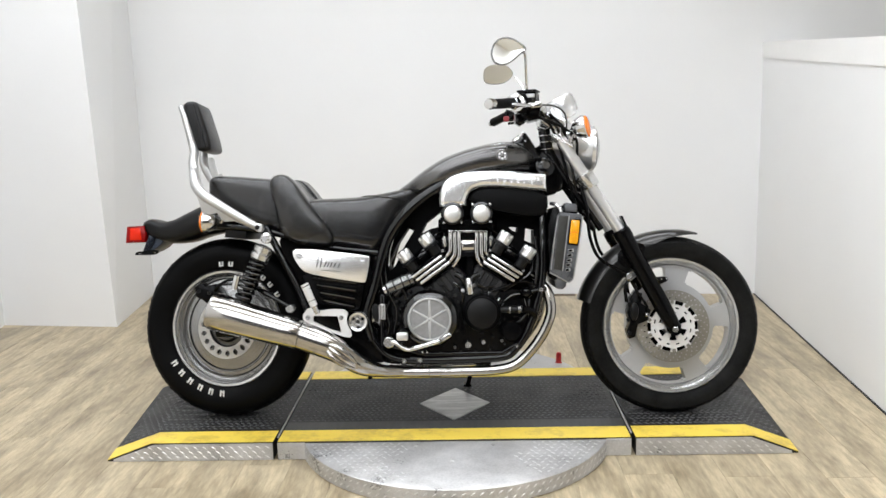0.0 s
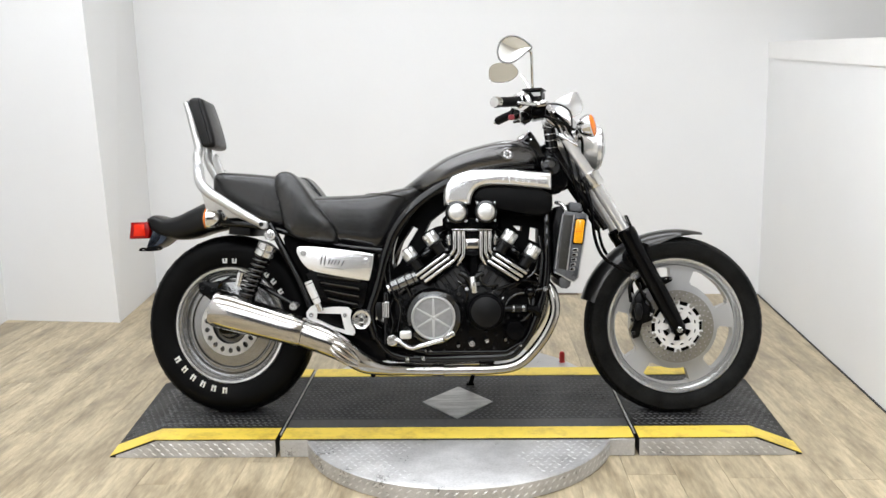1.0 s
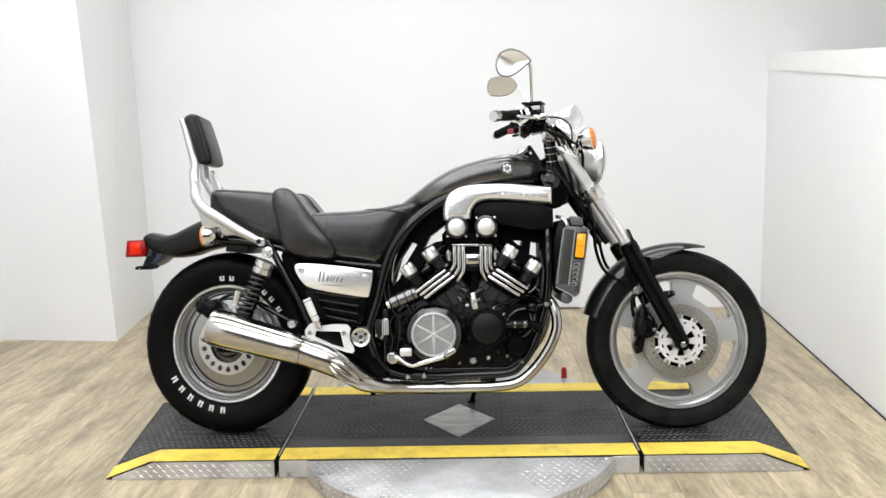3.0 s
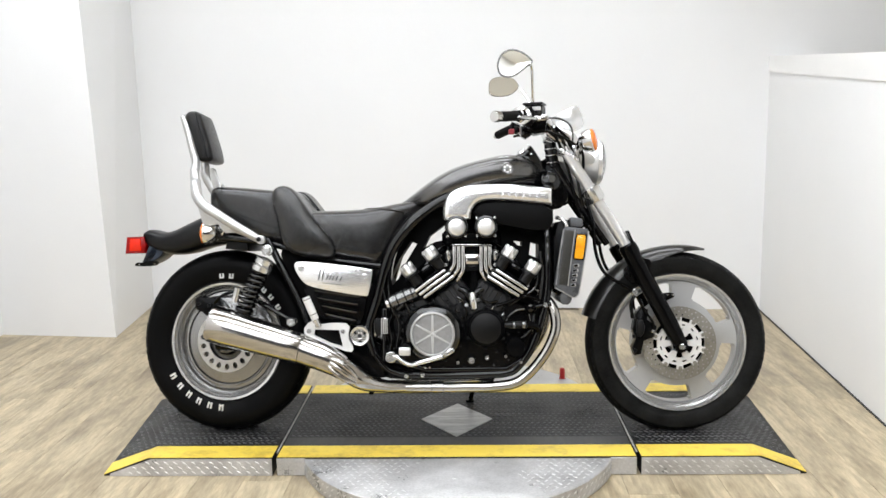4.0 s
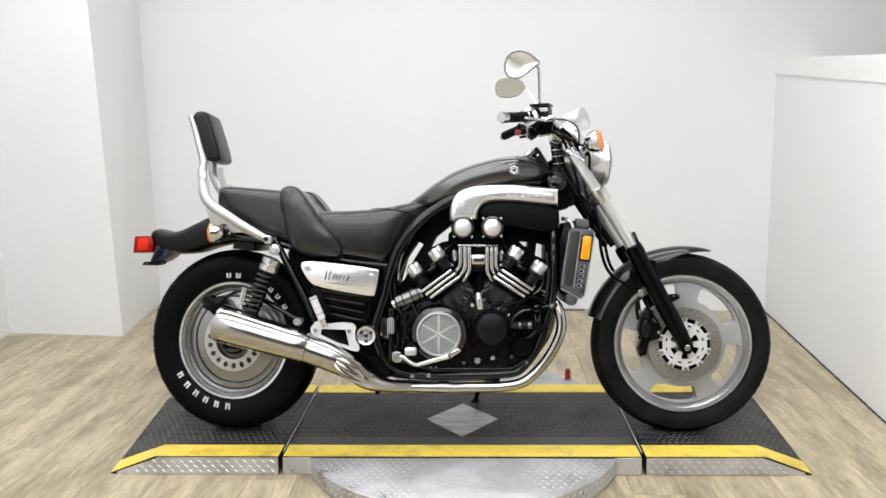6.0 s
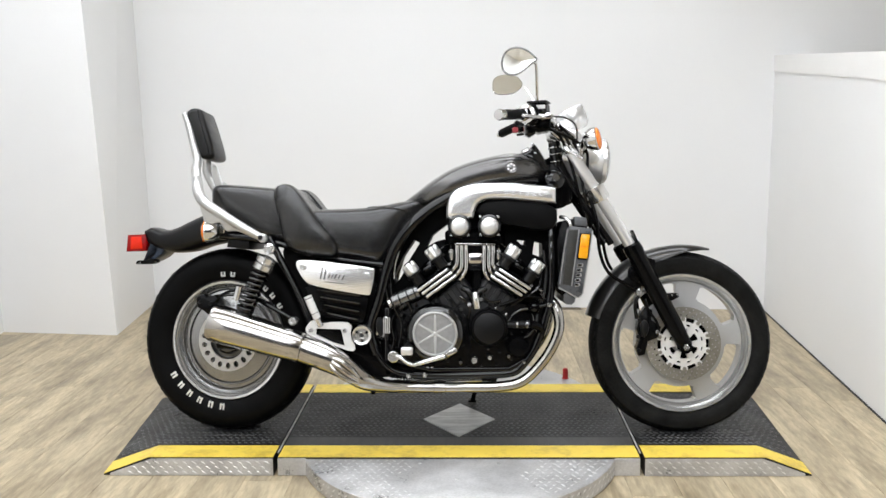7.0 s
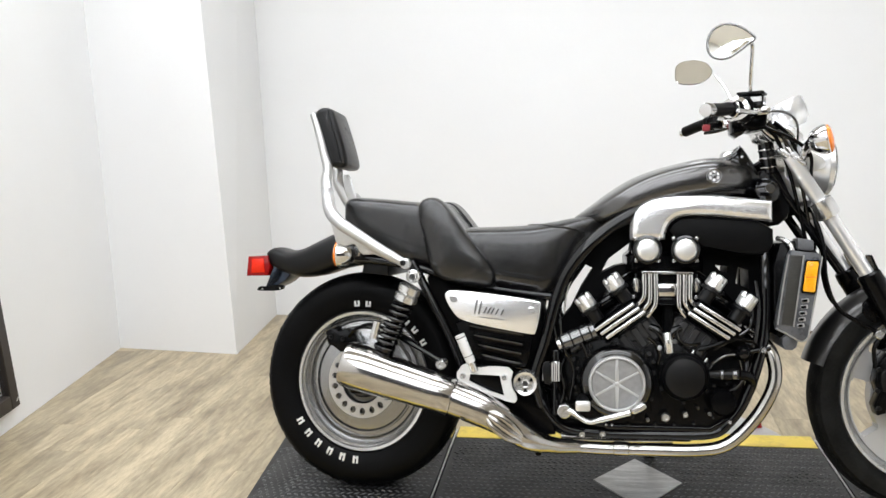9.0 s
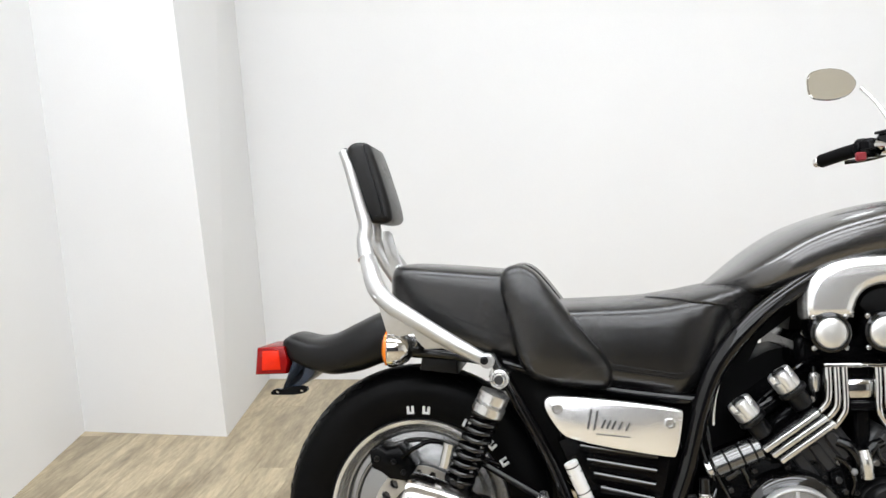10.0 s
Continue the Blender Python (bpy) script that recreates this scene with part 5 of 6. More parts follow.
part("emblem_face", lathe([(0.0155, 0), (0.0155, 0.0015), (0.007, 0.0015), (0.006, 0.0035), (0, 0.0035)], (0.203, -0.1475, 0.898), (0.04, -1, 0.12), 24), MOTOR, emb)
for a in (30, 90, 150, 210, 270, 330):
    q = Vector((0.203, -0.1482, 0.898)) + Vector((math.cos(radians(a)), 0, math.sin(radians(a)))) * 0.0108 + Vector((0.04, -1, 0.12)).normalized() * 0.001
    part("emblem_lobe", disc(q, (0.04, -1, 0.12), 0.0034, 0.0018, 10, 0.0004), SATIN, emb)
part("emblem_boss", lathe([(0.0065, 0), (0.0065, 0.003), (0.005, 0.004), (0, 0.004)], (0.203, -0.1475, 0.898), (0.04, -1, 0.12), 20), MOTOR, emb, "grey centre boss")
part("tank_lock", lathe([(0.03, 0), (0.03, 0.012), (0.024, 0.02), (0, 0.02)], (0.27, 0, 0.948), (0.3, 0, 1), 24), CHROME, tank)
part("dash_cover", prism(rounded([(0.225, 0.945), (0.265, 0.962), (0.283, 0.985), (0.295, 0.975), (0.332, 0.915), (0.342, 0.88), (0.30, 0.872), (0.255, 0.895)], 1), -0.085, 0.085, 0.012), BLACK_GLOSS, tank, "glossy black cover behind the tank")
for x, h in ((0.262, 0.968), (0.279, 0.981), (0.287, 0.952)):
    bolt(x, -0.0845, h, 0.004, tank, POLISHED, 0.003)
scoop_out = [(0.077, 0.728), (0.0785, 0.745), (0.084, 0.762), (0.093, 0.775), (0.106, 0.784), (0.122, 0.789), (0.145, 0.791), (0.20, 0.790), (0.347, 0.774), (0.347, 0.829), (0.20, 0.846), (0.10, 0.846), (0.07, 0.843), (0.04, 0.835), (0.015, 0.822), (-0.002, 0.804), (-0.011, 0.782), (-0.014, 0.755), (-0.013, 0.728)]
for sg in (-1, 1):
    sc = part("air_scoop", prism(scoop_out, sg * 0.204, sg * 0.13, 0.02, seg=6), BRUSHED, bike, "bright silver air scoop")
    for k in range(6):
        part("pressed_mark", box((0.185 + 0.022 * k, sg * 0.20405, 0.811 - 0.0022 * k), (0.009, 0.0004, 0.01), (0, 4, 0), 0.0), BRUSHED, sc)
    part("scoop_body", prism(rounded([(0.082, 0.745), (0.098, 0.775), (0.13, 0.788), (0.20, 0.788), (0.35, 0.774), (0.352, 0.70), (0.30, 0.685), (0.22, 0.70), (0.15, 0.715)], 1), sg * 0.186, sg * 0.08, 0.01), PLASTIC, bike, "black plastic air box side")

# seats
SEAT = [(-0.53, 0.63, 0.765, 0.135), (-0.48, 0.612, 0.766, 0.15), (-0.40, 0.596, 0.767, 0.156), (-0.30, 0.578, 0.77, 0.158), (-0.25, 0.568, 0.776, 0.158), (-0.215, 0.585, 0.781, 0.152), (-0.19, 0.625, 0.786, 0.145), (-0.15, 0.675, 0.793, 0.13), (-0.10, 0.732, 0.8, 0.11), (-0.05, 0.778, 0.805, 0.08), (-0.035, 0.79, 0.803, 0.05)]
seat = part("rider_seat", hull(SEAT, 0.4, 48), LEATHER, bike, "black smooth vinyl rider seat")


def on_seat(x, q, p=0.4):
    """A spot on the seat's skin: x along it, q degrees round it from the far side over the top."""
    for a, b in zip(SEAT, SEAT[1:]):
        if a[0] <= x <= b[0]:
            k = (x - a[0]) / (b[0] - a[0])
            lo, hi, w = (a[i] + (b[i] - a[i]) * k for i in (1, 2, 3))
    c, s = math.cos(radians(q)), math.sin(radians(q))
    return (x, w * math.copysign(abs(c) ** p, c), (lo + hi) / 2 + (hi - lo) / 2 * math.copysign(abs(s) ** p, s))


part("seam", tube([on_seat(-0.29 + 0.15 * k / 15, 94 + 88 * k / 15) for k in range(16)], 0.0026, 6, n=2), LEATHER, seat)
for lift, r in ((0, 0.003), (3.2, 0.0024)):
    part("seam", tube([on_seat(-0.40 + 0.19 * k / 9, 187 - lift + 4 * k / 9) for k in range(10)], r, 6, n=2), LEATHER, seat)
bolster = [(-0.592, 0.80), (-0.590, 0.838), (-0.562, 0.852), (-0.528, 0.846), (-0.488, 0.80), (-0.425, 0.708), (-0.376, 0.655), (-0.374, 0.608), (-0.40, 0.596), (-0.52, 0.612), (-0.560, 0.65), (-0.578, 0.74)]
for sg in (-1, 1):
    edge = rounded(bolster, 2)
    mx, mh = -0.495, 0.715
    rings = [[(mx + (x - mx) * q, sg * s, mh + (h - mh) * q) for x, h in edge] for s, q in ((0.09, 0.97), (0.13, 1.0), (0.152, 0.995), (0.165, 0.96), (0.174, 0.9), (0.181, 0.8), (0.186, 0.62), (0.188, 0.4), (0.189, 0.15))]
    part("seat_bolster", skin(bmesh.new(), rings), LEATHER, seat, "raised black vinyl bolster", 60)
part("seat_back", prism(rounded([(-0.588, 0.80), (-0.585, 0.832), (-0.56, 0.845), (-0.532, 0.838), (-0.502, 0.80), (-0.47, 0.762), (-0.47, 0.66), (-0.56, 0.66)], 2), -0.11, 0.11, 0.01, seg=2), LEATHER, seat, "padded lumbar rest", 60)
pill = part("pillion_seat", hull([(-0.817, 0.755, 0.83, 0.095), (-0.811, 0.73, 0.846, 0.112), (-0.797, 0.712, 0.853, 0.122), (-0.77, 0.7, 0.854, 0.13), (-0.70, 0.685, 0.849, 0.138), (-0.62, 0.662, 0.841, 0.145), (-0.575, 0.652, 0.836, 0.146), (-0.56, 0.65, 0.832, 0.145)], 0.3, 56), LEATHER, bike, "black smooth vinyl pillion seat")
part("seam", tube([(-0.80, -0.119, 0.80), (-0.7, -0.138, 0.752), (-0.60, -0.147, 0.715), (-0.567, -0.147, 0.705)], 0.0016, 6), LEATHER, pill)

# backrest
BAR = [(-0.916, -0.078, 1.1), (-0.901, -0.082, 1.06), (-0.88, -0.085, 0.98), (-0.869, -0.088, 0.937), (-0.872, -0.095, 0.905), (-0.864, -0.112, 0.87)]
BAR_FAR = [(-0.92, 0.045, 1.1), (-0.906, 0.045, 1.06), (-0.886, 0.045, 0.98), (-0.876, 0.045, 0.937), (-0.875, 0.046, 0.905), (-0.853, 0.05, 0.86), (-0.817, 0.055, 0.80)]
ARM = [(-0.864, -0.112, 0.87), (-0.843, -0.16, 0.818), (-0.811, -0.187, 0.784), (-0.76, -0.197, 0.751), (-0.705, -0.2, 0.716), (-0.66, -0.2, 0.689), (-0.617, -0.2, 0.666)]
BAR_R, ARM_R = [0.009, 0.0115, 0.0128, 0.0152, 0.016, 0.0172], [0.0182, 0.0188, 0.0178, 0.0165, 0.0155, 0.015, 0.0115]
rest = part("backrest_bar", tube(BAR, BAR_R, 16), SATIN, bike, "satin aluminium backrest frame")
part("far_bar", tube(BAR_FAR, [*BAR_R, 0.016], 16), SATIN, rest)
part("inner_plate", prism(rounded([(-0.862, 0.93), (-0.836, 0.93), (-0.83, 0.9), (-0.8, 0.82), (-0.815, 0.80), (-0.846, 0.85)], 1), 0.034, 0.04, 0.002), SATIN, rest, "flat backrest plate")
part("plate_bolt", lathe([(0.008, 0), (0.008, 0.004), (0.005, 0.006), (0, 0.006)], (-0.822, 0.034, 0.845), (0, -1, 0), 14), POLISHED, rest)
part("cross_bar", tube([(-0.91, -0.072, 1.098), (-0.914, -0.012, 1.103), (-0.91, 0.05, 1.098)], 0.01, 10), POLISHED, rest)
web = [(-0.842, 0.80), (-0.834, 0.79), (-0.814, 0.719), (-0.793, 0.717), (-0.764, 0.722), (-0.748, 0.70), (-0.74, 0.692), (-0.707, 0.693), (-0.66, 0.674), (-0.66, 0.688), (-0.76, 0.751), (-0.811, 0.784)]
for sg in (-1, 1):
    line = ARM if sg < 0 else mir(ARM)
    a_ob = part("mounting_arm", tube(line, ARM_R, 16), SATIN, rest, "satin aluminium mounting arm")
    part("arm_web", prism(web, sg * 0.194, sg * 0.184, 0.002), SATIN, a_ob)
    part("arm_end", disc((-0.619, sg * 0.186, 0.668), (0, sg, 0), 0.0145, 0.026, 24, 0.004), SATIN, a_ob)
    part("arm_bolt", lathe([(0.008, 0), (0.008, 0.003), (0.005, 0.004), (0.004, 0.002), (0, 0.002)], (-0.624, sg * 0.211, 0.67), (0, sg, 0), 14), BLACK_COVER, a_ob)
    part("arm_joint", rod((-0.8645, sg * 0.111, 0.872), (-0.863, sg * 0.114, 0.866), 0.0188, 16), POLISHED, rest)
pad = part("backrest_pad", prism(rounded([(-0.912, 1.088), (-0.9, 1.118), (-0.862, 1.118), (-0.85, 1.10), (-0.809, 0.962), (-0.818, 0.942), (-0.855, 0.942), (-0.868, 0.955)], 2), -0.088, 0.076, 0.015, seg=4), PAD_VINYL, rest, "black padded backrest cushion", 60)
part("pad_piping", tube([(-0.868, -0.087, 1.11), (-0.858, -0.0893, 1.07), (-0.838, -0.0893, 1.0), (-0.83, -0.087, 0.955)], 0.0025, 6), PAD_VINYL, pad)

# tail, lamp and plate holder
tail = part("tail_fender", hull([(-1.066, 0.668, 0.702, 0.06), (-1.045, 0.645, 0.71, 0.075), (-1.0, 0.628, 0.7, 0.09), (-0.955, 0.62, 0.708, 0.1), (-0.9, 0.626, 0.733, 0.11), (-0.84, 0.645, 0.757, 0.115), (-0.76, 0.658, 0.765, 0.115), (-0.66, 0.658, 0.74, 0.11), (-0.60, 0.65, 0.70, 0.1)], 0.6, 28), BLACK_COVER, bike, "dark rear mudguard with a raised tail")
lamp_ob = part("tail_lamp", prism([(-1.12, 0.684), (-1.06, 0.686), (-1.052, 0.656), (-1.058, 0.627), (-1.126, 0.626)], -0.075, 0.075, 0.005), DARK_RED, tail, "red tail lamp")
part("lamp_window", prism([(-1.108, 0.677), (-1.071, 0.678), (-1.068, 0.636), (-1.110, 0.635)], -0.0785, 0.0785, 0.003), RED_LENS, lamp_ob, "bright red lens")
part("lamp_rear", box((-1.117, 0, 0.658), (0.01, 0.13, 0.045), (0, -8, 0), 0.004), RED_LENS, lamp_ob)
part("lamp_bracket", prism(rounded([(-1.045, 0.69), (-0.99, 0.66), (-0.985, 0.64), (-1.005, 0.612), (-1.045, 0.59), (-1.075, 0.584), (-1.07, 0.596), (-1.035, 0.612), (-1.02, 0.635), (-1.03, 0.66)], 1), -0.07, 0.06, 0.006), GREY_PLASTIC, tail, "dark blue-grey lamp bracket")
part("plate_tab", prism(rounded([(-1.095, 0.583), (-1.085, 0.596), (-1.06, 0.594), (-1.05, 0.6), (-1.012, 0.6), (-1.01, 0.588), (-1.03, 0.582), (-1.075, 0.582)], 1), -0.075, -0.062, 0.002, holes=[[(-1.085, 0.586), (-1.078, 0.591), (-1.072, 0.586)], [(-1.03, 0.587), (-1.025, 0.594), (-1.018, 0.589)]]), BLACK_SATIN, tail, "small steel plate holder tab")
part("under_box", prism([(-0.746, 0.681), (-0.678, 0.667), (-0.676, 0.63), (-0.754, 0.639)], -0.15, 0.15, 0.006), BLACK_COVER, tail)


def indicator(x, s, h, direction, parent, r):
    sg = 1 if s > 0 else -1
    body = part("turn_signal", lathe([(0.0, -r * 1.1), (r * 0.35, -r * 1.06), (r * 0.65, -r * 0.88), (r * 0.88, -r * 0.55), (r, -r * 0.12), (r, 0.004), (r * 0.92, 0.007)], (x, s, h), direction, 28), CHROME, parent, "round chrome turn signal")
    part("lens", lathe([(r * 0.94, 0.002), (r * 0.92, r * 0.28), (r * 0.7, r * 0.42), (0, r * 0.5)], (x, s, h), direction, 28), AMBER, body, "amber lens")
    return body


for sg in (-1, 1):
    sig = indicator(-0.797, sg * 0.215, 0.693, (-1, 0, 0.05), bike, 0.038)
    part("stalk", tube([(-0.778, sg * 0.215, 0.693), (-0.765, sg * 0.17, 0.70), (-0.755, sg * 0.11, 0.70)], [0.014, 0.012, 0.012], 12), POLISHED, sig)
    part("stalk_nut", rod((-0.765, sg * 0.175, 0.70), (-0.76, sg * 0.155, 0.70), 0.017, 6), CHROME, sig)

# rear shocks
for sg in (-1, 1):
    a, b = Vector((-0.599, sg * 0.185, 0.625)), Vector((-0.698, sg * 0.175, 0.405))
    d = (b - a)
    sh = part("rear_shock", rod(a + d * 0.12, b, 0.013, 14), BLACK_GLOSS, bike, "coil-over rear shock absorber")
    aa, uu, vv = basis(d)
    pts = []
    turns, steps = 8.5, 150
    for k in range(steps + 1):
        q = k / steps
        w = 2 * math.pi * turns * q
        pts.append(a + d * (0.24 + 0.62 * q) + (uu * math.cos(w) + vv * math.sin(w)) * 0.0255)
    part("coil_spring", tube(pts, 0.0055, 10, smooth=False), SPRING_BLACK, sh, "glossy black coil spring")
    part("top_collar", lathe([(0.018, 0), (0.031, 0.004), (0.031, 0.022), (0.026, 0.026), (0.033, 0.03), (0.033, 0.046), (0.02, 0.05)], a + d * 0.08, d, 10), POLISHED, sh, "silver preload collar")
    part("bottom_collar", disc(a + d * 0.85, d, 0.03, 0.012, 20), BLACK_GLOSS, sh)
    part("top_eye", disc(a + Vector((0, -sg * 0.02, 0.008)), (0, sg, 0), 0.0185, 0.04, 24, 0.004), POLISHED, sh)
    part("eye_bolt", disc(a + Vector((0, sg * 0.02, 0.008)), (0, sg, 0), 0.011, 0.008, 12), CHROME, sh)
    part("bottom_eye", disc(b + Vector((0, -sg * 0.018, 0)), (0, sg, 0), 0.017, 0.036, 20, 0.004), POLISHED, sh)
    part("reservoir", tube([a + d * 0.62 + Vector((-0.040, sg * 0.01, 0.02)), a + d * 0.74 + Vector((-0.040, sg * 0.01, 0))], 0.0115, 12), POLISHED, sh)
cal = part("rear_caliper", prism([(-0.872, 0.468), (-0.85, 0.478), (-0.835, 0.468), (-0.81, 0.476), (-0.79, 0.458), (-0.775, 0.43), (-0.79, 0.405), (-0.83, 0.41), (-0.848, 0.425), (-0.866, 0.432)], -0.115, -0.04, 0.005), BLACK_SATIN, bike, "black rear brake caliper")
for x, h in ((-0.855, 0.453), (-0.82, 0.447), (-0.8, 0.425)):
    bolt(x, -0.115, h, 0.006, cal, BLACK_COVER, 0.008)
part("caliper_hose", tube([(-0.80, -0.12, 0.455), (-0.77, -0.14, 0.48), (-0.72, -0.13, 0.49), (-0.6, -0.12, 0.44)], 0.005, 8), BLACK_SATIN, cal)

# radiator
RAD_GREY = mat("weathered_grey_plastic", (0.1, 0.104, 0.113), 0.32, vary=0.55, scale=30, fine=140, rough_vary=0.12)
CORE = mat("dusty_radiator_core", (0.03, 0.029, 0.024), 0.5, vary=0.5, scale=60, fine=300, rough_vary=0.1)
rad = part("radiator", prism(rounded([(0.352, 0.715), (0.42, 0.728), (0.462, 0.712), (0.426, 0.47), (0.385, 0.455), (0.352, 0.49)], 1), -0.165, 0.165, 0.006), BLACK_SATIN, bike, "black radiator with grey end cover")
part("end_cover", prism(rounded([(0.386, 0.702), (0.4675, 0.692), (0.431, 0.474), (0.416, 0.463), (0.35, 0.499)], 1, 0.07), -0.196, -0.160, 0.004), RAD_GREY, rad, "weathered grey end cover")
core = part("core_panel", prism([(0.387, 0.69), (0.418, 0.687), (0.393, 0.506), (0.365, 0.511)], -0.1985, -0.194, 0.001), CORE, rad, "dusty dark radiator core")
for k in range(22):
    q = k / 21
    part("core_fin", box((0.4015 - 0.0225 * q, -0.199, 0.684 - 0.172 * q), (0.027, 0.0012, 0.0022), (0, -3, 0), 0.0003), CORE, core)
for pts in ([(0.42, -0.197, 0.688), (0.408, -0.197, 0.6), (0.395, -0.197, 0.505)], [(0.383, -0.197, 0.691), (0.369, -0.197, 0.607), (0.356, -0.197, 0.51)], [(0.352, -0.195, 0.5), (0.38, -0.196, 0.485), (0.414, -0.195, 0.467), (0.43, -0.195, 0.477)], [(0.431, -0.195, 0.48), (0.449, -0.195, 0.585), (0.465, -0.195, 0.685)]):
    part("cover_edge", tube(pts, 0.0022, 6), SATIN, rad)
part("top_cap", prism(rounded([(0.406, 0.733), (0.446, 0.727), (0.447, 0.699), (0.408, 0.702)], 1, 0.12), -0.188, -0.13, 0.004), RAD_GREY, rad)
part("lower_tank", prism(rounded([(0.371, 0.484), (0.413, 0.479), (0.405, 0.441), (0.371, 0.444)], 1), -0.182, 0.12, 0.005), RAD_GREY, rad, "grey lower tank")
part("hose_elbow", tube([(0.364, -0.15, 0.732), (0.379, -0.17, 0.727), (0.391, -0.181, 0.714), (0.395, -0.183, 0.70)], 0.0065, 10), POLISHED, rad, "silver hose elbow")
part("elbow_clip", disc((0.388, -0.178, 0.719), (0.6, -0.4, -0.8), 0.0088, 0.005, 14), POLISHED, rad)
refl = part("side_reflector", prism(rounded([(0.4264, 0.674), (0.4555, 0.672), (0.4457, 0.593), (0.4156, 0.596)], 1, 0.08), -0.206, -0.197, 0.003), AMBER_REFLECTOR, rad, "amber rectangular side reflector")
part("reflector_bar", box((0.4355, -0.2065, 0.633), (0.029, 0.002, 0.0025), bevel=0.0005), AMBER, refl)
part("reflector_rim", prism(rounded([(0.423, 0.678), (0.459, 0.676), (0.449, 0.589), (0.412, 0.592)], 1, 0.08), -0.202, -0.195, 0.002), BLACK_SATIN, refl)
for k in range(5):
    q = k / 4
    vent = part("vent", box((0.4235 - 0.0105 * q, -0.1975, 0.572 - 0.064 * q), (0.019 - 0.002 * q, 0.004, 0.0105), (0, -8, 0), 0.0015), SATIN, rad)
    # black block on the vent stands for the shaded notch
    part("vent_slot", box((0.4215 - 0.0105 * q, -0.1992, 0.572 - 0.064 * q), (0.013 - 0.002 * q, 0.003, 0.0065), (0, -8, 0), 0.0005), BLACK_SATIN, vent)
part("hose_knob", lathe([(0.0, 0.022), (0.012, 0.02), (0.019, 0.01), (0.021, 0), (0.019, -0.012), (0.008, -0.02)], (0.272, -0.185, 0.434), (0, -1, 0), 20), BLACK_GLOSS, rad)
part("knob_link", rod((0.29, -0.185, 0.437), (0.342, -0.18, 0.447), 0.006), BLACK_GLOSS, rad)
bolt(0.321, -0.192, 0.443, 0.009, rad, POLISHED, 0.01)
part("thin_pipe", tube([(0.255, -0.185, 0.43), (0.225, -0.186, 0.425), (0.2, -0.18, 0.405), (0.19, -0.17, 0.39)], 0.0042, 8), DARK_METAL, rad)

# front fork, clamps, steering head
F0, F1, F2 = Vector((0.405, 0, 0.955)), Vector((0.603, 0, 0.640)), Vector((0.783, 0, 0.300))
for sg in (-1, 1):
    off = Vector((0, sg * 0.105, 0))
    fork = part("fork_leg", rod(F0 + off, F1 + off * 1.0 + (F2 - F1) * 0.1, 0.0195, 24), LIT_CHROME, bike, "chrome fork tube with black slider")
    d = (F2 - F1).normalized()
    part("slider", lathe([(0.024, 0), (0.031, 0.006), (0.032, 0.03), (0.0295, 0.05), (0.029, 0.30), (0.0265, 0.345), (0.024, 0.385), (0.018, 0.392)], F1 + off, d, 28), BLACK_SATIN, fork, "matt black fork slider")
    part("dust_fin", box(F1 + off + Vector((0.016, sg * -0.005, 0.018)), (0.006, 0.045, 0.062), (0, -24, 0), 0.002), BLACK_SATIN, fork)
    part("axle_boss", disc(Vector((FX, sg * 0.085, FH - 0.01)), (0, sg, 0), 0.022, 0.04, 24, 0.004), BLACK_SATIN, fork)
    part("axle_nut", disc(Vector((FX, sg * 0.125, FH - 0.01)), (0, sg, 0), 0.011, 0.008, 6), POLISHED, fork)
    mid = F0.lerp(F1, 0.46)
    part("fork_clamp", lathe([(0.022, -0.028), (0.03, -0.024), (0.031, 0.02), (0.027, 0.026), (0.022, 0.027)], mid + off, d, 24), POLISHED, fork, "silver lower fork clamp")
    part("fork_cap", disc(F0 + off, -d, 0.019, 0.02, 20), CHROME, fork)
    part("reinforcing_tube", rod(F0 + Vector((-0.055, sg * 0.075, -0.03)), F1 + Vector((-0.06, sg * 0.085, 0.0)), 0.012, 14), BLACK_GLOSS, fork)
    cal = part("front_caliper", prism([(0.634, 0.40), (0.654, 0.428), (0.676, 0.418), (0.672, 0.385), (0.705, 0.36), (0.695, 0.325), (0.66, 0.312), (0.65, 0.268), (0.63, 0.262), (0.622, 0.288), (0.634, 0.318), (0.624, 0.35)], sg * 0.106, sg * 0.05, 0.005), BLACK_SATIN, fork, "black front brake caliper")
    part("caliper_half", prism(rounded([(0.632, 0.378), (0.652, 0.39), (0.664, 0.36), (0.652, 0.325), (0.634, 0.33)], 1), sg * 0.118, sg * 0.104, 0.004), BLACK_COVER, cal)
    part("bleed_pipe", tube([(0.648, sg * 0.112, 0.455), (0.66, sg * 0.114, 0.42), (0.688, sg * 0.112, 0.378), (0.694, sg * 0.11, 0.35)], 0.0042, 8), BLACK_SATIN, cal)
    for x, h in ((0.63, 0.385), (0.628, 0.283), (0.69, 0.345), (0.625, 0.33)):
        part("caliper_bolt", disc((x, sg * 0.112, h), (0, sg, 0), 0.007, 0.008, 10), POLISHED if h < 0.36 and x > 0.65 else BLACK_COVER, cal)
    part("brake_hose", tube([(0.62, sg * 0.115, 0.39), (0.615, sg * 0.12, 0.44), (0.628, sg * 0.12, 0.478), (0.585, sg * 0.12, 0.505), (0.525, sg * 0.12, 0.548), (0.498, sg * 0.115, 0.62), (0.49, sg * 0.11, 0.72), (0.47, sg * 0.09, 0.80)], 0.0058, 8, n=8), BLACK_SATIN, cal, "black brake hose")
    part("hose_union", disc((0.628, sg * 0.105, 0.478), (0, sg, 0), 0.012, 0.022, 12), POLISHED, cal)
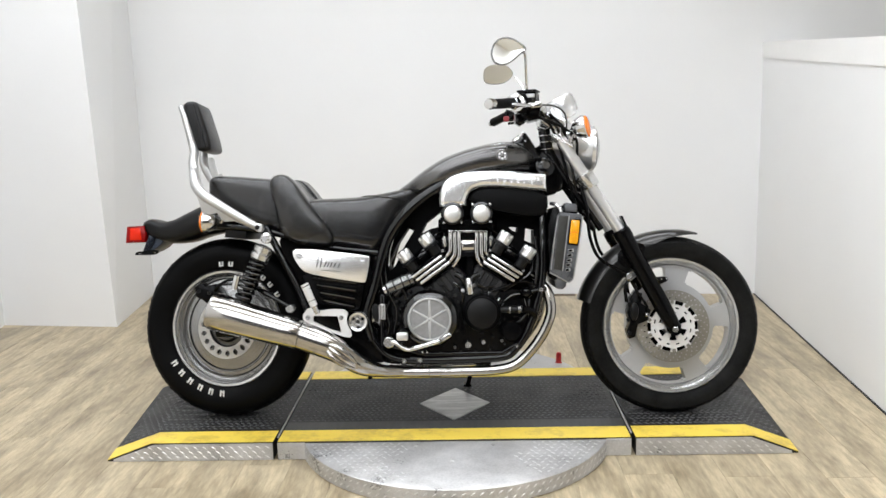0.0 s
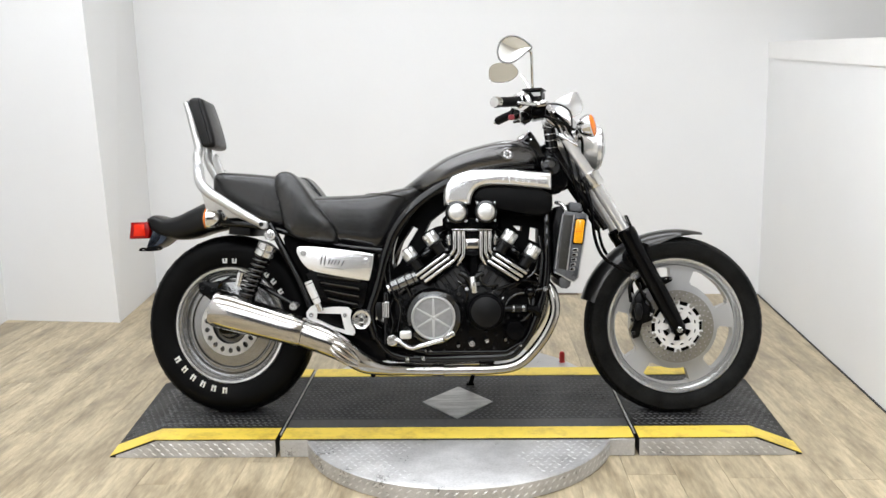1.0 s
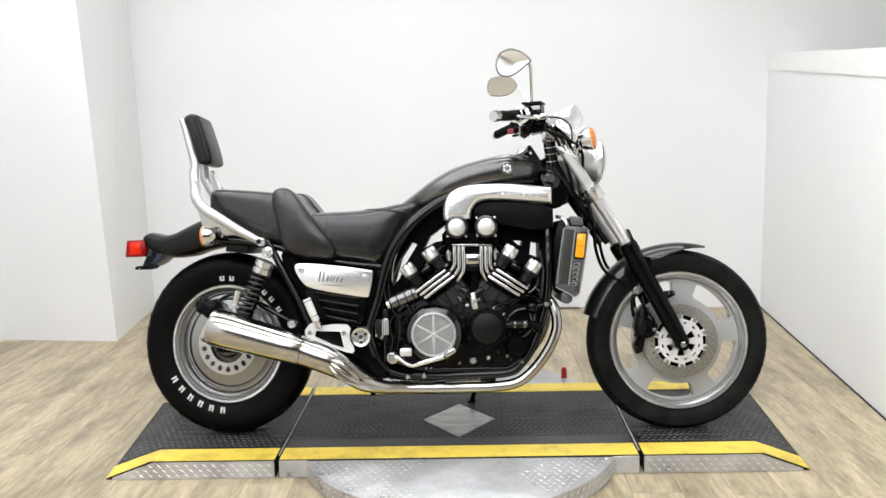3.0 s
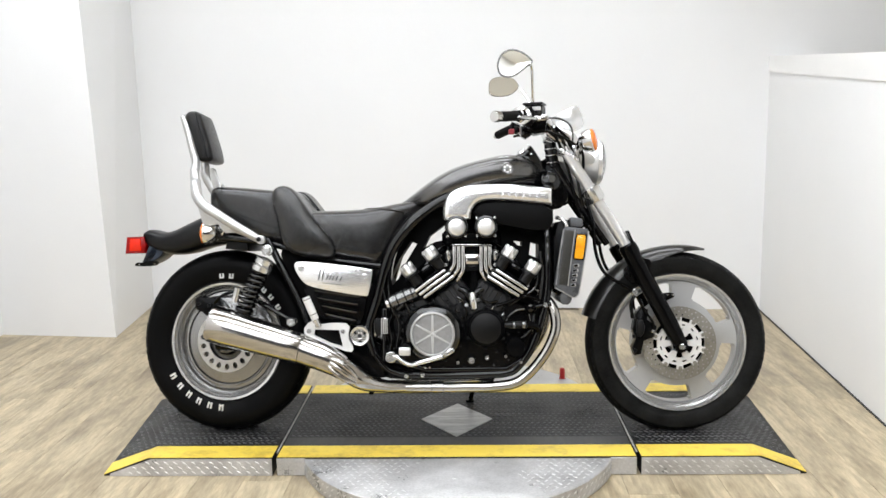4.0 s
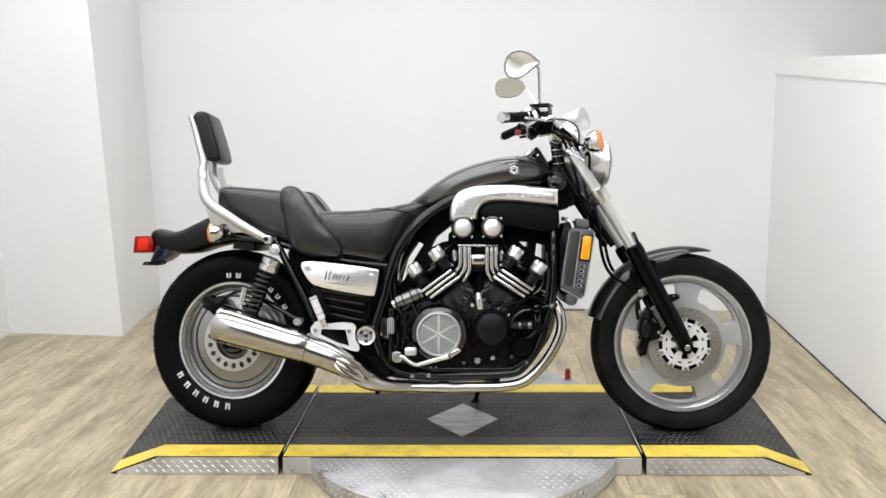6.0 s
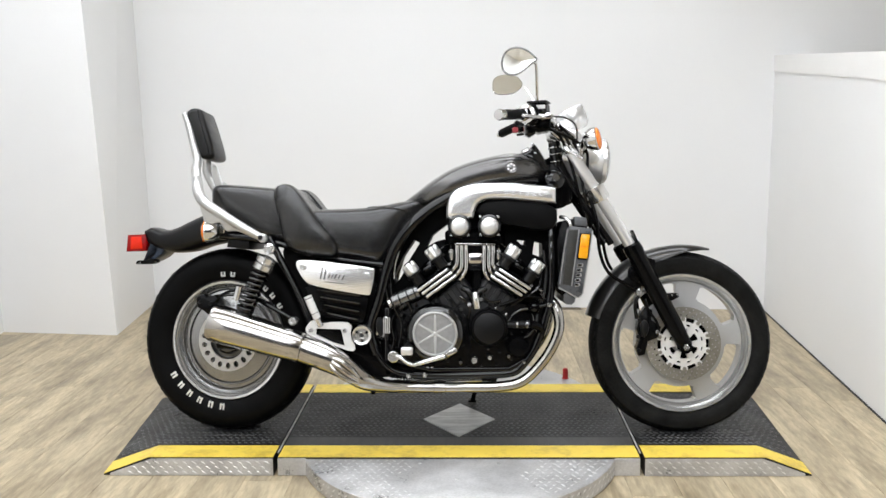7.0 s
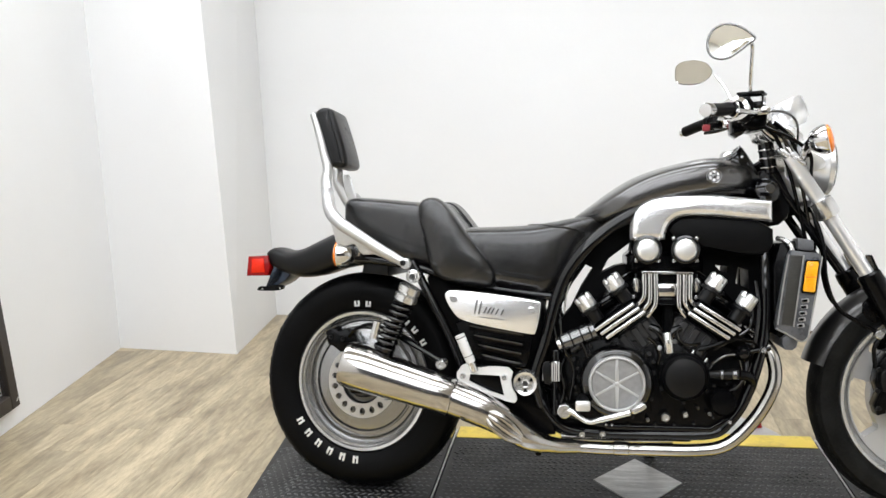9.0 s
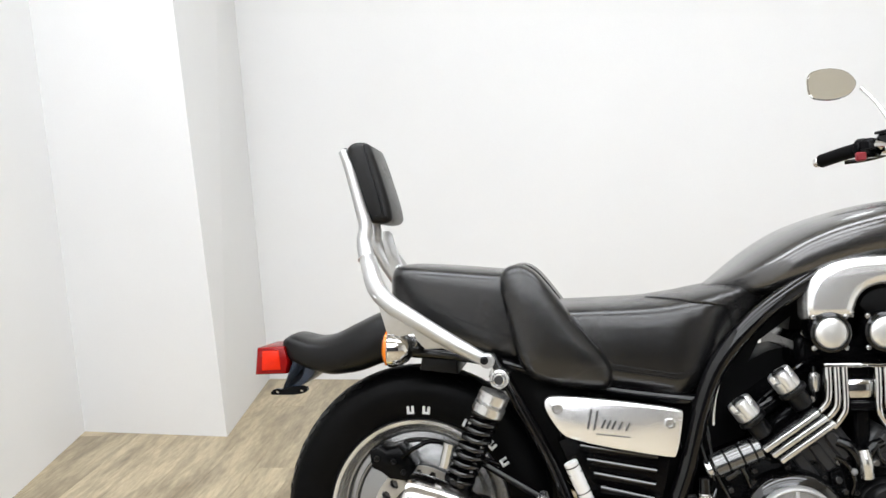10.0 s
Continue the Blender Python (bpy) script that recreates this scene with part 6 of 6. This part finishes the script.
    if sg > 0:
        for piece in (cal, *cal.children):
            for v in piece.data.vertices:
                v.co.x += 0.05
bracket = part("caliper_bracket", prism(rounded([(FX - 0.1, FH + 0.135), (FX - 0.068, FH + 0.167), (FX - 0.018, FH + 0.172), (FX - 0.012, FH + 0.156), (FX - 0.032, FH + 0.147), (FX - 0.075, FH + 0.125)], 1), -0.092, -0.078, 0.003), BLACK_SATIN, bike, "black caliper bracket over the disc")
for dx, dh in ((-0.056, 0.16), (-0.038, 0.163), (-0.021, 0.163)):
    bolt(FX + dx, -0.092, FH + dh, 0.0042, bracket, POLISHED, 0.005)
clamp = part("lower_yoke", box(F0.lerp(F1, 0.46), (0.06, 0.2, 0.045), (0, 30, 0), 0.012), BLACK_SATIN, bike, "black lower fork yoke")
part("upper_yoke", box(F0.lerp(F1, 0.03), (0.085, 0.25, 0.022), (0, 30, 0), 0.008), POLISHED, clamp, "polished upper yoke")
part("steering_head", rod((0.345, 0, 0.945), (0.43, 0, 0.79), 0.032, 24), BLACK_SATIN, clamp)
part("head_cover", prism(rounded([(0.325, 0.905), (0.375, 0.94), (0.425, 0.83), (0.40, 0.77), (0.345, 0.76), (0.33, 0.82)], 1), -0.085, 0.085, 0.01), BLACK_SATIN, clamp)
part("horn", lathe([(0.03, 0), (0.034, 0.01), (0.034, 0.03), (0.02, 0.04), (0, 0.04)], (0.345, -0.09, 0.855), (0.2, -1, 0.2), 24), BLACK_GLOSS, clamp)
part("horn_face", disc((0.352, -0.13, 0.863), (0.2, -1, 0.2), 0.014, 0.004, 16), DARK_METAL, clamp)
for k, (dx, col) in enumerate(((0.0, BLACK_SATIN), (0.018, BLACK_GLOSS), (0.035, BLACK_SATIN))):
    part("control_cable", tube([(0.33 + dx, -0.12, 1.04), (0.37 + dx, -0.115, 1.0), (0.40 + dx, -0.105, 0.93), (0.42 + dx * 1.2, -0.10, 0.86), (0.44 + dx, -0.09, 0.78), (0.46 + dx, -0.08, 0.70)], 0.0052, 8), col, clamp)
part("control_cable", tube([(0.28, -0.2, 1.06), (0.33, -0.18, 1.02), (0.40, -0.14, 0.995), (0.455, -0.12, 0.955), (0.46, -0.11, 0.89)], 0.005, 8), BLACK_SATIN, clamp)
part("control_cable", tube([(0.335, -0.19, 1.06), (0.38, -0.17, 1.058), (0.415, -0.14, 1.04), (0.425, -0.12, 1.0), (0.42, -0.1, 0.95)], 0.0032, 8), DARK_METAL, clamp)

# front mudguard
def guard(a0, a1, r, w, n=30, seg=11):
    bm = bmesh.new()
    rings = []
    for k in range(n + 1):
        q = k / n
        a = radians(a0 + (a1 - a0) * q)
        ww = w * (1 - 0.8 * max(0, (0.2 - q) / 0.2) ** 2)
        deep = 0.046 * min(1, 0.08 + q / 0.4) * (1 - 0.35 * max(0, q - 0.6))
        lift = 0.006 * max(0, 1 - q / 0.3) + 0.004
        ring = []
        for side in (0, 1):
            for j in range(seg):
                t = (j / (seg - 1) * 2 - 1) * (1 if side == 0 else -1)
                rr = r + lift - deep * abs(t) ** 3.2 - (0.0035 if side else 0)
                ring.append((FX + rr * math.cos(a), ww * t * (1 - 0.06 * abs(t) ** 6), FH + rr * math.sin(a)))
        rings.append(ring)
    return skin(bm, rings)


# the tank's charcoal paint again, darkened for the shade on the mudguard
FENDER = mat("shaded_charcoal_paint", (0.036, 0.035, 0.034), 0.3, 0.75, vary=0.08, scale=20, fine=900, coat=0.3)
fender = part("front_mudguard", guard(71, 164, 0.327, 0.07), FENDER, bike, "charcoal front mudguard")
for sg in (-1, 1):
    part("mudguard_stay", prism(rounded([(0.60, 0.565), (0.66, 0.595), (0.70, 0.585), (0.68, 0.53), (0.64, 0.50), (0.60, 0.52)], 1), sg * 0.075, sg * 0.066, 0.003), BLACK_SATIN, fender)

# headlight, signals, instrument
head = part("headlight", lathe([(0.0, -0.085), (0.03, -0.08), (0.058, -0.055), (0.072, -0.015), (0.076, 0.015), (0.079, 0.018), (0.079, 0.03), (0.072, 0.034)], (0.501, 0, 0.93), (1, 0, -0.03), 44), LIT_CHROME, bike, "round chrome headlight")
part("lens", lathe([(0.0735, 0.028), (0.07, 0.037), (0.045, 0.047), (0, 0.051)], (0.501, 0, 0.93), (1, 0, -0.03), 44), GLASS, head, "clear glass lens")
part("reflector", lathe([(0.07, 0.024), (0.05, -0.005), (0.02, -0.03), (0, -0.033)], (0.501, 0, 0.93), (1, 0, -0.03), 32), CHROME, head)
for sg in (-1, 1):
    part("headlight_bracket", prism(rounded([(0.43, 0.96), (0.47, 0.965), (0.505, 0.94), (0.50, 0.915), (0.47, 0.91), (0.44, 0.91)], 1), sg * 0.088, sg * 0.078, 0.003), LIT_CHROME, head, "chrome headlight bracket")
    sig = indicator(0.476, sg * 0.195, 0.984, (1, sg * 0.3, 0.2), bike, 0.039)
    part("stalk", tube([(0.45, sg * 0.19, 0.985), (0.44, sg * 0.15, 0.965), (0.445, sg * 0.09, 0.94)], [0.015, 0.012, 0.012], 12), CHROME, sig)
gauge = part("instrument", lathe([(0.0, -0.012), (0.034, -0.01), (0.048, 0.004), (0.053, 0.03), (0.053, 0.058), (0.049, 0.066), (0.045, 0.062)], (0.436, -0.01, 1.045), (-0.42, 0, 0.9), 36), LIT_CHROME, bike, "chrome instrument pod")
part("dial", disc((0.436 - 0.42 * 0.055, -0.01, 1.045 + 0.9 * 0.055), (-0.42, 0, 0.9), 0.041, 0.003, 32), BLACK_SATIN, gauge)
part("pod_mount", prism(rounded([(0.35, 1.045), (0.43, 1.03), (0.455, 1.0), (0.43, 0.98), (0.36, 1.01)], 1), -0.09, 0.09, 0.012), LIT_CHROME, gauge, "chrome instrument mount")

# handlebar and controls
bar = part("handlebar", tube([(0.158, -0.372, 1.043), (0.20, -0.31, 1.05), (0.25, -0.24, 1.063), (0.315, -0.16, 1.066), (0.352, -0.11, 1.04), (0.36, -0.06, 1.018), (0.36, 0.06, 1.018), (0.356, 0.11, 1.045), (0.325, 0.16, 1.075), (0.272, 0.24, 1.095), (0.222, 0.31, 1.083), (0.18, 0.372, 1.07)], 0.0112, 12), CHROME, bike, "chrome handlebar")
for pts, far in (([(0.168, -0.36, 1.043), (0.20, -0.31, 1.05), (0.225, -0.275, 1.057)], 0), ([(0.189, 0.358, 1.073), (0.222, 0.31, 1.083), (0.247, 0.275, 1.089)], 1)):
    part("grip", tube(pts, 0.0165, 16), PLASTIC, bar, "black rubber grip")
    end = Vector(pts[0])
    d = (end - Vector(pts[1])).normalized()
    part("bar_end", lathe([(0.012, -0.004), (0.0175, 0.002), (0.0185, 0.02), (0.016, 0.028), (0, 0.03)] if not far else [(0.01, 0), (0.013, 0.006), (0.011, 0.012), (0, 0.013)], end, d, 20), CHROME, bar, "chrome bar end")
    inner = Vector(pts[2])
    sgn = 1 if far else -1
    sw = part("switch_housing", box(inner + Vector((0.018, -sgn * 0.022, 0.0)), (0.042, 0.05, 0.045), (0, 0, -sgn * 55 + 90), 0.008), BLACK_SATIN, bar, "black switch housing")
    part("throttle_collar" if not far else "switch_collar", disc(inner + Vector((0.003, -sgn * 0.004, 0)), (0.6, -sgn * 0.8, 0), 0.0255, 0.016, 24), CHROME if not far else BLACK_SATIN, sw)
    part("clamp_body", disc(inner + Vector((0.045, -sgn * 0.05, -0.002)), (0.7, -sgn * 0.7, 0.1), 0.019, 0.03, 20, 0.004), CHROME if not far else BLACK_SATIN, sw)
    part("housing_seam", box(inner + Vector((0.018, -sgn * 0.022, -0.004)), (0.0435, 0.0515, 0.003), (0, 0, -sgn * 55 + 90), 0.0005), BLACK_COVER, sw)
    if far:
        part("switch_button", box(inner + Vector((-0.012, -0.06, -0.022)), (0.022, 0.016, 0.02), bevel=0.003), RED_SWITCH, sw, "red switch")
    part("lever", tube([inner + Vector((0.06, -sgn * 0.05, -0.005)), inner + Vector((0.065, 0, -0.012)), inner + Vector((0.04, sgn * 0.06, -0.018)), inner + Vector((0.005, sgn * 0.1, -0.02))], [0.008, 0.007, 0.006, 0.0055], 10), CHROME if not far else BLACK_GLOSS, bar, "hand lever")
    res = part("fluid_reservoir", box(inner + Vector((0.065, -sgn * 0.055, 0.022 if not far else 0.012)), (0.062, 0.05, 0.036), (0, 0, 20 * sgn), 0.006), BLACK_GLOSS, bar, "black fluid reservoir")
    part("reservoir_lid", box(inner + Vector((0.065, -sgn * 0.055, 0.043 if not far else 0.033)), (0.066, 0.054, 0.007), (0, 0, 20 * sgn), 0.002), BLACK_COVER, res)
    if not far:
        part("sight_glass", box(inner + Vector((0.068, 0.0285, 0.026)), (0.032, 0.004, 0.014), (0, 0, -20), 0.002), SATIN, res, "small bright sight glass")
    part("sight_frame", box(inner + Vector((0.06, -sgn * 0.055, -0.002 if not far else -0.01)), (0.05, 0.056, 0.018), (0, 4, 0), 0.004), CHROME, res)
for k, s in enumerate((-0.05, 0.05)):
    part("bar_clamp", box((0.362, s, 1.018), (0.045, 0.03, 0.045), (0, 20, 0), 0.008), POLISHED, bar)
part("riser_cover", prism(rounded([(0.32, 1.05), (0.36, 1.045), (0.405, 1.015), (0.41, 0.99), (0.375, 0.985), (0.335, 1.015)], 1), -0.115, -0.075, 0.008), CHROME, bar, "chrome bar mount")

part("switch_block", prism([(0.272, 1.062), (0.332, 1.057), (0.327, 1.014), (0.292, 1.007), (0.27, 1.022)], -0.215, -0.12, 0.008), BLACK_SATIN, bar, "black switch and cable block")
part("cable_guide", prism([(0.246, 1.039), (0.266, 1.045), (0.29, 1.029), (0.282, 1.007), (0.264, 0.997), (0.248, 1.007)], -0.165, -0.10, 0.01), BLACK_GLOSS, bar)
part("throttle_ring", lathe([(0.019, -0.008), (0.029, -0.006), (0.031, 0.002), (0.029, 0.01), (0.019, 0.012)], (0.248, -0.268, 1.057), (0.45, 0.9, 0), 28, closed=True), CHROME, bar, "chrome throttle ring")
throttle = part("throttle_housing", prism(rounded([(0.243, 1.088), (0.287, 1.087), (0.285, 1.025), (0.256, 1.02), (0.246, 1.045)], 1), -0.275, -0.225, 0.007), BLACK_SATIN, bar, "black throttle housing")
part("housing_screw", lathe([(0.004, 0), (0.004, 0.003), (0, 0.003)], (0.266, -0.275, 1.05), (0, -1, 0), 10), POLISHED, throttle)
part("chrome_clamp", prism(rounded([(0.279, 1.064), (0.332, 1.066), (0.335, 1.045), (0.284, 1.04)], 1), -0.245, -0.205, 0.006), CHROME, bar, "chrome cylinder clamp")
part("bar_cover", prism(rounded([(0.334, 1.04), (0.352, 1.058), (0.429, 1.004), (0.417, 0.984), (0.346, 1.018)], 1), -0.118, 0.118, 0.012, seg=3), CHROME, bar, "chrome handlebar cover")
part("ignition_post", rod((0.352, -0.07, 0.99), (0.364, -0.07, 0.905), 0.021, 20), BLACK_GLOSS, bar, "black steering lock post")
for h in (0.925, 0.95, 0.972):
    part("post_ring", disc((0.3615 - (h - 0.92) * 0.14, -0.07, h), (0.14, 0, -1), 0.0235, 0.006, 20), CHROME, bar)


def shell(outline, s_flat, depth, n=5):
    """A domed form over an outline in (x, h)."""
    cx = sum(p[0] for p in outline) / len(outline)
    ch = sum(p[1] for p in outline) / len(outline)
    rings = []
    for k in range(n + 1):
        q = k / n * math.pi / 2 * 0.97
        rings.append([(cx + (x - cx) * math.cos(q), s_flat + depth * math.sin(q), ch + (h - ch) * math.cos(q)) for x, h in outline])
    return skin(bmesh.new(), rings)


near_m = rounded([(0.158, 1.222), (0.172, 1.25), (0.205, 1.26), (0.242, 1.247), (0.27, 1.222), (0.276, 1.212), (0.258, 1.203), (0.236, 1.186), (0.205, 1.17), (0.173, 1.176), (0.159, 1.195)], 2)
far_m = rounded([(0.153, 1.25), (0.157, 1.282), (0.176, 1.297), (0.215, 1.302), (0.25, 1.294), (0.268, 1.273), (0.272, 1.256), (0.257, 1.234), (0.235, 1.22), (0.2, 1.214), (0.165, 1.219), (0.155, 1.23)], 2)
mr = part("mirror", shell(near_m, -0.325, 0.026), CHROME, bar, "chrome oval mirror")
near_rim = part("mirror_rim", tube([(x, -0.3255, h) for x, h in near_m] + [(near_m[0][0], -0.3255, near_m[0][1])], 0.0032, 10, n=2), MOTOR, mr)
near_glass = part("mirror_glass", skin(bmesh.new(), [[(0.213 + (x - 0.213) * q, -0.3262 - 0.0016 * (1 - q * q), 1.213 + (h - 1.213) * q) for x, h in near_m] for q in (0.97, 0.8, 0.6, 0.4, 0.2, 0.04)]), MIRROR, mr, "slightly domed mirror glass", 80)
for ob in (mr, near_rim, near_glass):
    for v in ob.data.vertices:
        v.co.x = 0.27 + (v.co.x - 0.27) * 0.91
        v.co.y += (v.co.x - 0.213) * -0.42 + (v.co.z - 1.213) * 0.09
part("mirror_stem", tube([(0.284, -0.225, 1.075), (0.283, -0.24, 1.12), (0.28, -0.27, 1.165), (0.275, -0.31, 1.205), (0.264, -0.326, 1.212)], [0.0058, 0.0052, 0.0048, 0.0048, 0.006], 10), CHROME, mr)
ml = part("mirror", shell(far_m, 0.334, 0.026), CHROME, bar, "chrome oval mirror")
glass = part("mirror_glass", prism([(0.212 + (x - 0.212) * 0.95, 1.259 + (h - 1.259) * 0.94) for x, h in far_m], 0.330, 0.3345, 0.0), MIRROR, ml, "mirror glass tilted upwards")
part("mirror_stem", tube([(0.325, 0.22, 1.105), (0.318, 0.26, 1.15), (0.305, 0.30, 1.2), (0.28, 0.332, 1.245)], 0.0046, 10), POLISHED, ml)
for ob in (ml, glass):
    for v in ob.data.vertices:
        v.co.y += (v.co.z - 1.259) * 0.42

# side stand on the far side
stand = part("side_stand", tube([(0.10, 0.14, 0.20), (0.085, 0.2, 0.12), (0.07, 0.265, 0.052)], 0.0085, 12), BLACK_SATIN, bike, "black side stand, lowered")
part("stand_foot", box((0.068, 0.272, 0.049), (0.03, 0.035, 0.008), (9, 0, 0), 0.002), BLACK_SATIN, stand)

# the middle of the machine is a little wider than its wheels and bars
WIDER = {"side_panel": 0.055, "rear_shock": 0.055, "mounting_arm": 0.045, "rider_seat": 0.035, "pillion_seat": 0.03, "tank_cover": 0.045, "radiator": 0.02, "muffler": 0.025,
         "engine": 0.04, "frame": 0.035, "louvre_cover": 0.045, "peg_bracket": 0.045, "pivot_cover": 0.045, "brake_pedal": 0.03, "rider_peg": 0.03, "master_cylinder": 0.035}


def widen(ob, most):
    """Moves the sides of a part outwards, more the further out they are."""
    for v in ob.data.vertices:
        d = most * min(1.0, max(0.0, (abs(v.co.y) - 0.06) / 0.08))
        v.co.x += (0.05 - v.co.x) * d / 2.9
        v.co.z += (0.66 - v.co.z) * d / 2.9
        v.co.y += math.copysign(d, v.co.y)
    for child in ob.children:
        widen(child, most)


for ob in list(bike.children):
    kind = ob.name.split(".")[0]
    if kind in WIDER:
        widen(ob, WIDER[kind])
    elif kind == "backrest_bar":
        for child in ob.children:
            if child.name.split(".")[0] == "mounting_arm":
                widen(child, 0.045)
    if kind == "muffler":
        for piece in (ob, *ob.children):
            for v in piece.data.vertices:
                v.co.x += 0.012 * min(1.0, max(0.0, (-0.2 - v.co.x) / 0.2))
    if kind == "side_panel":
        for piece in (ob, *ob.children):
            for v in piece.data.vertices:
                v.co.x += 0.007
                v.co.z -= 0.004

# ---- floor planks, last ----
PW, PL = 0.152, 1.22
bm = box((0, 0, -0.0025), (PW - 0.0009, PL - 0.0009, 0.005), bevel=0.0002)
me = bpy.data.meshes.new("plank")
bm.to_mesh(me)
bm.free()
me.materials.append(PLANK)
floor = bpy.data.objects["floor"]
rng = random.Random(5)
for i in range(-17, 28):
    x = i * PW + 0.02
    shift = rng.random() * PL
    for j in range(-7, 3):
        y = j * PL + shift
        if -2.6 < x < 4.2 and -7.8 < y < 2.6:
            ob = new("plank", me)
            ob.parent = floor
            ob.location = (x, y, 0)
